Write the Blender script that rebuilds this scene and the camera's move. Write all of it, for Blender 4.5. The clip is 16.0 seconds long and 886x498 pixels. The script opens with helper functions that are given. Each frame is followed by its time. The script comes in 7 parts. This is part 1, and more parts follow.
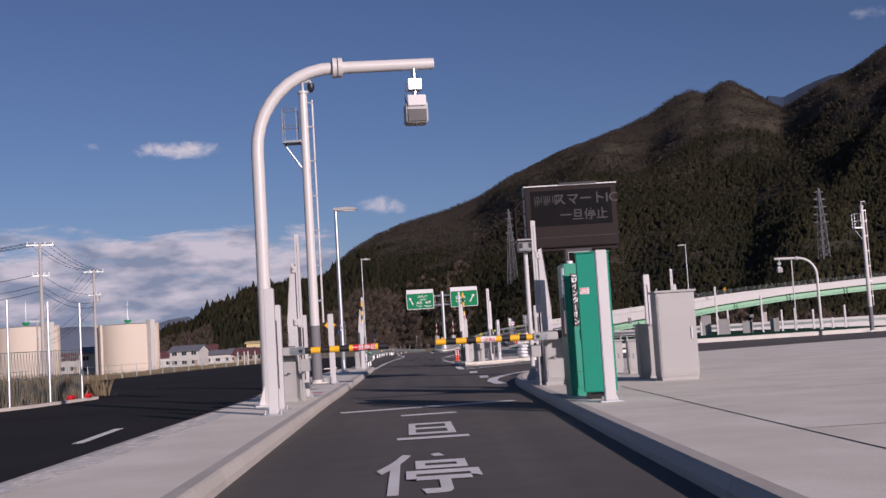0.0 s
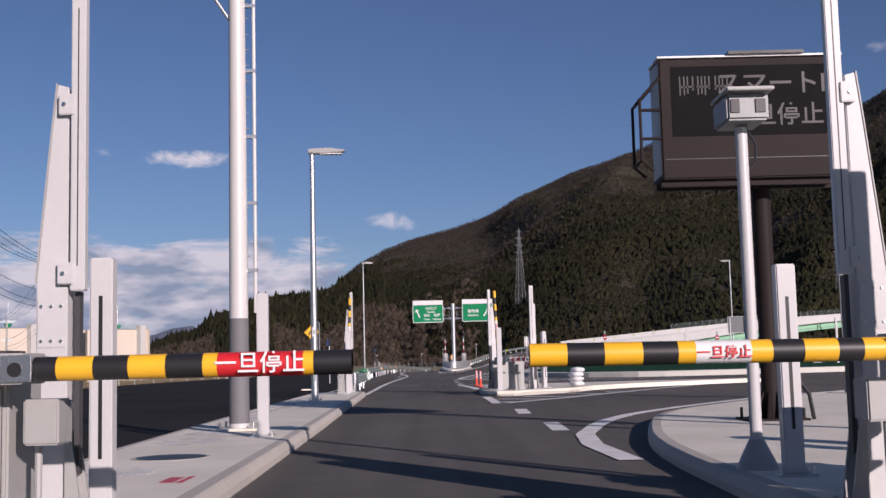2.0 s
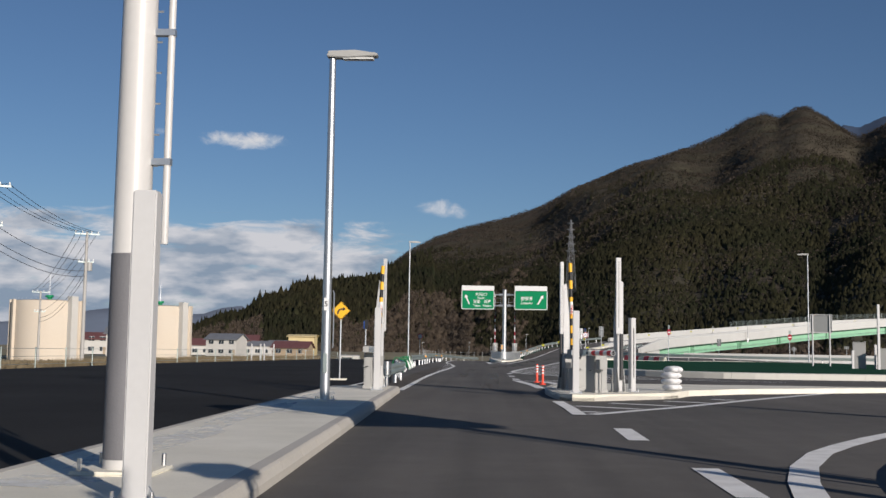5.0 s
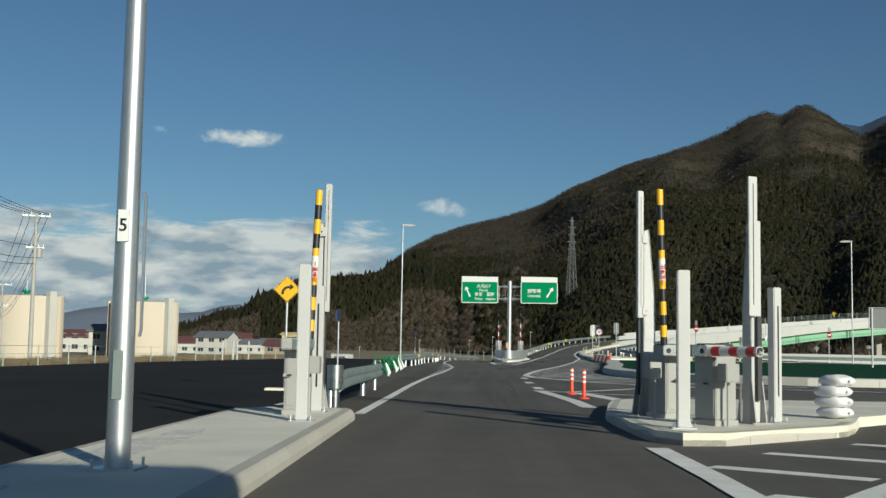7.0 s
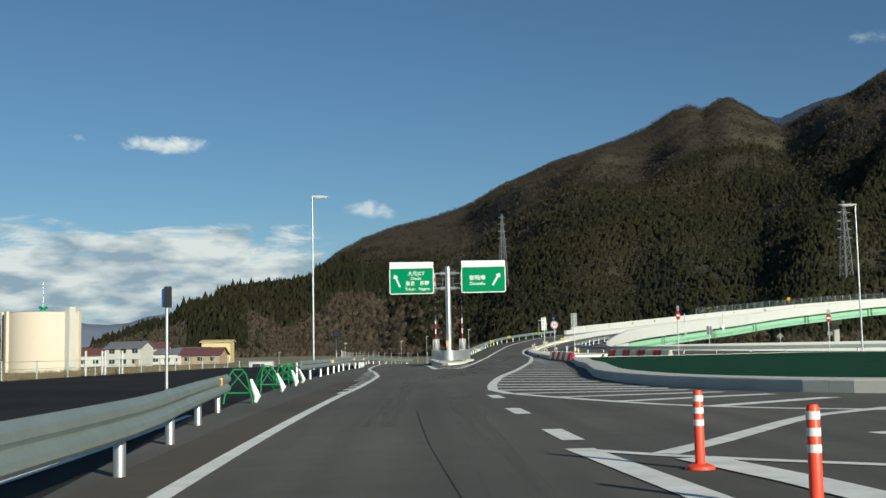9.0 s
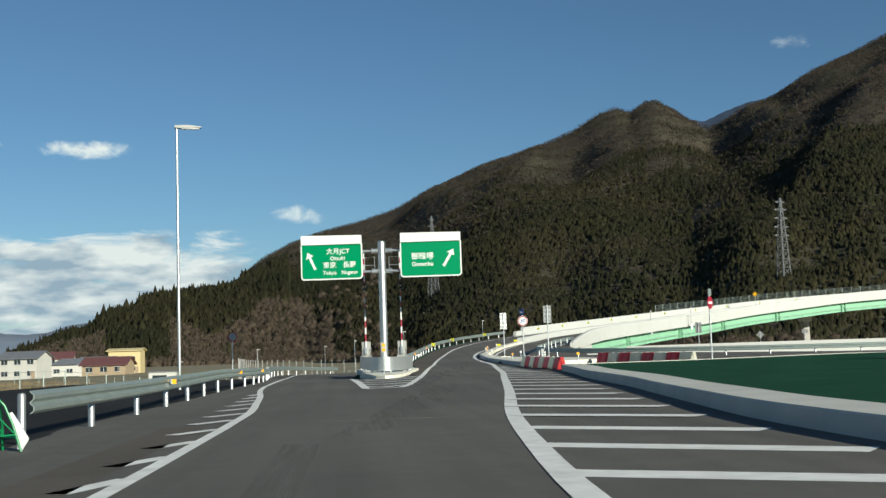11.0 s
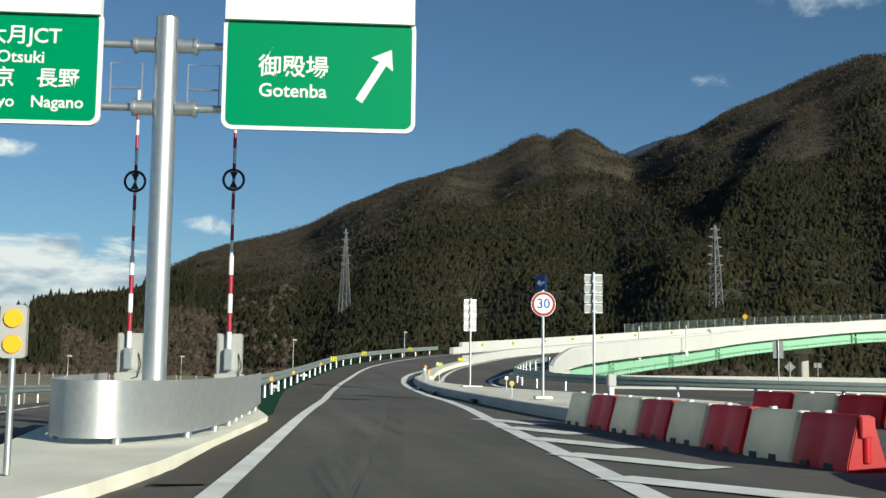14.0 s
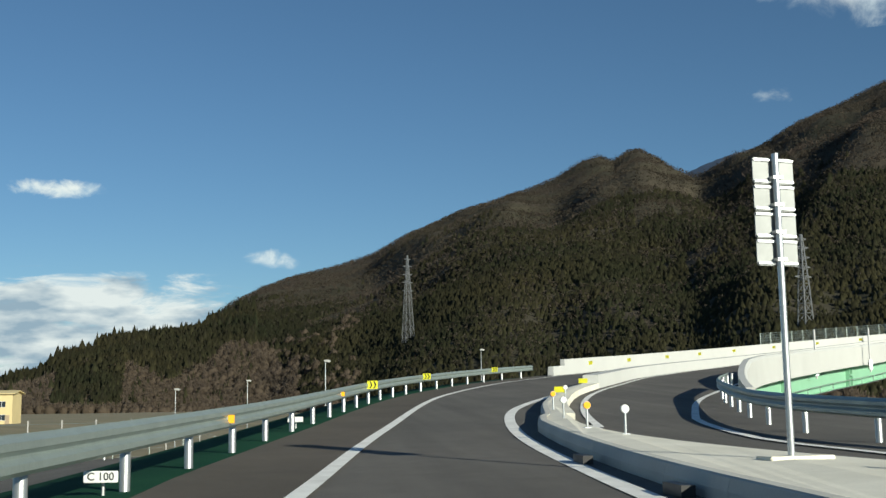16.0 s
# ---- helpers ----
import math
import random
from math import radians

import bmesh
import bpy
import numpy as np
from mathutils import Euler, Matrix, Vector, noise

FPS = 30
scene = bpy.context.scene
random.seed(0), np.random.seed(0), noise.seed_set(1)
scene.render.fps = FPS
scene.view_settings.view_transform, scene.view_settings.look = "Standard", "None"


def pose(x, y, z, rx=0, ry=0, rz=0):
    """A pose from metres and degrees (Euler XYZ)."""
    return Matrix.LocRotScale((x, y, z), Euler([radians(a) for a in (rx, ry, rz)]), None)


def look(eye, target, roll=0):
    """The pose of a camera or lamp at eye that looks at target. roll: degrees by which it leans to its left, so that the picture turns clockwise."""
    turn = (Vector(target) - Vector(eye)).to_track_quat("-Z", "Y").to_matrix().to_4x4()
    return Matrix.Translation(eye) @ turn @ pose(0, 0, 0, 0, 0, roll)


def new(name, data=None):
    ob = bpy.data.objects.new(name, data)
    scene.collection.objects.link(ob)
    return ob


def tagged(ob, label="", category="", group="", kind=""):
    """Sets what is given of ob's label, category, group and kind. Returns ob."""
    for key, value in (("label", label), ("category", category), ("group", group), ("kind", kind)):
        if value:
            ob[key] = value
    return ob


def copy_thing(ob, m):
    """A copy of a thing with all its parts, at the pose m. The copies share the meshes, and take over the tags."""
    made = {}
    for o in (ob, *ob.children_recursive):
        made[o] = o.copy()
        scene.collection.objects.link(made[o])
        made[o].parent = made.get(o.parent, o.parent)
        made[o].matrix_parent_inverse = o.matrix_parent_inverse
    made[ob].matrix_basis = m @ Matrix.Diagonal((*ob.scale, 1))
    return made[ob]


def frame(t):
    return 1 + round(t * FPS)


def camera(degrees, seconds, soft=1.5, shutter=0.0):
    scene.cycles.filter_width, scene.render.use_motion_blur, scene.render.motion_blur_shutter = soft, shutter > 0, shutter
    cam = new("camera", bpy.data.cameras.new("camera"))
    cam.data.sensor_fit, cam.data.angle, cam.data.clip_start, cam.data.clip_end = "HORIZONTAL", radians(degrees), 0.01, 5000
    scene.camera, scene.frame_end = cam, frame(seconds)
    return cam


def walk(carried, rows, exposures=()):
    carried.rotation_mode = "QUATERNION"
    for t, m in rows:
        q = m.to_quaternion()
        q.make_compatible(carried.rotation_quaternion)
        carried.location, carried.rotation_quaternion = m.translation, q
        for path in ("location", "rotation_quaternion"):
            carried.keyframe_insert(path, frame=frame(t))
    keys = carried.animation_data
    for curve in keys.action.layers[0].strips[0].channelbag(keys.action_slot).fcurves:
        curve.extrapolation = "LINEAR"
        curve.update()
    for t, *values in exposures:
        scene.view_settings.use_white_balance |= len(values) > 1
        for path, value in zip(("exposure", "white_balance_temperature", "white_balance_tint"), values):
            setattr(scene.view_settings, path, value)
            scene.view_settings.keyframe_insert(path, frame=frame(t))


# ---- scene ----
cam = camera(42.6, 16.0)
PATH = [
    (0, (2.634, 1.337, 1.073), (2.654, 3.33, 1.237), -3.5),
    (0.5, (2.521, 5.974, 1.069), (2.546, 7.967, 1.234), -3.9),
    (1, (2.37, 10.319, 1.064), (2.396, 12.311, 1.235), -3.1),
    (1.5, (2.256, 14.054, 1.069), (2.274, 16.044, 1.263), -2.2),
    (2, (2.155, 16.893, 1.068), (2.163, 18.883, 1.265), -1.4),
    (2.5, (2.097, 18.804, 1.063), (2.084, 20.794, 1.268), 0.4),
    (3, (2.063, 19.863, 1.058), (2.038, 21.851, 1.272), 3.9),
    (3.5, (2.032, 20.867, 1.078), (1.99, 22.859, 1.257), 0.1),
    (4, (2.004, 22.002, 1.083), (1.925, 23.994, 1.241), -2.0),
    (4.5, (1.956, 23.301, 1.085), (1.875, 25.291, 1.263), 0.8),
    (7, (1.571, 37.759, 1.043), (1.491, 39.749, 1.219), 1.0),
    (7.5, (1.48, 41.759, 1.036), (1.403, 43.751, 1.209), 1.5),
    (8, (1.386, 46.098, 1.033), (1.346, 48.09, 1.206), 1.6),
    (8.5, (1.336, 51.136, 1.023), (1.345, 53.128, 1.198), 0.7),
    (9, (1.349, 56.365, 1.016), (1.393, 58.357, 1.195), -1.1),
    (11.5, (1.875, 86.856, 1.087), (2.082, 88.836, 1.275), -0.9),
    (12, (2.293, 93.733, 1.039), (2.53, 95.709, 1.233), 0.0),
    (12.5, (3.015, 100.932, 1.065), (3.271, 102.905, 1.265), -1.0),
    (13, (3.677, 108.278, 1.096), (3.958, 110.248, 1.301), -1.1),
    (13.5, (4.475, 115.587, 1.09), (4.778, 117.552, 1.304), -0.1),
    (14, (5.322, 123.074, 1.151), (5.642, 125.036, 1.372), 0.6),
    (14.5, (6.14, 130.664, 1.184), (6.445, 132.626, 1.421), 1.1),
    (15, (6.982, 138.394, 1.254), (7.233, 140.361, 1.516), 1.3),
    (15.5, (7.626, 145.91, 1.298), (7.848, 147.88, 1.565), 0.7),
    (16, (8.329, 153.582, 1.374), (8.54, 155.552, 1.645), -0.9),
]
walk(cam, [(t, look(eye, target, roll)) for t, eye, target, roll in PATH],
     exposures=[(0.0, -0.2, 6300, 33), (0.5, -0.08, 6280, 28), (1.0, -0.04, 6280, 27), (1.5, 0.0, 6300, 25), (2.0, 0.0, 6280, 29), (2.5, -0.08, 6320, 35), (3.0, -0.03, 6250, 24), (3.5, 0.0, 6220, 20), (4.0, 0.0, 6280, 20), (4.5, 0.0, 6350, 17), (4.7, 0.0, 6350, 16), (6.8, 0.02, 6400, -1), (7.6, 0.02, 6400, -1), (8.8, 0.24, 6400, -1), (11.3, 0.42, 6400, -1), (16.0, 0.44, 6400, -1)])

# ---- sky and sun ----
SUN_EL = radians(17.9)
SUN_AZ = math.atan2(0.53, -0.85)          # compass bearing of the sun, from +y towards +x
world = bpy.data.worlds.new("sky")
scene.world = world
world.use_nodes = True
wn = world.node_tree.nodes
sky = wn.new("ShaderNodeTexSky")
sky.sky_type = 'NISHITA'
sky.sun_disc = False
sky.sun_elevation = SUN_EL
sky.sun_rotation = SUN_AZ
sky.altitude = 800
sky.air_density = 1.0
sky.dust_density = 0.12
sky.ozone_density = 4.4
wn["Background"].inputs[1].default_value = 0.06
world.node_tree.links.new(sky.outputs[0], wn["Background"].inputs[0])
sun_data = bpy.data.lights.new("sun", 'SUN')
sun_data.energy = 5.0
sun_data.angle = radians(0.53)
sun_data.color = (1.0, 0.915, 0.79)
sun = new("sun", sun_data)
to_sun = Vector((math.sin(SUN_AZ) * math.cos(SUN_EL), math.cos(SUN_AZ) * math.cos(SUN_EL), math.sin(SUN_EL)))
sun.matrix_world = look(to_sun * 100, (0, 0, 0))


# ---- materials ----
def mat(name, col, rough=0.6, metal=0.0, var=0.12, coarse=1.2, fine=25.0, bump=0.0, col2=None, spread=0.5, island=0.0, rand=0.0, coat=0.0, tint=None, streak=0.0, leaf=0.0, spec=0.5, mid=0.0):
    """A painted, cast or sprayed surface: a base colour that wanders at a coarse and a fine scale, with fine relief."""
    m = bpy.data.materials.new(name)
    m.use_nodes = True
    nt = m.node_tree
    n, l = nt.nodes, nt.links
    b = n["Principled BSDF"]
    tc = n.new("ShaderNodeTexCoord")
    n1, n2 = n.new("ShaderNodeTexNoise"), n.new("ShaderNodeTexNoise")
    n1.inputs["Scale"].default_value, n1.inputs["Detail"].default_value = coarse, 5
    n2.inputs["Scale"].default_value, n2.inputs["Detail"].default_value = fine, 4
    for q in (n1, n2):
        l.new(tc.outputs["Object"], q.inputs["Vector"])
    ramp = n.new("ShaderNodeMapRange")
    ramp.inputs["From Min"].default_value, ramp.inputs["From Max"].default_value = 0.5 - 0.5 * spread, 0.5 + 0.5 * spread
    l.new(n1.outputs["Fac"], ramp.inputs["Value"])
    mix = n.new("ShaderNodeMix")
    mix.data_type = 'RGBA'
    c2 = col2 if col2 else tuple(c * (1 - 1.6 * var) for c in col)
    mix.inputs["A"].default_value, mix.inputs["B"].default_value = (*col, 1), (*c2, 1)
    l.new(ramp.outputs["Result"], mix.inputs["Factor"])
    val = n.new("ShaderNodeMath")
    val.operation = 'MULTIPLY_ADD'
    val.inputs[1].default_value, val.inputs[2].default_value = 2 * var, 1 - var
    l.new(n2.outputs["Fac"], val.inputs[0])
    last = val.outputs[0]
    if island or rand:
        src = n.new("ShaderNodeNewGeometry").outputs["Random Per Island"] if island else n.new("ShaderNodeObjectInfo").outputs["Random"]
        k = island or rand
        v2 = n.new("ShaderNodeMath")
        v2.operation = 'MULTIPLY_ADD'
        v2.inputs[1].default_value, v2.inputs[2].default_value = 2 * k, 1 - k
        l.new(src, v2.inputs[0])
        v3 = n.new("ShaderNodeMath")
        v3.operation = 'MULTIPLY'
        l.new(last, v3.inputs[0]), l.new(v2.outputs[0], v3.inputs[1])
        last = v3.outputs[0]
    if streak:                                # wheel wear, drawn out along the road
        mp = n.new("ShaderNodeMapping")
        mp.inputs["Scale"].default_value = (1.6, 0.045, 1.0)
        n3 = n.new("ShaderNodeTexNoise")
        n3.inputs["Scale"].default_value, n3.inputs["Detail"].default_value = 1.0, 6
        l.new(tc.outputs["Object"], mp.inputs["Vector"]), l.new(mp.outputs[0], n3.inputs["Vector"])
        v4 = n.new("ShaderNodeMath")
        v4.operation = 'MULTIPLY_ADD'
        v4.inputs[1].default_value, v4.inputs[2].default_value = 2 * streak, 1 - streak
        l.new(n3.outputs["Fac"], v4.inputs[0])
        v5 = n.new("ShaderNodeMath")
        v5.operation = 'MULTIPLY'
        l.new(last, v5.inputs[0]), l.new(v4.outputs[0], v5.inputs[1])
        last = v5.outputs[0]
    if mid:                                   # patches a hand to a stride across
        n4 = n.new("ShaderNodeTexNoise")
        n4.inputs["Scale"].default_value, n4.inputs["Detail"].default_value, n4.inputs["Roughness"].default_value = 1.7, 8, 0.7
        l.new(tc.outputs["Object"], n4.inputs["Vector"])
        v6 = n.new("ShaderNodeMath")
        v6.operation = 'MULTIPLY_ADD'
        v6.inputs[1].default_value, v6.inputs[2].default_value = 2 * mid, 1 - mid
        l.new(n4.outputs["Fac"], v6.inputs[0])
        v7 = n.new("ShaderNodeMath")
        v7.operation = 'MULTIPLY'
        l.new(last, v7.inputs[0]), l.new(v6.outputs[0], v7.inputs[1])
        last = v7.outputs[0]
    out = n.new("ShaderNodeMix")
    out.data_type, out.blend_type = 'RGBA', 'MULTIPLY'
    out.inputs["Factor"].default_value = 1
    l.new(mix.outputs["Result"], out.inputs["A"]), l.new(last, out.inputs["B"])
    l.new(out.outputs["Result"], b.inputs["Base Color"])
    if tint:
        src = n.new("ShaderNodeNewGeometry").outputs["Random Per Island"]
        t2 = n.new("ShaderNodeMix")
        t2.data_type = 'RGBA'
        step = n.new("ShaderNodeMapRange")
        step.inputs["From Min"].default_value, step.inputs["From Max"].default_value = 0.62, 1.0
        wave = n.new("ShaderNodeMath")
        wave.operation = 'FRACT'
        mul = n.new("ShaderNodeMath")
        mul.operation = 'MULTIPLY'
        mul.inputs[1].default_value = 17.3
        l.new(src, mul.inputs[0]), l.new(mul.outputs[0], wave.inputs[0]), l.new(wave.outputs[0], step.inputs["Value"])
        l.new(step.outputs["Result"], t2.inputs["Factor"]), l.new(out.outputs["Result"], t2.inputs["A"])
        t2.inputs["B"].default_value = (*tint, 1)
        l.new(t2.outputs["Result"], b.inputs["Base Color"])
    r = n.new("ShaderNodeMath")
    r.operation = 'MULTIPLY_ADD'
    r.inputs[1].default_value, r.inputs[2].default_value = 0.16, max(0.02, rough - 0.08)
    l.new(n1.outputs["Fac"], r.inputs[0]), l.new(r.outputs[0], b.inputs["Roughness"])
    b.inputs["Metallic"].default_value = metal
    b.inputs["Coat Weight"].default_value = coat
    b.inputs["Specular IOR Level"].default_value = spec
    if leaf:                                  # needles and twigs let some light through
        tl = n.new("ShaderNodeBsdfTranslucent")
        ms = n.new("ShaderNodeMixShader")
        ms.inputs[0].default_value = leaf
        src = b.inputs["Base Color"].links[0].from_socket
        l.new(src, tl.inputs["Color"])
        l.new(b.outputs[0], ms.inputs[1]), l.new(tl.outputs[0], ms.inputs[2])
        l.new(ms.outputs[0], n["Material Output"].inputs["Surface"])
    if bump:
        bp = n.new("ShaderNodeBump")
        bp.inputs["Strength"].default_value, bp.inputs["Distance"].default_value = bump, 0.01
        l.new(n2.outputs["Fac"], bp.inputs["Height"]), l.new(bp.outputs["Normal"], b.inputs["Normal"])
    return m


ASPHALT = mat("asphalt", (0.127, 0.116, 0.103), 0.9, spec=0.35, var=0.25, coarse=0.12, fine=70, bump=0.5, col2=(0.082, 0.078, 0.072), spread=0.5, streak=0.42, mid=0.28)
ASPHALT_NEW = mat("fresh_asphalt", (0.030, 0.0285, 0.027), 0.9, spec=0.12, var=0.25, coarse=0.15, fine=70, bump=0.5, col2=(0.014, 0.0135, 0.013), spread=0.6, streak=0.12, mid=0.2)
CONCRETE = mat("concrete", (0.80, 0.765, 0.66), 0.8, var=0.10, coarse=0.7, fine=40, bump=0.25, col2=(0.67, 0.64, 0.54), spread=0.35, mid=0.16)
KERB = mat("kerb_concrete", (0.49, 0.465, 0.415), 0.8, var=0.12, coarse=1.5, fine=45, bump=0.3, col2=(0.45, 0.42, 0.37), rand=0.07, mid=0.2)
LAWN_KERB = mat("wall_concrete", (0.56, 0.55, 0.50), 0.8, var=0.10, coarse=0.8, fine=45, bump=0.25, rand=0.04, mid=0.16)
PAINT = mat("road_paint", (0.86, 0.85, 0.82), 0.7, var=0.10, coarse=2.5, fine=60, bump=0.3, col2=(0.68, 0.67, 0.64), spread=0.35, mid=0.14)
WHITE = mat("white_paint", (0.55, 0.55, 0.545), 0.4, var=0.05, coarse=0.9, fine=18, col2=(0.49, 0.49, 0.49))
GREY_PAINT = mat("light_grey_paint", (0.37, 0.37, 0.355), 0.45, var=0.05, coarse=1.1, fine=20, col2=(0.32, 0.32, 0.31))
POLE_PAINT = mat("cream_white_paint", (0.58, 0.57, 0.55), 0.35, var=0.04, coarse=0.8, fine=15)
GALV = mat("galvanised_steel", (0.62, 0.64, 0.65), 0.38, metal=0.85, var=0.10, coarse=6, fine=40, col2=(0.50, 0.52, 0.54))
GALV_DULL = mat("weathered_zinc", (0.36, 0.42, 0.40), 0.5, metal=0.6, var=0.12, coarse=2, fine=30, col2=(0.29, 0.34, 0.33))
ZINC_PLATE = mat("zinc_plate", (0.58, 0.60, 0.60), 0.44, metal=0.75, var=0.10, coarse=9, fine=50, col2=(0.48, 0.50, 0.51))
STEEL = mat("stainless_steel", (0.70, 0.70, 0.70), 0.28, metal=1.0, var=0.05, coarse=3, fine=30)
WRAP = mat("grey_sheet", (0.16, 0.16, 0.17), 0.7, var=0.08, coarse=2, fine=60, bump=0.2)
TEAL = mat("green_enamel", (0.0, 0.26, 0.17), 0.35, var=0.04, coarse=1.0, fine=15)
BLACK = mat("black_plastic", (0.018, 0.018, 0.02), 0.45, var=0.1, coarse=3, fine=30)
YELLOW = mat("yellow_vinyl", (0.85, 0.46, 0.02), 0.4, var=0.05, coarse=3, fine=25)
RED = mat("red_paint", (0.62, 0.025, 0.03), 0.4, var=0.06, coarse=3, fine=25)
SIGN_RED = mat("sign_red", (0.30, 0.008, 0.026), 0.45, var=0.05, coarse=2, fine=15)
SIGN_GREEN = mat("sign_green", (0.0, 0.215, 0.085), 0.5, spec=0.2, var=0.04, coarse=0.8, fine=12)
SIGN_WHITE = mat("sign_white", (0.74, 0.75, 0.74), 0.45, var=0.03, coarse=0.8, fine=12)
SIGN_BLUE = mat("sign_blue", (0.015, 0.07, 0.30), 0.45, var=0.04, coarse=1, fine=12)
SIGN_BACK = mat("aluminium_plate", (0.25, 0.26, 0.26), 0.55, metal=0.5, var=0.06, coarse=2, fine=18)
ORANGE = mat("orange_plastic", (0.80, 0.075, 0.035), 0.45, var=0.05, coarse=3, fine=30)
AMBER = mat("amber_lens", (0.95, 0.42, 0.02), 0.25, var=0.03, coarse=5, fine=40)
BROWN = mat("brown_enamel", (0.024, 0.018, 0.017), 0.6, spec=0.12, var=0.06, coarse=1, fine=15)
DARK_GREY = mat("dark_grey_paint", (0.065, 0.065, 0.068), 0.5, spec=0.25, var=0.06, coarse=2, fine=25)
DARK_PANEL = mat("dark_display", (0.006, 0.006, 0.007), 0.75, spec=0.12, var=0.1, coarse=2, fine=200)
LED_OFF = mat("unlit_segment", (0.012, 0.011, 0.013), 0.5, var=0.05, coarse=2, fine=60)
DRY_FIELD = mat("dry_field", (0.235, 0.190, 0.115), 0.95, var=0.25, coarse=0.05, fine=1.4, bump=0.4, col2=(0.135, 0.125, 0.065), spread=0.5)
MULCH = mat("green_mulch", (0.011, 0.050, 0.030), 1.0, spec=0.05, var=0.3, coarse=0.5, fine=30, bump=0.6, col2=(0.02, 0.075, 0.04))
PARAPET = mat("white_parapet_concrete", (0.51, 0.515, 0.50), 0.7, var=0.05, coarse=0.5, fine=30, bump=0.1)
GIRDER = mat("pale_green_steel", (0.26, 0.50, 0.34), 0.45, var=0.06, coarse=0.4, fine=10)
CREAM = mat("cream_render", (0.54, 0.48, 0.40), 0.8, var=0.06, coarse=0.2, fine=4, col2=(0.54, 0.47, 0.38))
RED_PLASTIC = mat("red_plastic", (0.66, 0.022, 0.032), 0.4, leaf=0.35, var=0.08, coarse=2.5, fine=25, rand=0.1)
MILKY_PLASTIC = mat("milky_plastic", (0.80, 0.79, 0.68), 0.4, leaf=0.45, var=0.08, coarse=2.5, fine=25, rand=0.08)
MOUNTAIN = mat("leaf_litter_slope", (0.070, 0.058, 0.045), 1.0, spec=0.1, var=0.35, coarse=0.007, fine=0.08, bump=0.0, col2=(0.046, 0.047, 0.029), spread=0.5)
CONIFER = mat("conifer_needles", (0.035, 0.041, 0.022), 0.95, spec=0.1, var=0.2, coarse=0.009, fine=0.5, col2=(0.068, 0.061, 0.031), spread=0.4, island=0.08, tint=(0.046, 0.043, 0.027), leaf=0.42)
HIGH_TREES = mat("grey_brown_twigs", (0.086, 0.068, 0.057), 1.0, spec=0.1, var=0.25, coarse=0.006, fine=0.6, col2=(0.062, 0.056, 0.040), island=0.2, leaf=0.4)
BARE_TREES = mat("bare_twigs", (0.165, 0.130, 0.101), 1.0, spec=0.1, var=0.3, coarse=0.02, fine=0.9, col2=(0.145, 0.115, 0.084), island=0.12, leaf=0.6)
# the haze of distance is mixed into these two base colours
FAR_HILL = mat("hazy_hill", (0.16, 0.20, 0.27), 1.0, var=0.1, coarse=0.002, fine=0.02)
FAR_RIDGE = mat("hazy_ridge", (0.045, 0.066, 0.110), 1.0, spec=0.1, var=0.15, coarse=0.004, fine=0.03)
ROOF_RED = mat("red_metal_roof", (0.14, 0.060, 0.058), 0.55, var=0.1, coarse=0.6, fine=6)
ROOF_GREY = mat("grey_tile_roof", (0.16, 0.17, 0.19), 0.6, var=0.12, coarse=0.6, fine=6)
WALL_WHITE = mat("white_siding", (0.52, 0.51, 0.48), 0.7, var=0.06, coarse=0.4, fine=5)
WALL_YELLOW = mat("yellow_siding", (0.60, 0.49, 0.26), 0.7, var=0.06, coarse=0.4, fine=5)
WALL_BROWN = mat("brown_siding", (0.36, 0.28, 0.19), 0.7, var=0.08, coarse=0.4, fine=5)
GLASS = mat("window_glass", (0.03, 0.04, 0.05), 0.1, var=0.05, coarse=1, fine=5)
CONC_POLE = mat("pole_concrete", (0.42, 0.41, 0.39), 0.8, var=0.1, coarse=1.0, fine=20, bump=0.2)
YELLOW_G = mat("fluorescent_yellow", (0.75, 0.72, 0.03), 0.5, var=0.05, coarse=3, fine=25)
GREEN_TUBE = mat("green_tube", (0.01, 0.20, 0.07), 0.4, var=0.06, coarse=3, fine=25)
DRY_GRASS = mat("straw", (0.19, 0.15, 0.09), 0.95, var=0.2, coarse=0.2, fine=8, island=0.3)
PYLON = mat("pylon_steel", (0.22, 0.23, 0.24), 0.6, metal=0.4, var=0.05, coarse=0.5, fine=5)
BAG = mat("white_woven_bag", (0.80, 0.80, 0.80), 0.6, var=0.05, coarse=6, fine=90, bump=0.4)


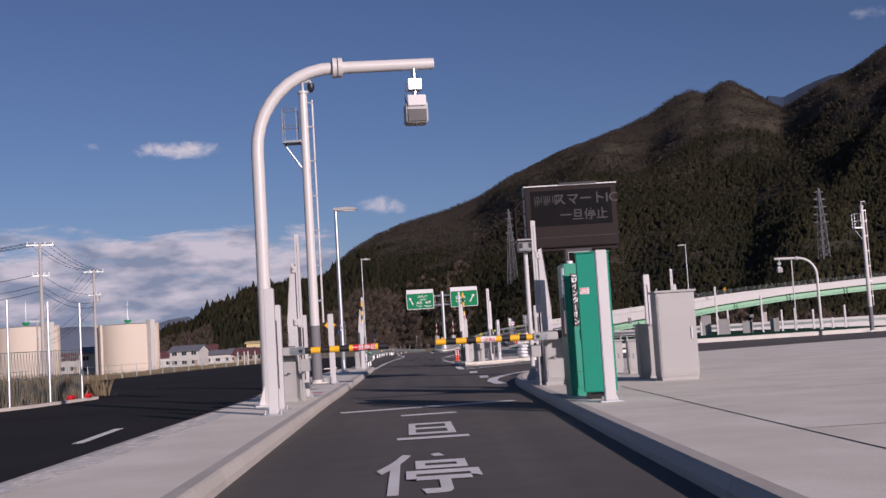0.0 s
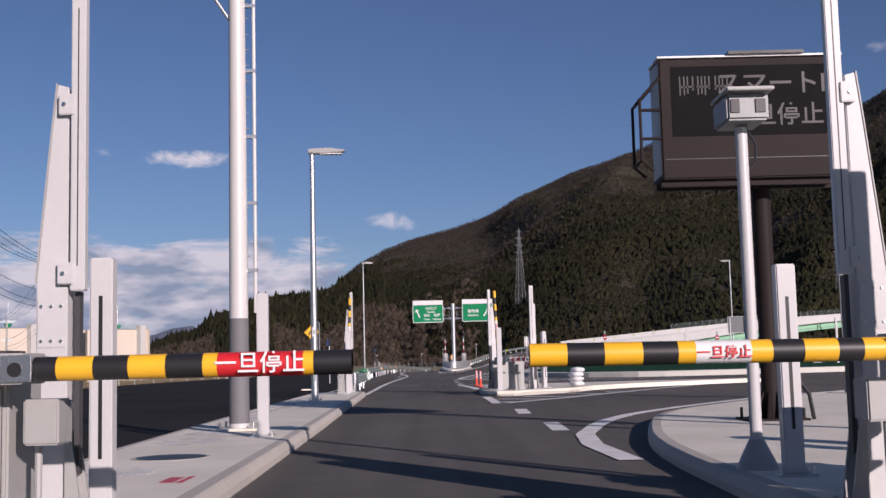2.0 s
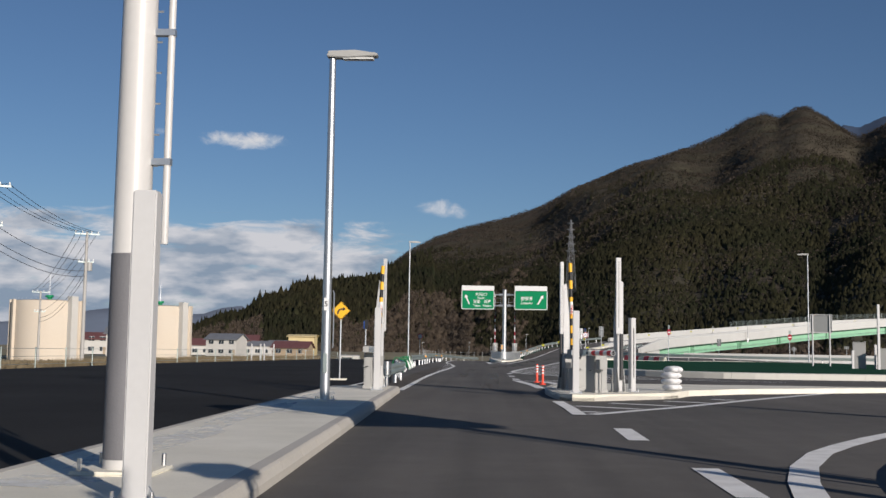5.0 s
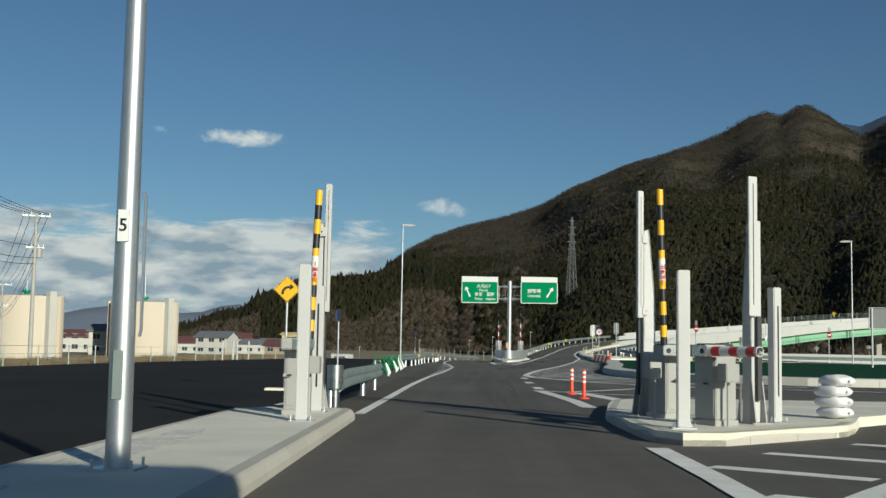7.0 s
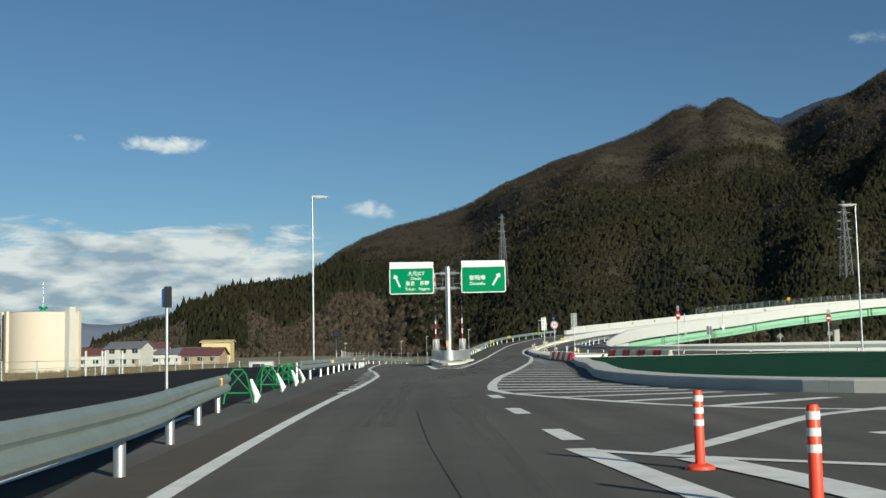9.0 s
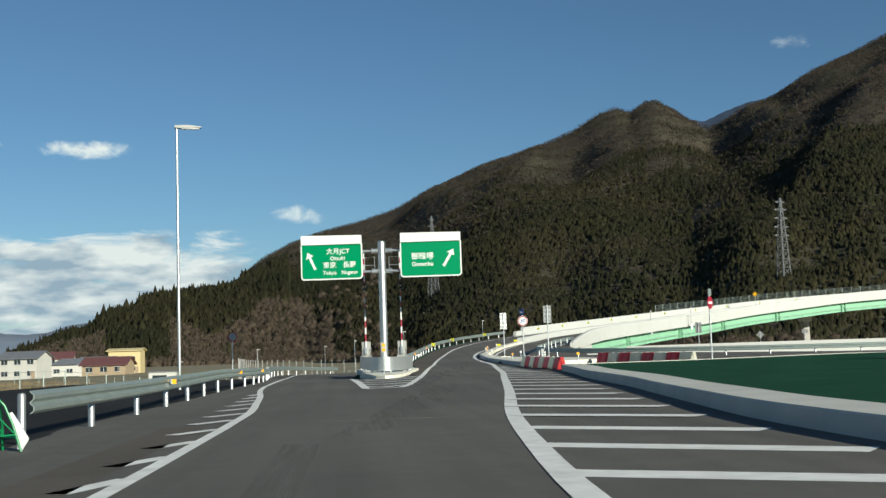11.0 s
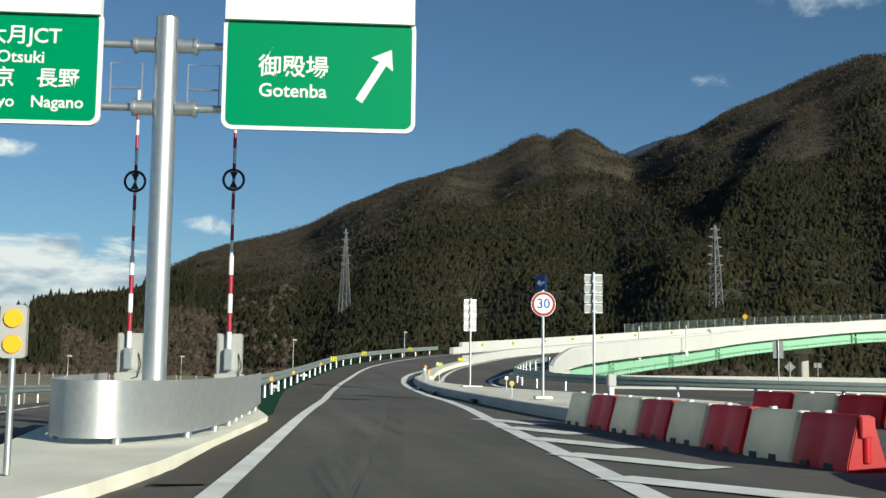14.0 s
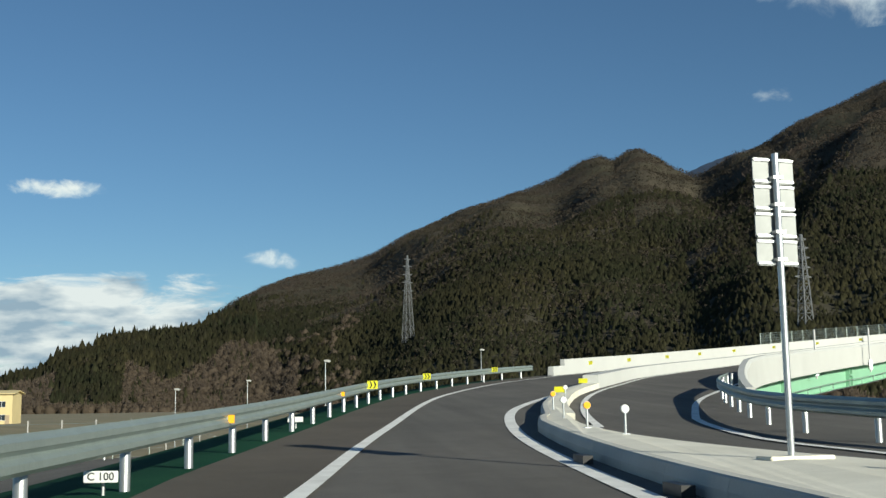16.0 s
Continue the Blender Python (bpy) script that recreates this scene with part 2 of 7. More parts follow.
def worn(name, col, share, grain):
    """A thin film that lies on its ground in ragged patches: dust, slurry, scuffed rubber."""
    m = mat(name, col, 0.9, var=0.15, coarse=3, fine=40, spec=0.2)
    nt = m.node_tree
    n, l = nt.nodes, nt.links
    tc, mp, no = n.new("ShaderNodeTexCoord"), n.new("ShaderNodeMapping"), n.new("ShaderNodeTexNoise")
    mp.inputs["Scale"].default_value = grain
    no.inputs["Scale"].default_value, no.inputs["Detail"].default_value, no.inputs["Roughness"].default_value = 1.0, 8, 0.65
    l.new(tc.outputs["Object"], mp.inputs["Vector"]), l.new(mp.outputs[0], no.inputs["Vector"])
    mr = n.new("ShaderNodeMapRange")
    mr.inputs["From Min"].default_value, mr.inputs["From Max"].default_value = 0.62 - 0.3 * share, 0.95 - 0.3 * share
    l.new(no.outputs["Fac"], mr.inputs["Value"])
    tr, ms = n.new("ShaderNodeBsdfTransparent"), n.new("ShaderNodeMixShader")
    l.new(mr.outputs["Result"], ms.inputs[0]), l.new(tr.outputs[0], ms.inputs[1]), l.new(n["Principled BSDF"].outputs[0], ms.inputs[2])
    l.new(ms.outputs[0], n["Material Output"].inputs["Surface"])
    return m


SHOULDER = mat("brown_asphalt", (0.108, 0.091, 0.074), 0.9, spec=0.3, var=0.25, coarse=0.2, fine=70, bump=0.5, col2=(0.072, 0.062, 0.051), mid=0.25)
DUST = worn("road_dust", (0.19, 0.185, 0.17), 0.62, (2.4, 0.07, 1.0))
SLURRY = worn("cement_slurry", (0.86, 0.88, 0.88), 0.8, (3.0, 3.0, 1.0))


# ---- mesh helpers ----
class Build:
    """Collects vertices and faces of one mesh."""

    def __init__(self):
        self.v, self.f = [], []

    def add(self, verts, faces):
        k = len(self.v)
        self.v += [tuple(p) for p in verts]
        self.f += [tuple(i + k for i in q) for q in faces]
        return self

    def box(self, x0, x1, y0, y1, z0, z1, m=None):
        p = [(x, y, z) for z in (z0, z1) for x, y in ((x0, y0), (x1, y0), (x1, y1), (x0, y1))]
        if m is not None:
            p = [m @ Vector(q) for q in p]
        return self.add(p, [(3, 2, 1, 0), (4, 5, 6, 7), (0, 1, 5, 4), (1, 2, 6, 5), (2, 3, 7, 6), (3, 0, 4, 7)])

    def tube(self, pts, r, seg=12, cap=True):
        """A round bar along pts; r is one radius or one for each point."""
        pts = [Vector(p) for p in pts]
        rs = r if isinstance(r, (list, tuple)) else [r] * len(pts)
        up = Vector((0, 0, 1))
        rings = []
        side = None
        for i, p in enumerate(pts):
            d = (pts[min(i + 1, len(pts) - 1)] - pts[max(i - 1, 0)]).normalized()
            if side is None:
                side = d.cross(up if abs(d.z) < 0.95 else Vector((0, 1, 0))).normalized()
            side = (side - d * side.dot(d)).normalized()
            o = d.cross(side)
            rings.append([p + rs[i] * (math.cos(a) * side + math.sin(a) * o) for a in (2 * math.pi * j / seg for j in range(seg))])
        f = [(i * seg + j, i * seg + (j + 1) % seg, (i + 1) * seg + (j + 1) % seg, (i + 1) * seg + j) for i in range(len(pts) - 1) for j in range(seg)]
        if cap:
            f += [tuple(reversed(range(seg))), tuple(range((len(pts) - 1) * seg, len(pts) * seg))]
        return self.add([q for ring in rings for q in ring], f)

    def prism(self, poly, z0, z1):
        """An upright slab over the polygon poly (counter-clockwise seen from above)."""
        n = len(poly)
        return self.add([(x, y, z0) for x, y in poly] + [(x, y, z1) for x, y in poly],
                        [tuple(reversed(range(n))), tuple(range(n, 2 * n))] + [(i, (i + 1) % n, n + (i + 1) % n, n + i) for i in range(n)])

    def plate(self, poly, y0, y1):
        """A slab over the polygon poly in the x-z plane, from y0 (front) to y1 (back)."""
        n = len(poly)
        return self.add([(x, y0, z) for x, z in poly] + [(x, y1, z) for x, z in poly],
                        [tuple(range(n)), tuple(reversed(range(n, 2 * n)))] + [((i + 1) % n, i, n + i, n + (i + 1) % n) for i in range(n)])

    def sweep(self, path, profile, closed=True, cap=True):
        """profile: (u, v) points, u to the right of the path and v up, drawn along the path."""
        path = [Vector(p) for p in path]
        n = len(profile)
        vs = []
        for i, p in enumerate(path):
            d = path[min(i + 1, len(path) - 1)] - path[max(i - 1, 0)]
            d.z = 0
            d.normalize()
            right = Vector((d.y, -d.x, 0))
            vs += [p + right * u + Vector((0, 0, v)) for u, v in profile]
        m = n if closed else n - 1
        fs = [(i * n + j, (i + 1) * n + j, (i + 1) * n + (j + 1) % n, i * n + (j + 1) % n) for i in range(len(path) - 1) for j in range(m)]
        if closed and cap:
            fs += [tuple(range(n)), tuple(reversed(range((len(path) - 1) * n, len(path) * n)))]
        return self.add(vs, fs)

    def mesh(self, name, bevel=0.0, smooth=True):
        me = bpy.data.meshes.new(name)
        me.from_pydata(self.v, [], self.f)
        bm = bmesh.new()
        bm.from_mesh(me)
        if len(bm.faces) < 20000:
            bmesh.ops.recalc_face_normals(bm, faces=bm.faces)
        if bevel:
            sharp = [e for e in bm.edges if len(e.link_faces) == 2 and e.calc_face_angle(0) > 0.7]
            bmesh.ops.bevel(bm, geom=sharp, offset=bevel, segments=2, affect='EDGES', clamp_overlap=True)
        bm.to_mesh(me)
        bm.free()
        if smooth:
            me.polygons.foreach_set("use_smooth", [True] * len(me.polygons))
            me.set_sharp_from_angle(angle=radians(38))
        return me


def part(name, b, material, parent=None, label="", bevel=0.0, at=None, smooth=True):
    """Links the mesh of a Build as one object, under a thing or a part."""
    me = b.mesh(name, bevel, smooth) if isinstance(b, Build) else b
    if not me.materials:
        me.materials.append(material)
    ob = new(name, me)
    if at is not None:
        ob.matrix_basis = at
    ob.parent = parent
    return tagged(ob, label)


def thing(name, label, category, at, group="", kind=""):
    """The Empty at the base of a thing."""
    ob = new(name)
    ob.empty_display_size = 0.2
    ob.matrix_basis = at
    return tagged(ob, label, category, group, kind)


def structure(name, b, material, label, category, bevel=0.0, smooth=True):
    ob = part(name, b, material, None, bevel=bevel, smooth=smooth)
    return tagged(ob, label, category, kind="structure")


def letters(name, body, size, material, parent, at, depth=0.003, align='CENTER', label=""):
    """Words in the built-in font as a thin raised mesh, in the x-y plane of at."""
    cu = bpy.data.curves.new(name, 'FONT')
    cu.body, cu.size, cu.extrude, cu.align_x, cu.align_y = body, size, depth, align, 'CENTER'
    cu.resolution_u, cu.offset = 3, size * 0.012
    ob = bpy.data.objects.new(name, cu)
    scene.collection.objects.link(ob)
    dg = bpy.context.evaluated_depsgraph_get()
    me = bpy.data.meshes.new_from_object(ob.evaluated_get(dg))
    bpy.data.objects.remove(ob)
    me.name = name
    me.materials.clear()
    me.materials.append(material)
    o = new(name, me)
    o.matrix_basis = at
    o.parent = parent
    return tagged(o, label)


FACING = pose(0, 0, 0, 90, 0, 0)          # turns lettering upright, to be read from -y


# ---- the lie of the land ----
def road_z(y):
    """Height of the carriageway before the ramp begins to curve."""
    if y < 105:
        return 0.0
    if y < 153.6:
        return float(np.interp(y, [105, 123, 138, 153.6], [0, .08, .18, .30]))
    d = min(y, 300) - 153.6
    return .30 + .0115 * d + .00035 * d * d


def spline(pts, step):
    """A smooth line through pts, resampled at about step metres."""
    p = [np.array(q, float) for q in pts]
    p = [2 * p[0] - p[1]] + p + [2 * p[-1] - p[-2]]
    out = []
    for i in range(1, len(p) - 2):
        k = max(1, int(np.linalg.norm(p[i + 1] - p[i]) / step))
        for j in range(k):
            t = j / k
            out.append(0.5 * (2 * p[i] + (p[i + 1] - p[i - 1]) * t + (2 * p[i - 1] - 5 * p[i] + 4 * p[i + 1] - p[i + 2]) * t * t
                              + (3 * p[i] - p[i - 1] - 3 * p[i + 1] + p[i + 2]) * t ** 3))
    out.append(p[-2])
    return [Vector(q) for q in out]


def beside(path, off, dz=0.0):
    """The path moved off metres to its right (a number or a function of the share of the way) and dz up."""
    out = []
    n = len(path)
    for i, p in enumerate(path):
        d = path[min(i + 1, n - 1)] - path[max(i - 1, 0)]
        d = Vector((d.x, d.y, 0)).normalized()
        o = off(p) if callable(off) else off
        out.append(p + Vector((d.y, -d.x, 0)) * o + Vector((0, 0, dz)))
    return out


# outer edge line of the ramp, from the fork to the bridge
SPINE = spline([(3.0, 100, 0), (3.9, 116, .04), (4.86, 131.6, .13), (6.33, 147.9, .25), (7.4, 158, .36), (8.15, 166, .48), (9.65, 178.5, .82), (13.0, 199.5, 1.65),
                (17.6, 214.8, 2.4), (21.9, 223.8, 2.9), (28.0, 233.8, 3.5), (35.6, 244.3, 4.2), (48.3, 259.8, 5.4), (63, 271, 6.7), (82, 281, 8.2),
                (110, 290, 9.6), (150, 294, 11), (230, 290, 12.0)], 2.0)
SPINE_XY = np.array([(p.x, p.y) for p in SPINE])


def ramp_width(p):
    """From the outer edge line to the inner edge of the paved ramp."""
    return float(np.interp(p.y if p.x < 60 else 300, [100, 150, 165, 180, 195, 203, 230, 250], [40, 38, 26, 13.0, 11.6, 12.3, 14.6, 15.5]))


def inner_off(p):
    return float(np.interp(p.y if p.x < 60 else 300, [195, 203, 230, 250], [11.6, 12.2, 14.4, 15.3]))


def median_off(p):
    return float(np.interp(p.y if p.x < 60 else 300, [158, 166, 177, 186, 195, 212, 235], [4.1, 3.75, 3.4, 3.75, 4.5, 6.0, 7.0]))


# plaza and the unused carriageway beside it, flat
b = Build().prism([(-1.0, -60), (60, -60), (60, 100), (-3.2, 100), (-2.75, 85), (-2.2, 74), (-1.2, 62), (-1.0, 50)], -0.30, 0)
plaza = structure("road", b, ASPHALT, "dark asphalt of the toll plaza and its approach lanes", "road")
b = Build().prism([(-19, -60), (-1.0, -60), (-1.0, 50), (-1.2, 62), (-2.2, 74), (-2.75, 85), (-3.2, 100), (-3.5, 150), (-15, 150), (-19, 101)], -0.30, -0.002)
structure("road_unused", b, ASPHALT_NEW, "fresh black asphalt of the unused carriageway", "road")
def ramp_left(y):
    """How far the paved ribbon reaches beyond the outer edge line."""
    return float(np.interp(y, [100, 126, 136, 150], [-6.3, -7.2, -2.4, -2.1]))


# the ramp as one paved ribbon
b = Build()
rib = []
for p, q in zip(SPINE, beside(SPINE, 1.0)):
    d = (q - p).normalized()
    left = ramp_left(p.y)
    w = ramp_width(p)
    row = [p + d * u for u in (left, 0, w * 0.33, w * 0.66, w)]
    if p.y < 136:
        row[0].z = 0.022
    rib.append(row)
rib.insert(0, [Vector((v.x, v.y - 1.2, -.012)) for v in rib[0]])      # the overlay runs out to nothing
vs = [v for r in rib for v in r]
fs = [(i * 5 + j, i * 5 + j + 1, (i + 1) * 5 + j + 1, (i + 1) * 5 + j) for i in range(len(rib) - 1) for j in range(4)]
b.add(vs, fs)
ramp_road = structure("road_ramp", b, ASPHALT, "grey asphalt ramp that climbs and bends towards the bridge", "road")
# left branch, which falls away beside the ramp
LEFT_BRANCH = spline([(0.9, 100, 0.004), (0.9, 118, .02), (0.9, 130, 0), (0.8, 145, -.05), (0.2, 158, -.10), (-.15, 170, -.18), (0.1, 183, -.3), (1.6, 195, -.5), (4.2, 206, -.75)], 3.0)
b = Build().sweep(LEFT_BRANCH, [(-3.9, 0), (-5.4, -2.6), (3.2, -2.6), (2.4, 0)])
structure("road_branch", b, ASPHALT, "grey asphalt branch road that dips away behind the sign", "road")


def near_spine(x, y):
    d = (SPINE_XY[:, 0] - x) ** 2 + (SPINE_XY[:, 1] - y) ** 2
    i = int(np.argmin(d))
    j0, j1 = max(i - 1, 0), min(i + 1, len(SPINE_XY) - 1)
    t = SPINE_XY[j1] - SPINE_XY[j0]
    t = t / np.linalg.norm(t)
    off = (x - SPINE_XY[i][0]) * t[1] - (y - SPINE_XY[i][1]) * t[0]
    return i, off, math.sqrt(d[i])


def smooth01(t):
    t = min(1.0, max(0.0, t))
    return t * t * (3 - 2 * t)


def ground_z(x, y):
    base = -0.35 - 2.9 * smooth01((-19 - x) / 50) * smooth01((y - 40) / 60) * (1 - 0.65 * smooth01((y - 180) / 150))
    base -= 2.6 * smooth01((y - 150) / 60) * (1 - smooth01((-12 - x) / 40))
    if -19.5 < x < 61 and -61 < y < 100:
        base = -0.35
    if y > 95 and x > -25 and x < 320 and y < 330:
        i, off, dist = near_spine(x, y)
        p = SPINE[i]
        w = ramp_width(p)
        z = p.z - 0.35
        if -2.6 < off < w + 0.5 and (p.y < 204 and p.x < 60):
            base = max(base, z) if i > 0 else base
        elif off <= -2.6 and p.x < 24:
            base = max(base, z - (-2.6 - off) / 1.7)
        elif p.y < 204 and off >= w:
            base = max(base, z - (off - w) / 2.0)
    r = math.hypot(x, y - 60)
    if r > 60:
        base += 0.35 * noise.noise((x * 0.02, y * 0.02, 0)) * min(1, (r - 60) / 60)
    return base


def axis(lo, a, b_, hi, step):
    inner = list(np.arange(a, b_ + 0.1, step))
    out, g, x = [], step, b_
    while x < hi:
        g *= 1.18
        x += g
        out.append(min(x, hi))
    left, g, x = [], step, a
    while x > lo:
        g *= 1.18
        x -= g
        left.append(max(x, lo))
    return left[::-1] + inner + out


gx, gy = axis(-4600, -40, 100, 4600, 2.0), axis(-4600, -70, 310, 4600, 2.0)
vs = [(x, y, ground_z(x, y)) for y in gy for x in gx]
nx = len(gx)
fs = [(j * nx + i, j * nx + i + 1, (j + 1) * nx + i + 1, (j + 1) * nx + i) for j in range(len(gy) - 1) for i in range(nx - 1)]
structure("ground", Build().add(vs, fs), DRY_FIELD, "dry winter field of straw-coloured grass round the plaza", "ground")


# ---- mountains ----
EYE0 = Vector((2.0, 60.0, 1.0))
# bearing in degrees, elevation in degrees
SKYLINE = [(-40, 0.1), (-13, 0.4), (-9, 1.6), (-6.2, 2.6), (-5.4, 3.75), (-5.1, 4.2), (-4.0, 5.05), (-2.8, 5.68), (-1.1, 6.27), (0.6, 6.7), (2.6, 7.36), (4.1, 8.15), (5.6, 8.75), (7.6, 9.5), (10.1, 10.22),
           (11.6, 10.85), (13.0, 11.65), (13.75, 11.85), (14.5, 11.6), (15.2, 11.98), (15.8, 12.02), (16.8, 11.35), (18.2, 10.25), (19.5, 10.95), (20.5, 11.5), (21.6, 11.85), (23.1, 12.6),
           (25, 13.35), (27, 14.25), (29.3, 14.9), (33, 14.8), (42, 11), (55, 7), (75, 4), (100, 1.5)]
FRONT = [(-40, 0.05), (-16.5, 0.1), (-15.2, 0.55), (-13.4, 1.35), (-12.4, 1.65), (-11.7, 2.5), (-11.0, 2.8), (-9.6, 3.05), (-7.4, 3.2), (-5.4, 3.35), (-3, 3.6), (0, 3.9), (4, 4.7), (6, 5.3), (9.8, 6.4), (12.6, 6.8), (17, 6.9), (20, 7.5), (23, 8.4),
         (26, 9.5), (29.3, 10.6), (36, 10.5), (55, 5), (75, 3), (100, 1)]
FOOT = [(-15, 1150), (-2, 1050), (4, 720), (10, 600), (18, 480), (40, 470)]
SPUR = [(620, 18.4), (800, 20.2), (1000, 22.9), (1400, 26.0), (2300, 29.4), (2800, 31.5)]     # distance, bearing
CREST = [(-15, 1620), (-2, 1600), (4, 1320), (10, 1250), (18, 1150), (40, 1100)]


def at_az(table, az):
    return float(np.interp(az, [a for a, e in table], [e for a, e in table]))


def mountain_z(x, y):
    """Height of the slopes at x, y: a wooded front range and a higher bare one behind it."""
    dx, dy = x - EYE0.x, y - EYE0.y
    r, az = math.hypot(dx, dy), math.degrees(math.atan2(dx, dy))
    r1 = at_az(CREST, az) + 50 * math.sin(az * 0.5)
    r2 = 2850 + 120 * math.sin(az * 0.3 + 1)
    foot = at_az(FOOT, az) - 25 * math.sin(az * 0.4)
    hf, hb = math.tan(radians(at_az(FRONT, az))) * r1, math.tan(radians(at_az(SKYLINE, az))) * r2
    rough = noise.fractal((x * 0.005, y * 0.005, 3.1), 1.0, 2.0, 5)
    if r < r1:
        t = max(0.0, (r - foot) / (r1 - foot))
        z = -1.9 + (hf + 1.9) * (t ** 1.1) - (2.0 if r < foot - 15 else 0)
        z += (rough * 14 + 9 * noise.noise((az * 0.33, r * 0.0011, 2.2))) * math.sin(math.pi * min(1, max(0, t))) * min(1, hf / 60)
    elif r < r2:
        t = (r - r1) / (r2 - r1)
        z = hf + (hb - hf) * (t ** 0.9)
        # gullies run down the flank
        gully = abs(noise.noise((az * 0.22, r * 0.0006, 7.7))) * 2 - 0.5
        z -= 0.07 * (hb - hf + 40) * gully * math.sin(math.pi * t)
        z += rough * 20 * math.sin(math.pi * t) ** 1.5
    else:
        t = (r - r2) / 900
        z = hb * (1 - 0.75 * min(1, t))
    # a spur with a steep flank over a long gully, and two lesser ones
    if 620 < r < 2400:
        off = az - at_az(SPUR, r) + 0.8 * noise.noise((r * 0.006, 0, 5.0))
        fall = math.exp(-(off / 4.5) ** 2) if off > 0 else math.exp(-(off / 1.0) ** 2)
        z += fall * min(1, (r - 620) / 420, (2400 - r) / 900) * (15 + 8 * noise.noise((r * 0.004, 3, 5.0)))
    for a0, a1, ra, rb, amp in ((5.0, 10.5, 1000, 2200, 7), (26.5, 32.0, 700, 2000, 8)):
        if ra < r < rb + 300:
            k = (r - ra) / (rb - ra)
            off = az - (a0 + (a1 - a0) * k)
            fall = math.exp(-(off / 3.4) ** 2) if off > 0 else math.exp(-(off / 1.15) ** 2)
            z += amp * fall * math.sin(math.pi * min(1, max(0, k * 0.85 + 0.08)))
    return z


azs = list(np.arange(-17, 36, 0.3)) + list(np.arange(36, 100.1, 1.0))
rads = [430] + list(np.arange(460, 1700, 28)) + list(np.arange(1700, 3060, 30)) + [3150, 3400, 3700]
vs = []
for a in azs:
    for r in rads:
        x, y = EYE0.x + r * math.sin(radians(a)), EYE0.y + r * math.cos(radians(a))
        vs.append((x, y, mountain_z(x, y)))
nr = len(rads)
fs = [(i * nr + j, i * nr + j + 1, (i + 1) * nr + j + 1, (i + 1) * nr + j) for i in range(len(azs) - 1) for j in range(nr - 1)]
structure("mountain", Build().add(vs, fs), MOUNTAIN, "wooded mountain range with bare brown upper slopes", "mountain")

# hills at the end of the valley, air haze painted in as blue
vs, n = [], 60
for i in range(n + 1):
    a = radians(-60 + 56 * i / n)
    h = 70 + 22 * noise.noise((i * 0.16, 0, 0)) + 12 * noise.noise((i * 0.5, 4, 0)) + 56 * math.exp(-((i - 45) / 4) ** 2) + 62 * math.exp(-((i - 50.7) / 1.7) ** 2)
    for r, z in ((3300, -4), (3600, h * 0.7), (3900, h), (4300, -4)):
        vs.append((r * math.sin(a), 60 + r * math.cos(a), z))
fs = [(i * 4 + j, i * 4 + j + 1, i * 4 + j + 5, i * 4 + j + 4) for i in range(n) for j in range(3)]
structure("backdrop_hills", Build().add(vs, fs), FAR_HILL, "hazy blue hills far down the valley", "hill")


# a farther ridge that shows in the notch, its haze painted into the colour
RIDGE = [(16.4, 10.2), (17.4, 11.1), (18.1, 10.92), (18.9, 11.25), (19.5, 11.46), (20.5, 11.74), (21.5, 11.7), (22.8, 10.6)]
vs = []
for a in np.arange(16.4, 22.9, 0.2):
    e = at_az(RIDGE, a) + 0.05 * noise.noise((a * 4, 0, 9))
    for r, k in ((3700, .6), (4100, 1.0), (4300, .2)):
        vs.append((EYE0.x + r * math.sin(radians(a)), EYE0.y + r * math.cos(radians(a)), math.tan(radians(e)) * 4100 * k))
n = len(vs) // 3
fs = [(i * 3 + j, i * 3 + j + 1, i * 3 + j + 4, i * 3 + j + 3) for i in range(n - 1) for j in range(2)]
structure("backdrop_ridge", Build().add(vs, fs), FAR_RIDGE, "wooded ridge far behind the mountain, blue-grey with haze", "hill")


def forest(name, count, material, label, r0, r1, az0, az1, shape, keep, seed):
    """Many trees on the slopes, joined: uncountable far woods."""
    rnd = random.Random(seed)
    b = Build()
    vs, fs = [], []
    made = 0
    while made < count:
        r = math.sqrt(rnd.uniform(r0 * r0, r1 * r1))
        az = rnd.uniform(az0, az1)
        x, y = EYE0.x + r * math.sin(radians(az)), EYE0.y + r * math.cos(radians(az))
        made += 1
        if not keep(x, y, r, az, rnd):
            continue
        shape(vs, fs, x, y, mountain_z(x, y), r, rnd)
    me = bpy.data.meshes.new(name)
    me.from_pydata(vs, [], fs)
    me.materials.append(material)
    me.polygons.foreach_set("use_smooth", [True] * len(me.polygons))
    ob = new(name, me)
    return tagged(ob, label, "trees", kind="stuff")


def size_at(r):
    return min(11.0, max(5.0, r * 0.0074))


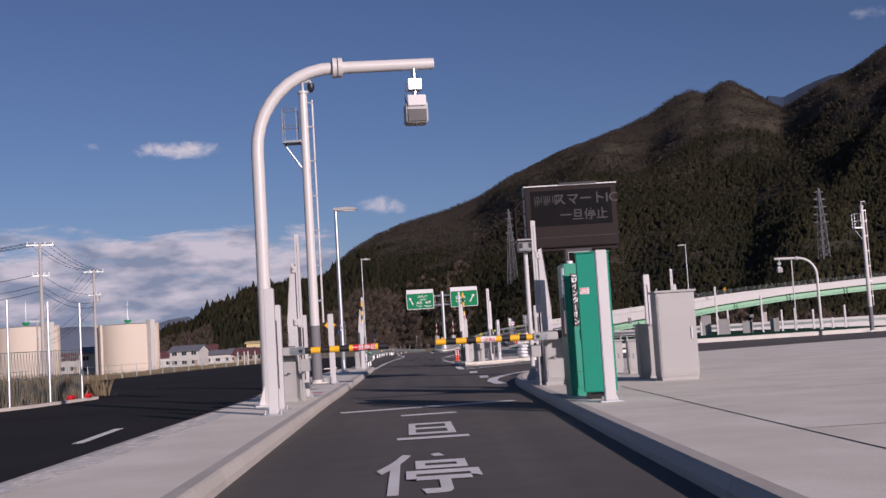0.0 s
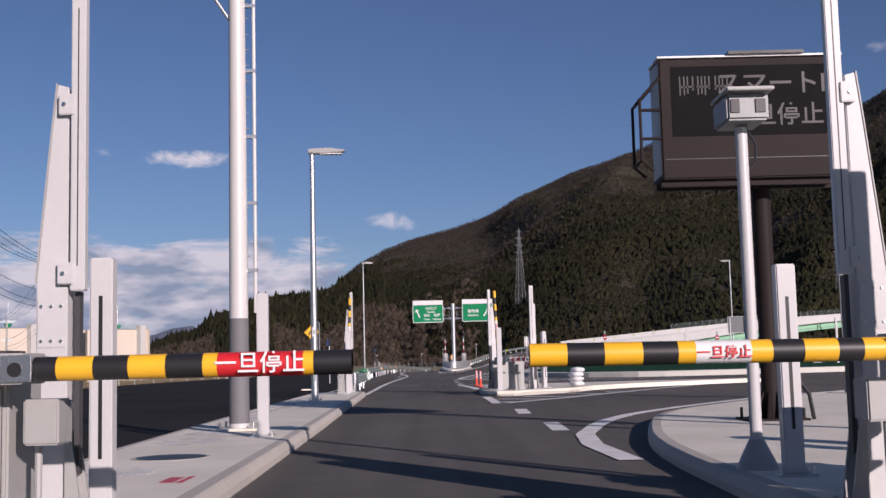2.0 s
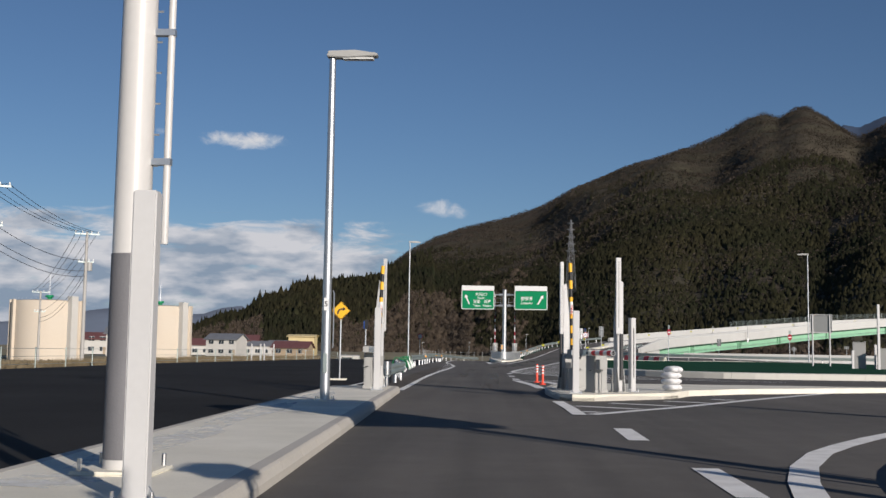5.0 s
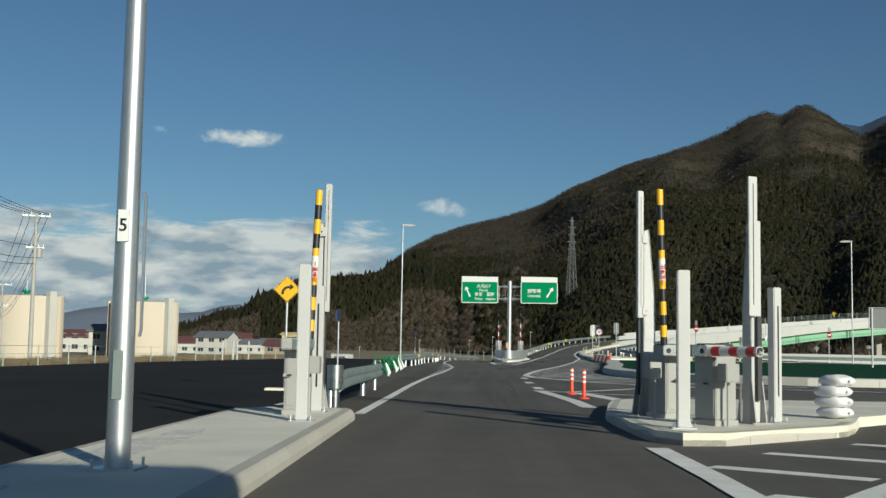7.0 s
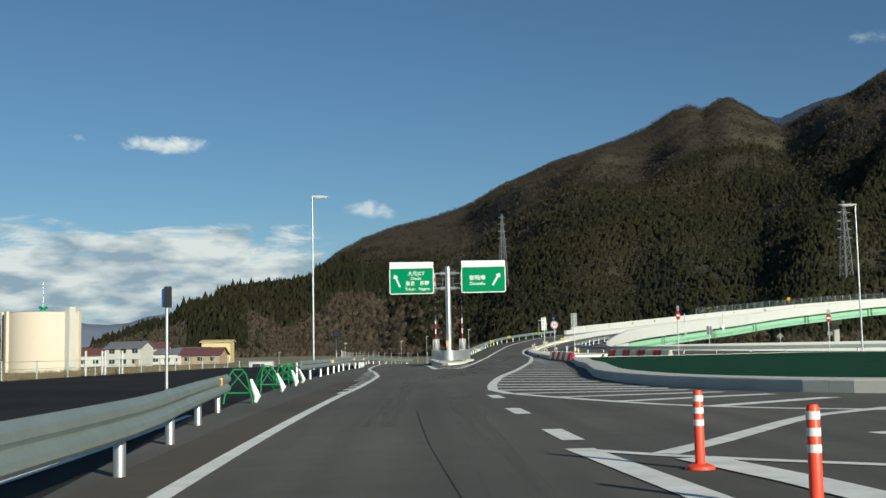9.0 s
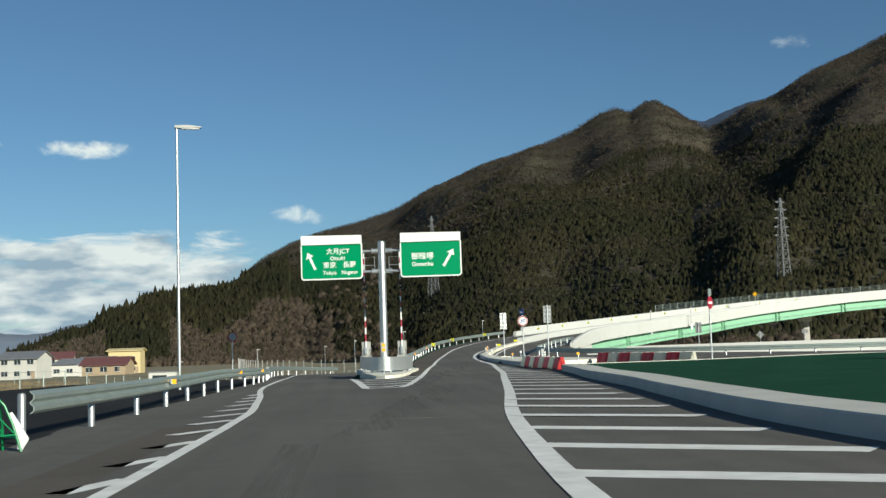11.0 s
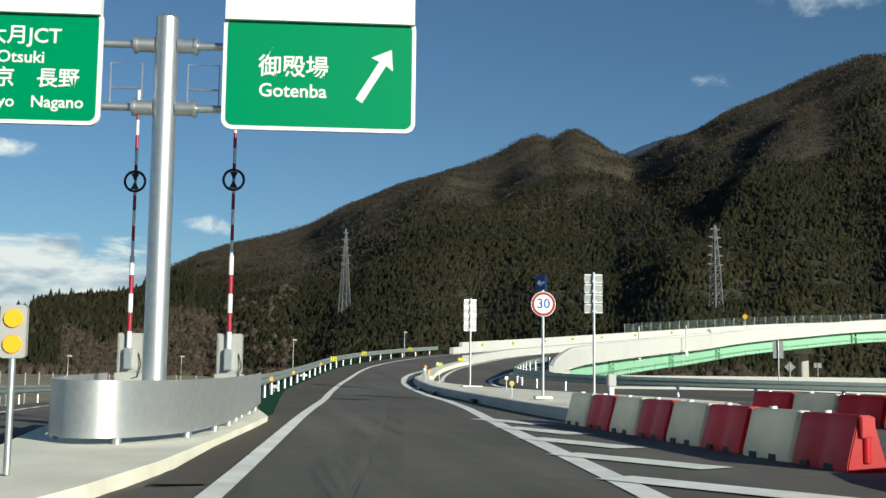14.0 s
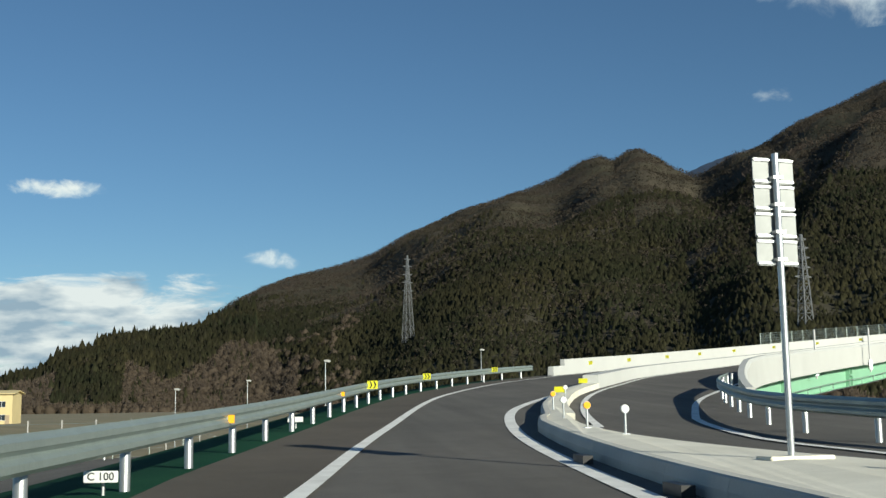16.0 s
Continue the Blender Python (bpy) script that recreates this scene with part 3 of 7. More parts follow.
def conifer(vs, fs, x, y, z, r, rnd):
    """A conifer crown: a ragged bell of boughs drawn up to a point."""
    left = x < EYE0.x - 0.05 * r
    h = size_at(r) * rnd.uniform(0.7, 1.25) * (1.65 if left else 1.2) * (1.0 if rnd.random() < .93 else 1.35)
    w = h * (rnd.uniform(0.22, 0.32) if left else rnd.uniform(0.32, 0.46))
    z -= h * (.25 if left else .48)           # the lower boughs are lost in the canopy
    seg = 6 if r < 1700 else 5
    s, a0 = len(vs), rnd.random() * 6.28
    lean = rnd.uniform(-.03, .03) * h
    for z0, q0 in ((-.08, 1.0), (.36, .74)) if r < 1700 else ((-.05, 1.0),):
        for j in range(seg):
            q = w * q0 * rnd.uniform(0.72, 1.25)
            a = a0 + 6.283 * (j + rnd.uniform(-.25, .25)) / seg
            vs.append((x + q * math.cos(a), y + q * math.sin(a), z + h * (z0 + rnd.uniform(-.07, .07))))
    vs.append((x + lean, y, z + h))
    rows = 2 if r < 1700 else 1
    for k in range(rows - 1):
        fs.extend((s + k * seg + j, s + k * seg + (j + 1) % seg, s + (k + 1) * seg + (j + 1) % seg, s + (k + 1) * seg + j) for j in range(seg))
    t = s + (rows - 1) * seg
    fs.extend((t + j, t + (j + 1) % seg, s + rows * seg) for j in range(seg))


def crown(vs, fs, x, y, z, r, rnd):
    """A leafless tree seen from far: a few sprays of twigs."""
    h = size_at(r) * rnd.uniform(0.5, 0.9)
    for k in range(12 if r < 1500 else 7):
        a, q = rnd.random() * 6.28, math.sqrt(rnd.random()) * h * 0.5
        zz = z + h * rnd.uniform(0.05, 0.8)
        cx, cy = x + q * math.cos(a), y + q * math.sin(a)
        s = len(vs)
        e = h * rnd.uniform(0.12, 0.24)
        for j in range(3):
            vs.append((cx + rnd.uniform(-e, e), cy + rnd.uniform(-e, e), zz + rnd.uniform(-e, e)))
        fs.append((s, s + 1, s + 2))


def bare_tree(vs, fs, x, y, z, r, rnd):
    """A leafless broadleaf tree: fans of fine twigs spread from the trunk round a lumpy core."""
    h = size_at(r) * rnd.uniform(0.9, 1.7)
    w = h * rnd.uniform(.36, .50)
    z -= h * .22
    seg, s, a0 = 6, len(vs), rnd.random() * 6.28
    for z0, q0 in ((.02, .6), (.40, .92), (.70, .62)):
        for j in range(seg):
            q = w * q0 * rnd.uniform(.72, 1.2)
            a = a0 + 6.283 * j / seg
            vs.append((x + q * math.cos(a), y + q * math.sin(a), z + h * (z0 + rnd.uniform(-.07, .07))))
    vs.append((x + rnd.uniform(-.1, .1) * h, y, z + h * rnd.uniform(.8, .88)))
    for k in range(2):
        fs.extend((s + k * seg + j, s + k * seg + (j + 1) % seg, s + (k + 1) * seg + (j + 1) % seg, s + (k + 1) * seg + j) for j in range(seg))
    fs.extend((s + 2 * seg + j, s + 2 * seg + (j + 1) % seg, s + 3 * seg) for j in range(seg))
    for k in range(30):
        a, c = rnd.random() * 6.28, rnd.uniform(.30, 1.0)
        q = w * 1.1 * math.sqrt(max(.02, 1 - ((c - .42) / .60) ** 2)) * rnd.uniform(.85, 1.1)
        e = h * rnd.uniform(.012, .030)
        b0, t = rnd.uniform(.35, .6), len(vs)
        ca, sa = math.cos(a), math.sin(a)
        vs.extend([(x + q * b0 * ca, y + q * b0 * sa, z + h * (.25 + (c - .25) * b0)), (x + q * ca - e * sa, y + q * sa + e * ca, z + h * c), (x + q * ca + e * sa, y + q * sa - e * ca, z + h * (c + rnd.uniform(-.05, .05)))])
        fs.append((t, t + 1, t + 2))


def woods(x, y):
    return noise.noise((x * 0.0034, y * 0.0034, 11.0)) + 0.4 * noise.noise((x * 0.012, y * 0.012, 4.0))


def up(r, az):
    return (r - at_az(FOOT, az)) / (at_az(CREST, az) - at_az(FOOT, az))


def at_foot(x, y, r, az):
    """Brown broadleaf belts along the foot of the slopes."""
    return (-8.6 < az < -0.8 and up(r, az) < 0.5 + 0.3 * noise.noise((az * 0.7, 0.3, 1.0))) or (az < -11.5 and up(r, az) < 0.5) or (9 < az < 17 and up(r, az) < 0.07)


def keep_conifer(x, y, r, az, rnd):
    u = up(r, az)
    if u < 0 or at_foot(x, y, r, az):
        return u > 0 and rnd.random() < 0.05
    if u > 0.95 or (az > 17 and u > 0.45):
        top = (r - 1300) / 1500 + (0.25 if az > 15 else 0)
        return woods(x, y) + 0.08 - 1.0 * top > rnd.uniform(-0.2, 0.2)
    return woods(x, y) > -0.80 + 0.42 * u + rnd.uniform(-0.25, 0.25)


def keep_bare(x, y, r, az, rnd):
    u = up(r, az)
    if u > 0 and not at_foot(x, y, r, az):    # single broadleaf trees among the conifers
        return rnd.random() < (.07 if az < 2 else 0)
    return u > -0.05


def keep_crown(x, y, r, az, rnd):
    if up(r, az) < 0.05 or at_foot(x, y, r, az):
        return False
    return up(r, az) > 0.9 or (az > 17 and up(r, az) > 0.4) or woods(x, y) < -0.3


forest("conifer_forest", 95000, CONIFER, "dense dark green conifer forest on the lower mountain slopes", 475, 1700, -16, 34, conifer, keep_conifer, 5)
forest("upper_forest", 24000, CONIFER, "patches of dark conifers high on the mountain", 1700, 2950, -7, 34, conifer, keep_conifer, 6)
forest("bare_woods", 30000, BARE_TREES, "leafless brown broadleaf trees along the foot of the mountain", 445, 1420, -16, 34, bare_tree, keep_bare, 7)
forest("upper_bare_woods", 60000, HIGH_TREES, "leafless brown trees on the high slopes", 600, 2950, -6, 34, crown, keep_crown, 8)


# ---- islands, kerbs and paint ----
def island(name, poly, h, label, material=CONCRETE, z0=-0.2, top=None):
    """A raised slab; top gives its height over the plan where the road climbs."""
    b = Build()
    n = len(poly)
    zt = [(top(x, y) if top else 0.0) + h for x, y in poly]
    zb = [(top(x, y) if top else 0.0) + z0 for x, y in poly]
    b.add([(x, y, z) for (x, y), z in zip(poly, zb)] + [(x, y, z) for (x, y), z in zip(poly, zt)],
          [tuple(range(n, 2 * n))] + [(i, (i + 1) % n, n + (i + 1) % n, n + i) for i in range(n)])
    return structure(name, b, material, label, "traffic island", smooth=False)


def kerb_line(owner, path, length, width=0.18, h=0.15, drop=0.18, material=KERB, side=1, gap=0.008, name="kerbstone", prof=None):
    """Single kerbstones along a path (their outer foot); side 1: the stone lies to the right of the path."""
    pts = [Vector(p) for p in path]
    run = [0.0]
    for p, q in zip(pts, pts[1:]):
        run.append(run[-1] + (q - p).length)

    def at(s):
        for i in range(len(run) - 1):
            if s <= run[i + 1] or i == len(run) - 2:
                t = (s - run[i]) / max(1e-6, run[i + 1] - run[i])
                return pts[i].lerp(pts[i + 1], t)
    n = max(1, round(run[-1] / length))
    prof = prof or [(0, -drop), (0.0, h * 0.45), (0.035, h - 0.018), (0.06, h), (width, h), (width, -drop)]
    prof = [(u * side, v) for u, v in prof]
    for k in range(n):
        s0, s1 = run[-1] * k / n + gap / 2, run[-1] * (k + 1) / n - gap / 2
        mids = [s for s in run if s0 < s < s1]
        o = at((s0 + s1) / 2)
        b = Build().sweep([at(s) - o for s in [s0, *mids, s1]], prof)
        part(name, b, material, owner, at=Matrix.Translation(o), smooth=False)


def strip(b, path, width, dz=0.006):
    """A painted stripe on the road along a path of points."""
    path = [Vector((*p, 0)) if len(p) == 2 else Vector(p) for p in path]
    b.sweep(path, [(-width / 2, dz), (width / 2, dz)], closed=False)
    return b


def on_road(pts, step=1.5):
    """A smooth line of plan points, laid on the carriageway."""
    return [Vector((p.x, p.y, surface_z(p.x, p.y))) for p in spline([(x, y, 0) for x, y in pts], step)]


def surface_z(x, y):
    if y < 100:
        return 0.0
    i, off, dist = near_spine(x, y)
    if off < 0 and y <= 136 and off > ramp_left(y):
        k = off / ramp_left(y)
        return SPINE[i].z * (1 - k) + 0.022 * k
    if off < -2.3:
        return min(LEFT_BRANCH, key=lambda p: (p.x - x) ** 2 + (p.y - y) ** 2).z
    a, c = SPINE[max(i - 1, 0)], SPINE[min(i + 1, len(SPINE) - 1)]
    t = Vector((c.x - a.x, c.y - a.y))
    s = ((x - a.x) * t.x + (y - a.y) * t.y) / t.length_squared
    return a.z + (c.z - a.z) * s


left_edge = [(2.3, -50), (0.86, 10.1), (0.5, 22), (0.20, 34.8), (-0.26, 51.6), (-0.34, 54.4), (-0.45, 54.75), (-0.75, 54.9)]
far_edge = [(-1.25, 54.9), (-1.75, 54.75), (-2.1, 54.2), (-2.07, 50), (-1.92, 40), (-1.72, 30), (-1.40, 25.6), (-1.15, 14.6), (-0.6, -10), (-0.2, -50)]
L1 = island("island_left", [(x - .16, y) for x, y in left_edge[:-1]] + [(-0.75, 54.75)] + [(-1.25, 54.75)] + [(x + .14, y) for x, y in far_edge[1:]], 0.148,
            "long concrete toll island between two lanes, with kerbs and stains")
R1_EDGE = [(4.55, -50), (4.35, 5), (4.35, 12), (4.36, 18), (4.36, 24), (4.40, 27.8), (4.55, 30.0), (4.85, 32), (5.45, 34.9), (6.2, 36.8), (7.1, 38.3), (9.2, 41.3), (13, 45.2), (20, 49.5), (34, 53)]
R1 = island("island_right", [(x + .16, y) for x, y in R1_EDGE] + [(44, 52), (44, -50)], 0.148, "broad pale concrete apron and toll island beside the lane")
R2_POLY = [(3.42, 55.5), (3.45, 52.6), (3.55, 51.3), (3.8, 50.85), (4.3, 50.95), (6.05, 52.65), (6.3, 52.95), (6.6, 53.6), (7.1, 55.0), (8.9, 57.1), (15.2, 61.3), (10, 61.2), (5.0, 60.6), (4.4, 60.3), (4.0, 59.8), (3.72, 58)]
R2 = island("island_middle", R2_POLY, 0.148, "concrete toll island with a rounded nose and second barrier")
kerb_line(L1, [(x, y, 0) for x, y in [(1.15, 0)] + left_edge[1:]], 1.2, side=-1)
kerb_line(L1, [(x, y, 0) for x, y in far_edge[:-1]], 1.2, width=0.15, side=-1)
kerb_line(R1, [Vector((p.x, p.y, 0)) for p in spline([(*q, 0) for q in [(4.40, 0)] + R1_EDGE[1:-1]], 0.8)], 1.2, side=1)
kerb_line(R2, [Vector((p.x, p.y, 0)) for p in spline([(x, y, 0) for x, y in [R2_POLY[11]] + R2_POLY[12:] + R2_POLY[:8]], 0.5)][0:], 1.0, side=-1)

# joints cut into the apron
b = Build()
for line in ([(5.72, -6), (5.72, 20.8)], [(5.72, 11.2), (30, 12.4)], [(5.72, 16.9), (30, 18.5)], [(5.72, 5.0), (30, 5.5)]):
    strip(b, line, 0.02, 0.152)
part("expansion_joint", b, BLACK, R1, smooth=False)

# lawn with its tall kerb
LAWN = [(11.85, 133.9), (11.5, 132.8), (11.25, 130.2), (10.83, 126.3), (10.10, 120.3), (9.42, 112), (8.75, 106.6), (8.05, 101), (7.5, 96.4), (7.3, 92), (7.38, 88), (7.75, 85.2), (8.45, 82.9), (9.5, 80.6), (11.2, 78.8), (14, 77.4), (22, 78.2), (34, 82), (40, 88),
        (40, 118), (34, 134), (28, 138), (21.7, 136), (17.5, 134.6), (13.5, 134.3)]
lawn = island("lawn", [(x + (0.7 if x < 25 else 0), y + (0.7 if y < 90 else 0)) for x, y in LAWN], 0.265, "dark green lawn bed behind a tall concrete kerb", MULCH, top=lambda x, y: road_z(y))
kerb_line(lawn, [Vector((p.x, p.y, road_z(p.y))) for p in spline([(x, y, 0) for x, y in LAWN[-5:] + LAWN[:19]], 0.9)], 2.0, material=LAWN_KERB, side=-1, name="kerb_block",
          prof=[(0, -.18), (0, .25), (.025, .278), (.95, .288), (.95, -.18)])

# long median island between the ramp and the oncoming lane
outer = [(11.75, 145.4), (11.72, 151), (11.9, 160), (12.05, 168), (12.75, 177.0)]
inner = [(13.95, 179.8), (13.2, 174.3), (13.4, 169.5), (14.2, 165.5), (15.6, 161), (17.2, 155), (17.4, 150.5), (16.0, 148.0), (13.4, 145.6)]
med_path = [p for p in SPINE if 177.5 < p.y and p.x < 200]
med_out, med_in = beside(med_path, lambda p: median_off(p)), beside(med_path, lambda p: median_off(p) + 0.75)
slab_out = beside(med_path, lambda p: median_off(p) + 0.12)
ISL = [(p.x, p.y) for p in spline([(x, y, 0) for x, y in inner], 1.0)][::-1] + [(p.x, p.y) for p in med_in[1:14]] + [(p.x, p.y) for p in slab_out[1:14]][::-1] + [(p.x + .12, p.y) for p in spline([(x, y, 0) for x, y in outer], 1.0)][::-1]
median = island("island_median", ISL, 0.24, "pale concrete median island between ramp and oncoming lane", top=lambda x, y: surface_z(x, y))
kerb_line(median, [Vector((p.x, p.y, surface_z(p.x, p.y))) for p in spline([(x, y, 0) for x, y in outer + [(p.x, p.y) for p in med_out[1:14]]], 1.0)], 2.0, width=0.2, h=0.25, material=LAWN_KERB, side=1, name="kerb_block")
b = Build().sweep([p for p in med_out[13:]], [(0, -.1), (0.02, .62), (0.72, .62), (0.75, -.1)])
structure("median_wall", b, PARAPET, "low white concrete wall along the middle of the ramp", "wall")

# island under the sign
SIGN_ISL = [(2.72, 132.2), (2.8, 131.0), (3.2, 130.5), (3.6, 130.9), (4.0, 132.7), (4.4, 135), (4.88, 139), (5.34, 143), (5.58, 145.3), (5.4, 149), (2.1, 149), (2.15, 141), (2.45, 136)]
island("island_sign", SIGN_ISL, 0.105, "wedge-shaped concrete island at the fork", top=lambda x, y: road_z(y))

# painted lines, each a piece of the road
def paint(lines, owner=plaza, name="road_line"):
    for k, (pts, w) in enumerate(lines):
        b = Build()
        path = on_road(pts) if len(pts) > 2 else [Vector((*p, surface_z(*p))) for p in pts]
        strip(b, path, w, (0.006 if path[0].y < 98 else 0.018) - (0.003 if name == "hatch_stripe" else 0) + 0.0016 * (k % 5))
        part(name, b, PAINT, owner, smooth=False)


paint([([(0.95, 20.55), (2.4, 20.85), (3.9, 21.15)], 0.33),
       ([(2.02, 18.75), (2.85, 18.85)], 0.32)], name="stop_line")
paint([([(-0.44, 55.85), (-0.52, 62.8), (-0.60, 69), (-0.62, 76), (-0.57, 83.4), (-0.45, 90), (-0.42, 97), (-0.42, 104), (-0.65, 108.4), (-0.97, 114), (-1.50, 121), (-1.85, 130), (-2.05, 140), (-2.15, 149), (-2.25, 157), (-2.5, 166), (-2.6, 175), (-2.3, 184), (-0.6, 195)], 0.18),
       ([(-2.35, 17), (-2.6, 20)], 0.15), ([(-2.15, 58), (-2.1, 63), (-2.15, 67.5), (-2.3, 71), (-2.6, 76)], 0.13),
       ([(4.1, 28.8), (4.0, 31.1), (4.15, 33), (4.6, 35.1), (5.6, 38.1), (7.9, 42), (11.2, 46.3), (17, 51.2), (26, 55)], 0.27),
       ([(3.50, 45.1), (3.50, 47.5), (3.44, 50.4)], 0.25), ([(3.74, 45.36), (4.63, 46.81), (5.65, 48.4), (6.6, 50.1), (8.85, 54.1), (12.2, 59.6)], 0.25),
       ([(2.95, 68.0), (3.25, 64.3), (3.42, 62), (3.5, 59.3)], 0.3), ([(2.95, 67.85), (3.6, 67.1), (4.3, 66.5), (5.8, 65.4), (9, 63.3)], 0.2), ([(3.85, 66.75), (4.2, 64.9), (4.5, 62.6)], 0.42),
       ([(3.65, 67.2), (4.5, 68.5), (7.0, 72.6), (9.0, 74.4), (12, 75.6)], 0.28),
       ([(3.35, 88.2), (3.2, 85.5), (3.42, 83.0), (4.26, 80.2), (5.0, 78.1), (5.6, 76.6), (6.2, 75.6), (7.1, 74.6), (8.5, 73.6), (14, 72.0)], 0.27),
       ([(3.35, 88.2), (3.6, 91.5), (4.5, 100.3), (6.0, 111.4), (7.66, 124.5), (8.75, 133), (10.0, 145), (10.75, 152), (11.2, 158), (11.5, 165.5), (12.2, 176), (13.6, 185.5), (15.6, 193), (19, 203)], 0.27)])
for x, y in ((3.82, 40.65), (3.95, 35.1), (3.0, 81.4), (2.96, 75.4), (3.02, 70.0)):
    paint([([(x - 0.03, y - 1.1), (x + 0.02, y + 1.1)] if y < 60 else [(x + 0.02, y - 0.9), (x - 0.02, y + 0.9)], 0.26)], name="dash")
# fork hatching
paint([([(2.17, 117.4), (2.07, 122), (1.97, 126.2), (1.85, 131), (1.75, 138)], 0.27), ([(2.15, 117.2), (3.3, 117.4)], 0.3), ([(3.3, 117.4), (3.75, 120.5), (4.9, 131.7), (6.35, 147.9), (7.4, 158), (8.15, 166), (9.65, 178.5), (13, 199.5), (17.6, 214.8), (21.9, 223.8), (28, 233.8), (35.6, 244.3)], 0.22)], name="road_line")
for k in range(5):
    y = 118.8 + 2.92 * k
    xr = float(np.interp(y + 1.2, [117.4, 120.5, 131.7], [3.3, 3.75, 4.9]))
    xl = float(np.interp(y + .8, [117.4, 122, 126.2, 131], [2.17, 2.07, 1.97, 1.85]))
    paint([([(xl, y + 0.85), (xl + .40 * (xr - xl), y), (xr, y + 1.2)], 0.5)], name="hatch_stripe")
# hatching before the lawn, along the ramp's right edge
y = 75.6
while y < 148:
    xl = float(np.interp(y, [75.6, 76.6, 78.1, 80.2, 83, 85.5, 88.2, 91.5, 100.3, 111.4, 124.5, 133, 145], [6.2, 5.6, 5.0, 4.26, 3.42, 3.2, 3.35, 3.6, 4.5, 6.0, 7.66, 8.75, 10.0]))
    drop = float(np.interp(y, [76, 78.5, 80.8, 83.3, 86, 88, 92], [-2.4, -1.9, -1.0, -.1, 1.3, 2.0, 2.2]))
    xr = float(np.interp(y - drop, [77.4, 79.2, 80.4, 81.8, 83.4, 85.5, 88, 92, 98, 104.5, 107.5, 110.9, 114.3, 118, 122, 125.8, 129.2, 133, 138, 143, 150], [9.2, 9.1, 8.5, 7.95, 7.6, 7.3, 7.05, 6.75, 7.05, 7.75, 8.07, 8.54, 8.97, 9.4, 9.8, 10.08, 10.22, 10.3, 10.42, 10.7, 11.1]))
    if xr - xl > 0.3:
        paint([([(xl, y), (xl + 0.85 * (xr - xl), y - 0.85 * drop), (xr, y - drop)], 0.56 if y > 84 else 0.42)], name="hatch_stripe")
    y += 2.45 if y < 90 else 3.13
for k in range(13):                      # short ticks along the left edge line
    y = 86.5 + 2.45 * k
    xl = float(np.interp(y, [83.4, 90, 97, 104, 108.4, 114, 121], [-0.57, -0.45, -0.42, -0.42, -0.65, -0.97, -1.5]))
    xo = float(np.interp(y, [84, 116], [-0.74, -1.36]))
    paint([([(xl - 0.04, y), (xo, y - 1.1)], 0.26)], name="hatch_stripe")
for k in range(-2, 3):                   # in the wedge before the second island
    x, y = 4.56 + (1.4 if k > 0 else 1.06) * k, 50.14 + 1.52 * k
    w = (0.3, 1.22, 1.27, 0.9, 0.45)[k + 2]
    if k < 0:
        x, y = 3.67, (46.4 if k < -1 else 48.55)
    paint([([(x, y), (x + w, y - 0.72 * w)], 0.28)], name="hatch_stripe")
paint([([(6.45, 69.2), (7.0, 69.32)], 0.3)], name="dash")
paint([([(p.x, p.y) for p in beside([q for q in SPINE if 176 < q.y and q.x < 60], lambda p: median_off(p) + 1.2)][::3], 0.2),
       ([(13.9, 175.5), (14.2, 178.5)], 0.2),
       ([(16.6, 166), (16.2, 170), (16.0, 173.2), (16.8, 178.5), (18.0, 182.7), (22.0, 193.6), (30, 210)], 0.2),
       ([(16.6, 166), (18.2, 161.5), (23, 156), (34, 151)], 0.2)])
# a paving seam down the lane
b = strip(Build(), on_road([(1.70, 60), (1.62, 64.4), (1.44, 68.8), (1.28, 76)]), 0.006, 0.004)
part("paving_seam", b, ASPHALT_NEW, plaza, smooth=False)
# lettering on the lane
for ch, y, h in (("旦", 15.35, 2.9), ("停", 10.8, 3.0), ("止", 6.2, 3.0)):
    letters("road_letter", ch, 1.0, PAINT, plaza, pose(2.50, y, 0.008, 0, 0, 1.5) @ Matrix.Diagonal((0.92, h * 1.05, 1, 1)), depth=0.0)

# browner asphalt of the shoulders
b = Build().sweep([Vector((-0.52 - .25 * smooth01((y - 62) / 15) - .3 * smooth01((y - 100) / 12), y, .003)) for y in np.arange(56.5, 118, 3.0)], [(-.75, 0), (-.02, 0)], closed=False)
part("shoulder", b, SHOULDER, plaza, "brownish asphalt shoulder", smooth=False)
edge = [p for p in SPINE if 132 < p.y < 226 and p.x < 26]
wide = beside(edge, lambda p: -float(np.interp(p.y, [148, 158, 168], [.62, 1.35, 1.85])), .014)
b = Build().add(wide + beside(edge, -.1, .014), [(k, k + 1, len(edge) + k + 1, len(edge) + k) for k in range(len(edge) - 1)])
part("shoulder", b, SHOULDER, ramp_road, "brownish asphalt shoulder", smooth=False)
# dust and scuffs drawn out along the lane
rnd = random.Random(8)
for x, y, w, n_ in ((3.35, 108, .5, 22), (4.3, 112, .35, 18), (2.55, 104, .35, 16), (5.2, 128, .5, 20), (6.6, 138, .4, 22), (7.6, 142, .4, 24), (2.1, 70, .5, 26), (.9, 84, .45, 24)):
    path = [(x + (.13 if y > 100 else .01) * (k - n_ / 2) + rnd.uniform(-.02, .02), y + k - n_ / 2) for k in range(n_)]
    b = strip(Build(), on_road(path), w, .011 if y > 100 else .004)
    part("dust_streak", b, DUST, plaza, "pale dust on the asphalt", smooth=False)

# outlets cut into the tall kerb of the median
for x, y in ((11.79, 168.87), (11.74, 164.54), (11.70, 156.5)):
    part("drain_outlet", Build().box(x - .04, x + .1, y - .3, y + .3, surface_z(x, y) + .005, surface_z(x, y) + .12), BLACK, median)
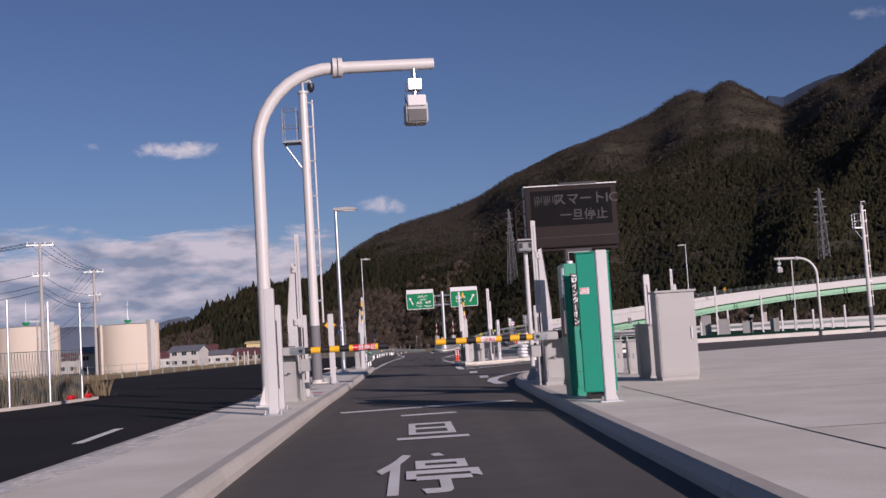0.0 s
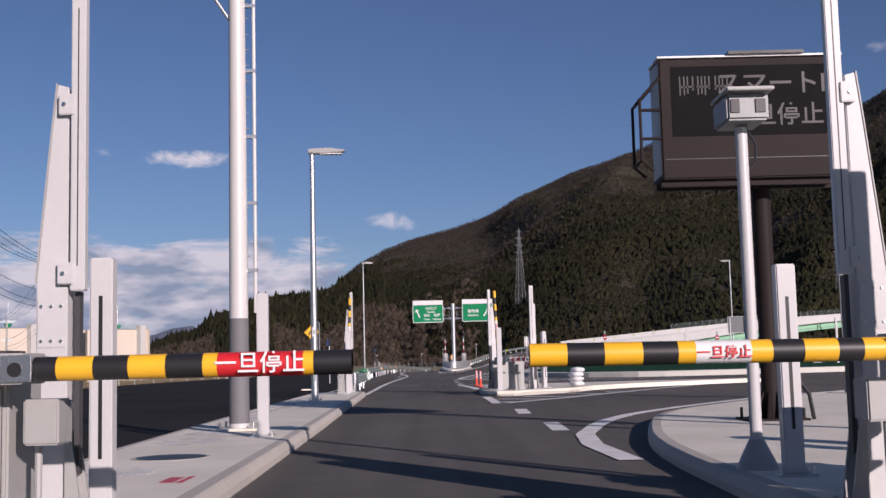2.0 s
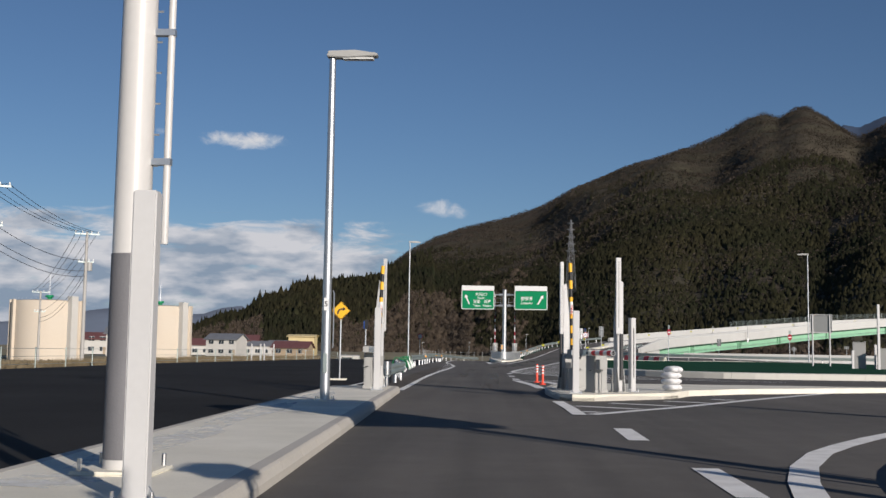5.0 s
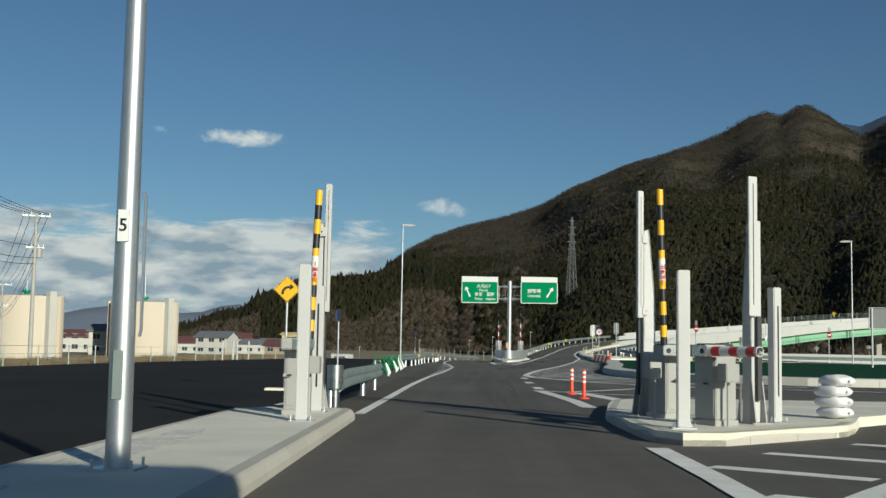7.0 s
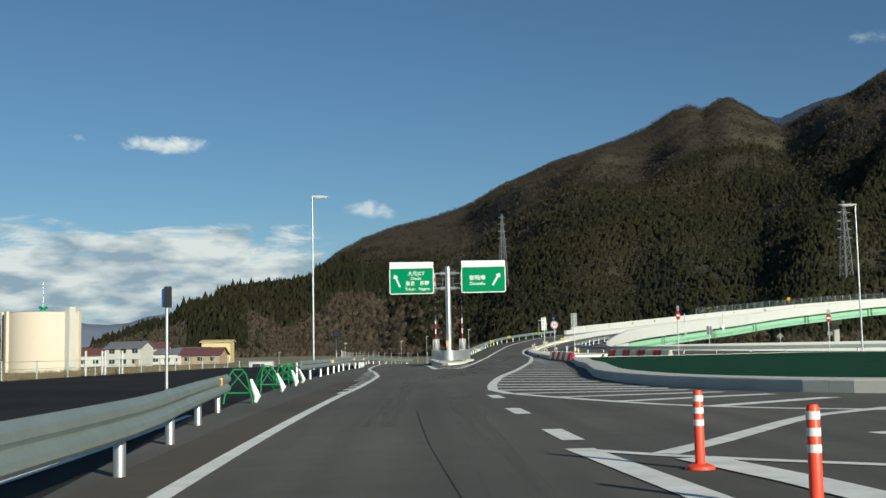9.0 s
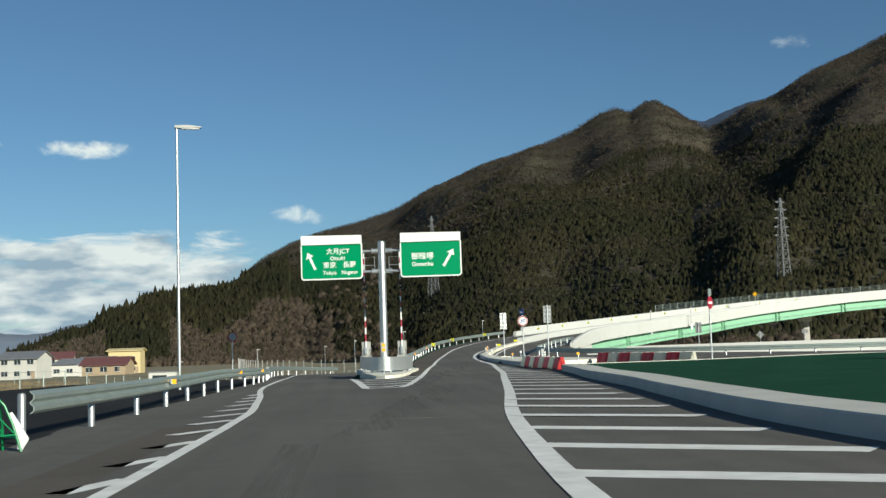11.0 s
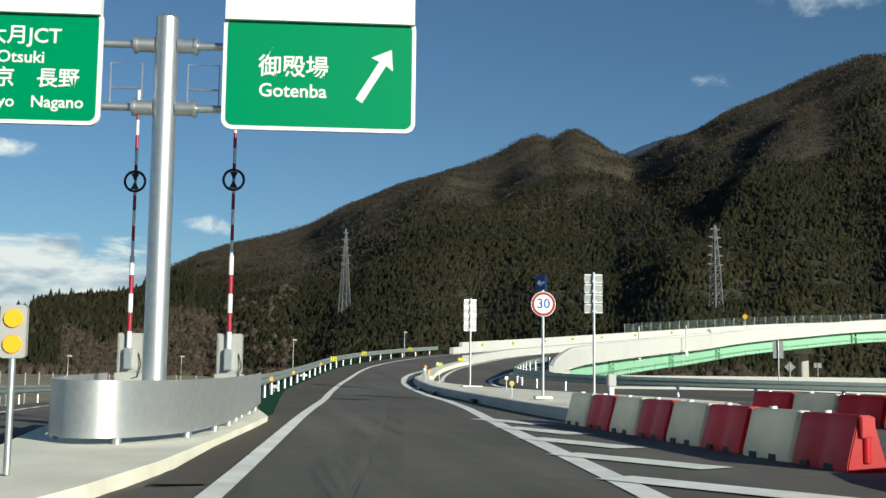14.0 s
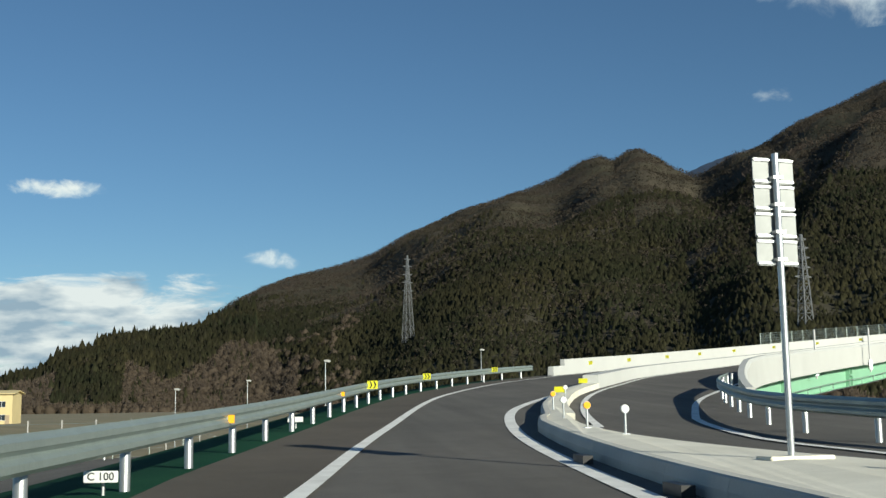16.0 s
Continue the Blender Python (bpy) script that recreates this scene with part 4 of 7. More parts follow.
# marks on the left island
part("red_mark", Build().box(-.15, -.03, 26.2, 26.62, .1515, .1525).box(.0, .05, 26.15, 26.68, .1515, .1525), RED, L1, "faded red paint mark")
b = Build()
for k in range(7):
    b.box(-.76 + .055 * k, -.735 + .055 * k, 26.72 + .03 * k, 26.98 + .03 * k, .1515, .1525)
part("chalk_mark", b, PAINT, L1, "white chalk scribble")

rnd = random.Random(3)
for x, y, rx, ry in ((-.98, 31.3, .42, .75), (-1.1, 33.0, .35, .5), (-.78, 12.0, .22, 3.5), (-.88, 17.5, .2, 3.0), (-1.25, 36.5, .3, 2.6), (-1.45, 42.0, .28, 3.2), (-1.5, 48.0, .28, 2.2), (-.75, 27.2, .3, .5)):
    poly = [(x + rx * math.cos(a) * q, y + ry * math.sin(a) * q) for a, q in ((2 * math.pi * k / 22, rnd.uniform(.75, 1.1)) for k in range(22))]
    part("slurry_stain", Build().add([(px, py, .1515) for px, py in poly], [tuple(range(22))]), SLURRY, L1, "dried cement slurry", smooth=False)

# iron covers and stains on the left island
cover = thing("manhole_cover", "round black iron manhole cover set in concrete", "manhole", pose(-0.66, 28.8, 0.149))
part("lid", Build().tube([(0, 0, 0), (0, 0, 0.006)], 0.36, 28), BLACK, cover, bevel=0.002)
part("frame", Build().tube([(0, 0, 0), (0, 0, 0.003)], 0.41, 28), KERB, cover)


# ---- guard rails and parapets ----
BEAM = [(0.0, 0.02), (-0.05, 0.06), (-0.05, 0.12), (0.0, 0.165), (0.0, 0.185), (-0.05, 0.23), (-0.05, 0.29), (0.0, 0.33), (0.006, 0.35), (0.02, 0.33), (-0.03, 0.29), (-0.03, 0.23), (0.02, 0.185), (0.02, 0.165),
        (-0.03, 0.12), (-0.03, 0.06), (0.02, 0.02)]


def resample(path, step):
    path = [Vector(p) for p in path]
    out, need = [path[0].copy()], step
    for p, q in zip(path, path[1:]):
        d = (q - p).length
        t = need
        while t <= d:
            out.append(p.lerp(q, t / d))
            t += step
        need = t - d
    return out


def guard_rail(name, path, label, road_side=1, spacing=2.0, h=0.76, material=GALV_DULL, post_r=0.06, length=4.0, skip=()):
    """A W-beam rail on round posts. road_side 1: its face looks to the right of the path."""
    o = Vector(path[0])
    th = thing(name, label, "guard rail", Matrix.Translation(o), kind="structure")
    loc = [Vector(p) - o for p in path]
    prof = [(-u * road_side, v + h - 0.35) for u, v in BEAM]
    rs = resample(loc, 0.5 if len(loc) < 200 else 1.0)
    per = max(2, int(length / (0.5 if len(loc) < 200 else 1.0)))
    for i in range(0, len(rs) - 1, per):
        seg = rs[i:i + per + 1]
        if len(seg) > 1:
            part("beam", Build().sweep(seg, prof), material, th)
    post = Build().tube([(0, 0, -0.4), (0, 0, h - 0.06), (0, 0, h - 0.03)], [post_r, post_r, post_r * 0.7], 12).mesh("post")
    post.materials.append(POST)
    bracket = Build().box(-0.05, 0.05, -0.05, 0.05, h - 0.27, h - 0.09).mesh("bracket")
    bracket.materials.append(material)
    for k, p in enumerate(resample(loc, spacing)):
        if k in skip:
            continue
        q = loc[min(range(len(loc)), key=lambda i: (loc[i] - p).length)]
        i = loc.index(q)
        d = (loc[min(i + 1, len(loc) - 1)] - loc[max(i - 1, 0)])
        d = Vector((d.x, d.y, 0)).normalized()
        s = Vector((d.y, -d.x, 0)) * (-0.13 * road_side)
        part("post", post, POST, th, at=Matrix.Translation(p + s))
    return th


POST = mat("zinc_post", (0.42, 0.43, 0.43), 0.4, metal=0.75, var=0.06, coarse=3, fine=30)
G1 = spline([(-0.74, 55.6, 0), (-0.92, 58.4, 0), (-1.0, 62.5, 0), (-1.10, 66.3, 0), (-1.42, 69.6, 0), (-1.72, 72.5, 0), (-2.07, 76.2, 0), (-2.2, 77.6, 0)], 0.5)
rail_1 = guard_rail("guard_rail", G1, "weathered galvanised guard rail with a rounded steel end", 1, 3.55, h=0.67, post_r=0.055, skip=(1,))
cap = Build()
cap.tube([(0, 0.0, 0.40), (0, 0, 0.77)], 0.13, 18)
part("end_terminal", cap, STEEL, rail_1, "bright steel end terminal", bevel=0.01, at=Matrix.Translation((-0.06, -0.02, 0)))
part("post", Build().tube([(0, 0, -0.2), (0, 0, 0.42)], 0.075, 16), STEEL, rail_1, at=Matrix.Translation((-0.06, 0.0, 0)))
G3 = spline([(-2.9, 97.0, 0), (-2.75, 104.8, 0), (-2.8, 113.2, .02), (-2.85, 122, .05), (-2.6, 131, 0), (-2.7, 138, -.05), (-2.85, 144.5, -.15)], 1.0)
guard_rail("guard_rail", G3, "galvanised guard rail along the unused carriageway", 1, 4.0)
G4 = spline([(-2.9, 145.2, -.05), (-3.5, 156, -.1), (-4.1, 166, -.15), (-4.25, 175, -.22), (-3.9, 184, -.3), (-2.2, 194.5, -.5), (0.6, 203, -.7)], 1.0)
guard_rail("guard_rail", G4, "galvanised guard rail beside the falling branch road", 1, 4.0)


def rail_off(p):
    return -float(np.interp(p.y, [148, 170, 190, 205, 222, 228], [1.75, 1.9, 2.0, 2.0, 1.5, 1.2]))


ramp_rail = beside([p for p in SPINE if 149.8 < p.y < 227 and p.x < 26], rail_off, -0.02)
guard_rail("guard_rail", ramp_rail, "new galvanised guard rail with reflectors on the outer edge of the ramp", 1, 3.2, h=0.80)
# green sprayed verge under it
b = Build().sweep(beside([p for p in SPINE if 138 < p.y < 226 and p.x < 26], -2.0, 0), [(1.30, 0.007), (0.0, 0.005), (-1.6, -0.05), (-2.6, -0.7), (-2.6, -1.2), (1.30, -1.2)])
structure("verge", b, MULCH, "verge sprayed with dark green mulch along the ramp", "verge")
# right-hand rail of the oncoming lane and two far white rails
G6 = spline([(25.4, 200.4, 1.7), (22.3, 193, 1.35), (19.8, 185, 1.0), (17.9, 178, .75), (17.3, 173, .6), (17.9, 168.5, .45), (20, 164.5, .35), (25, 160, .25), (34, 156, .15), (50, 152, .1), (70, 150, 0)], 1.0)
guard_rail("guard_rail", G6, "double galvanised guard rail on the inside of the oncoming lane", 1, 3.0, h=0.82)
G7 = spline([(21, 172, 0.2), (30, 170, 0.2), (45, 168, 0.2), (70, 168, 0.1), (100, 172, 0)], 2.0)
b = Build().sweep(G7, [(0, -1.5), (0.02, .55), (0.35, .55), (0.4, -1.5)])
structure("low_wall", b, PARAPET, "low white concrete wall of the lower road", "wall")
G8 = spline([(33, 207.5, .5), (46, 204, .5), (70, 200, .45), (110, 198, .4)], 2.0)
b = Build().sweep(G8, [(0, -2.5), (0.02, .8), (0.35, .8), (0.4, -2.5)])
structure("low_wall", b, PARAPET, "white concrete wall behind the guard rails", "wall")

# bridge: outer and inner parapets, deck and green girder
bridge = thing("bridge", "curved ramp bridge with white parapets and pale green steel girder", "bridge", Matrix.Identity(4), kind="structure")
out_path = beside([p for p in SPINE if p.y > 226.5 or p.x > 23], -0.75)
b = Build().sweep(out_path[1:], [(0, -.4), (0, 1.05), (-0.28, 1.05), (-0.35, -.4)])
part("outer_parapet", b, PARAPET, bridge, "white concrete parapet")
b = Build().sweep(out_path[:2], [(0.05, 0), (0.05, .62), (-0.35, .62), (-0.4, 0)])
part("parapet_end", b, PARAPET, bridge, "white concrete end block", bevel=0.04)
in_src = [p for p in SPINE if p.y > 197 or p.x > 23]
in_path = beside(in_src, inner_off)
b = Build()
for i, p in enumerate(in_path):           # the parapet rises out of the kerb at its near end
    d = in_path[min(i + 1, len(in_path) - 1)] - in_path[max(i - 1, 0)]
    d = Vector((d.x, d.y, 0)).normalized()
    h = 1.05 * min(1.0, 0.25 + 0.11 * i)
    for u, v in ((0, -.5), (0, h), (.28, h), (.40, h - .15), (.40, -.5)):
        b.v.append(tuple(p + Vector((d.y, -d.x, 0)) * u + Vector((0, 0, v))))
    if i:
        b.f += [tuple(5 * (i - 1) + k for k in (j, (j + 1) % 5)) + tuple(5 * i + k for k in ((j + 1) % 5, j)) for j in range(5)]
b.f += [(0, 1, 2, 3, 4)]
part("inner_parapet", b, PARAPET, bridge, "white concrete parapet")
deck = [p for p in SPINE if p.y > 206 or p.x > 23]
b = Build()
L_, R_ = beside(deck, -1.1, -0.45), beside(deck, lambda p: inner_off(p) + 0.3, -0.45)
n = len(deck)
b.add(L_ + R_, [(i, i + 1, n + i + 1, n + i) for i in range(n - 1)])
part("deck_underside", b, CONCRETE, bridge)
gir = beside([p for p in SPINE if (p.y > 212 or p.x > 23)], lambda p: inner_off(p) - 0.7, -0.5)
for i in range(0, len(gir) - 1, 5):
    seg = gir[i:i + 6]
    b = Build()
    depth = [1.5 + 0.25 * min(1, (i + k) / 25) for k in range(len(seg))]
    b.sweep(seg, [(0, 0), (0.35, 0), (0.35, -.06), (0.06, -.06), (0.06, -1.5), (0.35, -1.5), (0.35, -1.58), (-.3, -1.58), (-.3, -1.5), (0, -1.5)])
    part("girder", b, GIRDER, bridge, "pale green steel girder")
for i in range(8, len(gir) - 2, 9):
    p, d = gir[i], (gir[i + 1] - gir[i]).normalized()
    m = Matrix.Translation(p) @ pose(0, 0, 0, 0, 0, math.degrees(math.atan2(d.y, d.x)))
    part("stiffener", Build().box(-0.06, 0.06, -0.36, -0.05, -1.5, 0).box(-.9, -.78, -0.36, -0.05, -1.5, -.06).box(-.9, .06, -0.40, -0.34, -.75, -.62), GIRDER, bridge, at=m)
rail = beside(gir, .55, -1.0)
part("inspection_rail", Build().tube(rail, .03, 5), GALV_DULL, bridge)
part("inspection_rail", Build().tube(beside(gir, .55, -1.5), .04, 5), DARK_GREY, bridge)
for p in rail[::2]:
    part("rail_post", Build().tube([p, p - Vector((0, 0, .55))], .025, 5), GALV_DULL, bridge)
for i in (46, 66):
    if i < len(deck):
        p = (deck[i] + beside(deck, inner_off)[i]) / 2
        # column in darker concrete than its cap: shade below the deck, put in as colour
        part("pier", Build().box(p.x - .55, p.x + .55, p.y - .55, p.y + .55, -4, p.z - 3.3), CONC_POLE, bridge, bevel=0.1)
        part("pier_cap", Build().box(p.x - .9, p.x + .9, p.y - .9, p.y + .9, p.z - 3.3, p.z - 2.1), PARAPET, bridge, bevel=0.1)
# abutment wall below the first span
b = Build().sweep(beside([p for p in SPINE if 196 < p.y < 213 and p.x < 23], lambda p: inner_off(p) + 0.1), [(0, -4), (0, -.4), (-.6, -.4), (-.6, -4)])
part("abutment", b, PARAPET, bridge, "white retaining wall")
# mesh fence on the outer parapet
fence_path = beside([p for p in SPINE if p.x > 52], -0.9, 1.05)
for i in range(0, len(fence_path) - 1):
    p, q = fence_path[i], fence_path[i + 1]
    part("fence_post", Build().tube([p, p + Vector((0, 0, 1.15))], 0.035, 6), GALV_DULL, bridge)
    b = Build()
    for k in range(10):
        b.tube([p.lerp(q, k / 10) + Vector((0, 0, .1)), p.lerp(q, k / 10) + Vector((0, 0, 1.1))], 0.012, 4)
    for z in (.1, .35, .6, .85, 1.1):
        b.tube([p + Vector((0, 0, z)), q + Vector((0, 0, z))], 0.012, 4)
    part("fence_panel", b, GALV_DULL, bridge)


# ---- toll equipment ----
def striped(parent, name, x0, z0, x1, z1, y, r, bands, label=""):
    """A round bar from (x0, z0) to (x1, z1), made of coloured lengths: parts of one boom."""
    boom = part(name, Build().tube([(x0, y, z0), (x1, y, z1)], r * 0.9, 14), BLACK, parent, label)
    total = sum(w for w, m in bands)
    a = 0.0
    for w, m in bands:
        p = [(x0 + (x1 - x0) * t / total, y, z0 + (z1 - z0) * t / total) for t in (a, a + w)]
        part("band", Build().tube(p, r, 16), m, boom)
        a += w
    return boom


K, Y = BLACK, YELLOW
BOOM_A = [(.115, K), (.177, Y), (.17, K), (.18, Y), (.18, K), (.07, Y), (.415, RED), (.05, Y), (.185, K)]
BOOM_B = [(.10, K), (.14, Y), (.12, K), (.16, Y), (.15, K), (.10, Y), (.26, SIGN_WHITE), (.10, Y), (.18, K), (.18, Y), (.18, K), (.19, Y)]


def barrier_machine(at, flip, boom, words, raised, group, first=.15, paint=GREY_PAINT, wide=.35, deep=.48):
    """Grey cabinet with a hinged striped boom; flip -1: the boom points to -x."""
    f = flip
    th = thing("barrier_machine", ("raised" if raised else "lowered") + " toll barrier, grey cabinet with black and yellow boom", "barrier", at, group)
    def bx(x0, x1, *r):
        return Build().box(min(x0 * f, x1 * f), max(x0 * f, x1 * f), *r)
    part("plinth", bx(-.09 - wide, -.05, -.02, deep + .02, 0, .07), paint, th, bevel=0.006)
    body = part("body", bx(-.07 - wide, -.07, 0, deep, .07, .88), paint, th, bevel=0.012)
    part("handle", bx(-.28, -.19, -.06, 0, .50, .545), GREY_PAINT, body, bevel=0.008)
    part("latch", bx(-.22, -.16, -.075, -.055, .515, .535), BLACK, body)
    part("service_door", bx(-.04 - wide, -.10, -.008, .0, .12, .84), paint, body, bevel=0.004)
    part("head", bx(max(-.30, -.07 - wide), .12, -.32, .02, .86, 1.01), paint, th, bevel=0.012)
    part("motor_cover", bx(-.07 - wide, -.08, .02, .3, .88, 1.03), DARK_GREY, th, bevel=0.012)
    part("hinge", Build().tube([(.08 * f, -.335, .93), (.08 * f, -.30, .93)], 0.035, 16), BLACK, th)
    part("hinge_plate", bx(-.12, .16, -.328, -.31, .87, 1.0), STEEL, th, bevel=0.004)
    part("signal_box", bx(.02, .20, -.05, .16, .55, .78), GREY_PAINT, th, bevel=0.01)
    part("conduit", Build().tube([(.05 * f, .1, .0), (.05 * f, .1, .55)], 0.02, 8), GREY_PAINT, th)
    n = sum(w for w, m in boom)
    if raised:
        bo = striped(th, "boom", .10 * f, 1.0, .17 * f, 1.0 + n, -.24, .046, boom)
    else:
        bo = striped(th, "boom", first * f, .93, (first + n) * f, .93 + (0 if f > 0 else 0.01), -.24, .06, boom)
    if words:
        a = sum(w for w, m in boom[:6])
        w = boom[6][0]
        red = boom[6][1] is RED
        mid = first + a + w / 2
        if raised:
            m = pose(.145 * f, -.298, .93 + a + w / 2) @ pose(0, 0, 0, 0, 90 * f, 0) @ FACING
        else:
            m = pose(mid * f, -.303, .93) @ FACING
        letters("lettering", words, 0.07 if not red else 0.11, SIGN_WHITE if red else RED, bo, m)
    return th


def taper_column(at, flip, group, side_slot=False):
    """Tall tapered column with a slot, carrying a slim upright blade."""
    f = flip
    th = thing("antenna_column", "white tapered steel column carrying a tall slim blade", "column", at, group)
    def pl(pts, y0, y1):
        q = [(x * f, z) for x, z in pts]
        return Build().plate(q if f > 0 else q[::-1], y0, y1)
    part("foot", Build().box(min(-.30 * f, .14 * f), max(-.30 * f, .14 * f), -.16, .18, 0, .02), GREY_PAINT, th, bevel=0.004)
    for y0 in (-.10, .07):
        part("gusset", pl([(-.19, .02), (-.27, .02), (-.19, .55)], y0, y0 + .02), GREY_PAINT, th)
        part("gusset", pl([(0, .02), (.11, .02), (.03, .55), (0, .55)], y0, y0 + .02), GREY_PAINT, th)
    part("body", pl([(-.19, .02), (0, .02), (0, 2.66), (-.07, 2.68), (-.10, 2.40), (-.19, 1.46)], -.07, .09), WHITE, th, bevel=0.006)
    part("edge_strip", pl([(-.198, 1.46), (-.19, 1.45), (-.10, 2.40), (-.07, 2.68), (-.078, 2.69), (-.108, 2.40)], -.075, .095), GREY_PAINT, th)
    part("splice_plate", pl([(-.18, 1.06), (-.01, 1.06), (-.01, 1.36), (-.18, 1.36)], -.076, -.07), WHITE, th, bevel=0.002)
    if side_slot:                        # the blade stands square to the column
        part("blade", pl([(.022, 1.40), (.062, 1.40), (.062, 3.24), (.022, 3.24)], -.15, -.01), WHITE, th, bevel=0.006)
        part("blade_groove", pl([(.060, 1.55), (.065, 1.55), (.065, 3.15), (.060, 3.15)], -.086, -.074), BLACK, th)
    else:
        part("blade", pl([(.022, 1.40), (.112, 1.40), (.112, 3.24), (.022, 3.24)], -.10, -.03), WHITE, th, bevel=0.006)
        part("blade_groove", pl([(.064, 1.55), (.070, 1.55), (.070, 3.15), (.064, 3.15)], -.103, -.099), BLACK, th)
    part("rear_channel", pl([(.03, .3), (.06, .3), (.06, 1.4), (.03, 1.4)], -.02, .05), DARK_GREY, th)
    for z in (1.44, 2.48):
        cl = part("clamp", pl([(-.05, z), (.045, z), (.045, z + .13), (-.05, z + .13)], -.115, -.07), WHITE, th, bevel=0.005)
        part("bolt", Build().tube([(-.015 * f, -.125, z + .065), (-.015 * f, -.114, z + .065)], .013, 8), STEEL, cl)
    for z in (1.10, 1.31):
        for x in (-.155, -.095, -.035):
            part("bolt", Build().tube([(x * f, -.084, z), (x * f, -.075, z)], .010, 8), STEEL, th)
    return th


def lane_post(at, group, h=1.88, slot=False, w=0.075):
    th = thing("lane_post", "white square steel post bolted to the island" + (", with a dark slot" if slot else ""), "post", at, group)
    part("foot", Build().box(-.15, .15, -.13, .13, 0, .018), GALV, th, bevel=0.003)
    part("shaft", Build().box(-w, w, -.06, .06, .018, h), WHITE, th, bevel=0.01)
    for x in (-.12, .12):
        part("anchor_bolt", Build().tube([(x, -.09, .01), (x, -.09, .075)], .012, 8), STEEL, th)
        part("gusset", Build().plate([(x * 0.62, .018), (x, .018), (x * 0.62, .10)], -.01, .01), GALV, th)
    if slot:
        part("slot", Build().box(-.012, .012, -.064, -.058, .35, h - .25), BLACK, th)
    return th


G = "toll barriers"
barrier_machine(pose(0.03, 22.70, .148), 1, BOOM_A, "一旦停止", False, G)
barrier_machine(pose(4.60, 22.98, .148), -1, [(w * 1.085, m) for w, m in BOOM_B[:-5]] + [(.09, Y), (.18, K), (.195, Y), (.19, K), (.19, Y)], "一旦停止", False, G, .03)
taper_column(pose(-0.10, 23.85, .148), 1, "antenna columns")
taper_column(pose(4.745, 24.0, .148), -1, "antenna columns")
barrier_machine(pose(-0.83, 52.75, .148), 1, [(w * 1.05, m) for w, m in BOOM_B], "一旦停止", True, G, wide=.2)
barrier_machine(pose(3.98, 53.65, .148, 0, 0, 22), -1, [(w * 1.15, m) for w, m in BOOM_B], "一旦停止", True, G)
taper_column(pose(-0.80, 54.0, .148), 1, "antenna columns")
taper_column(pose(3.80, 54.35, .148, 0, 0, 22), -1, "antenna columns")
taper_column(pose(5.09, 52.85, .148, 0, 0, -64), 1, "antenna columns", True)
taper_column(pose(11.35, 42.7, 0), -1, "antenna columns")
for x, y, s, h in ((0.13, 18.55, False, 1.9), (0.03, 19.95, True, 1.7), (-0.20, 32.0, False, 1.88), (-0.05, 24.35, True, 1.65), (4.92, 16.75, False, 2.05), (4.80, 25.6, True, 1.6),
                   (-0.66, 51.55, False, 1.9), (-0.78, 53.55, True, 1.75), (3.93, 51.6, False, 1.9), (5.42, 53.2, True, 1.8)):
    lane_post(pose(x, y, .148, 0, 0, 35 if x > 5 else 0), "lane posts", h, s)
# machine for the neighbouring lane, with a short red and white boom
th = barrier_machine(pose(4.47, 52.15, .148, 0, 0, -62), 1, [(.15, SIGN_WHITE), (.15, RED), (.18, SIGN_WHITE), (.15, RED), (.15, SIGN_WHITE), (.15, RED), (.04, SIGN_WHITE)], "", False, G, .05, wide=.42, deep=.33)
th["label"] = "grey barrier cabinet set askew with a short red and white boom"

# arch pole with antenna
arch = thing("antenna_arch", "white steel arch pole over the lane with a hanging antenna", "arch pole", pose(-0.39, 21.6, .148, 0, 0, 9))
pts = [(0, 0, .02), (0, 0, 4.55)] + [(1.45 - 1.45 * math.cos(a), 0, 4.55 + 1.5 * math.sin(a)) for a in (math.pi / 2 * k / 10 for k in range(1, 11))] + [(3.30, 0, 6.10)]
part("pole", Build().tube(pts, [.115] * 2 + [.112] * 10 + [.105], 20), POLE_PAINT, arch)
part("base_plate", Build().box(-.25, .25, -.25, .25, 0, .025), GALV, arch, bevel=0.004)
for k in range(4):
    m = pose(0, 0, 0, 0, 0, 45 + 90 * k)
    part("gusset", Build().plate([(.11, .025), (.26, .025), (.11, .36)], -.012, .012), POLE_PAINT, arch, at=m)
part("flange", Build().tube([(1.42, 0, 6.05), (1.50, 0, 6.05)], .185, 20), POLE_PAINT, arch)
part("flange", Build().tube([(1.52, 0, 6.055), (1.60, 0, 6.055)], .185, 20), POLE_PAINT, arch)
ant = part("antenna", Build().box(-.2, .2, -.2, .2, 5.12, 5.50), GREY_PAINT, arch, "grey antenna box", bevel=0.02, at=pose(2.92, 0, -.15))
part("shroud", Build().box(-.17, .17, -.24, -.2, 5.42, 5.62), WHITE, ant, bevel=0.01)
part("panel", Build().box(-.17, .17, -.22, -.2, 5.14, 5.36), BLACK, ant)
part("bracket", Build().tube([(0, 0, 5.5), (0, 0, 6.15)], .055, 12).box(-.12, .12, -.12, .12, 5.75, 5.95), STEEL, ant)
part("cable", Build().tube([(-.14, -.1, 5.9), (-.2, -.12, 5.6), (-.16, -.14, 5.3), (0, -.14, 5.05), (.15, -.14, 5.15)], .012, 6), BLACK, ant)


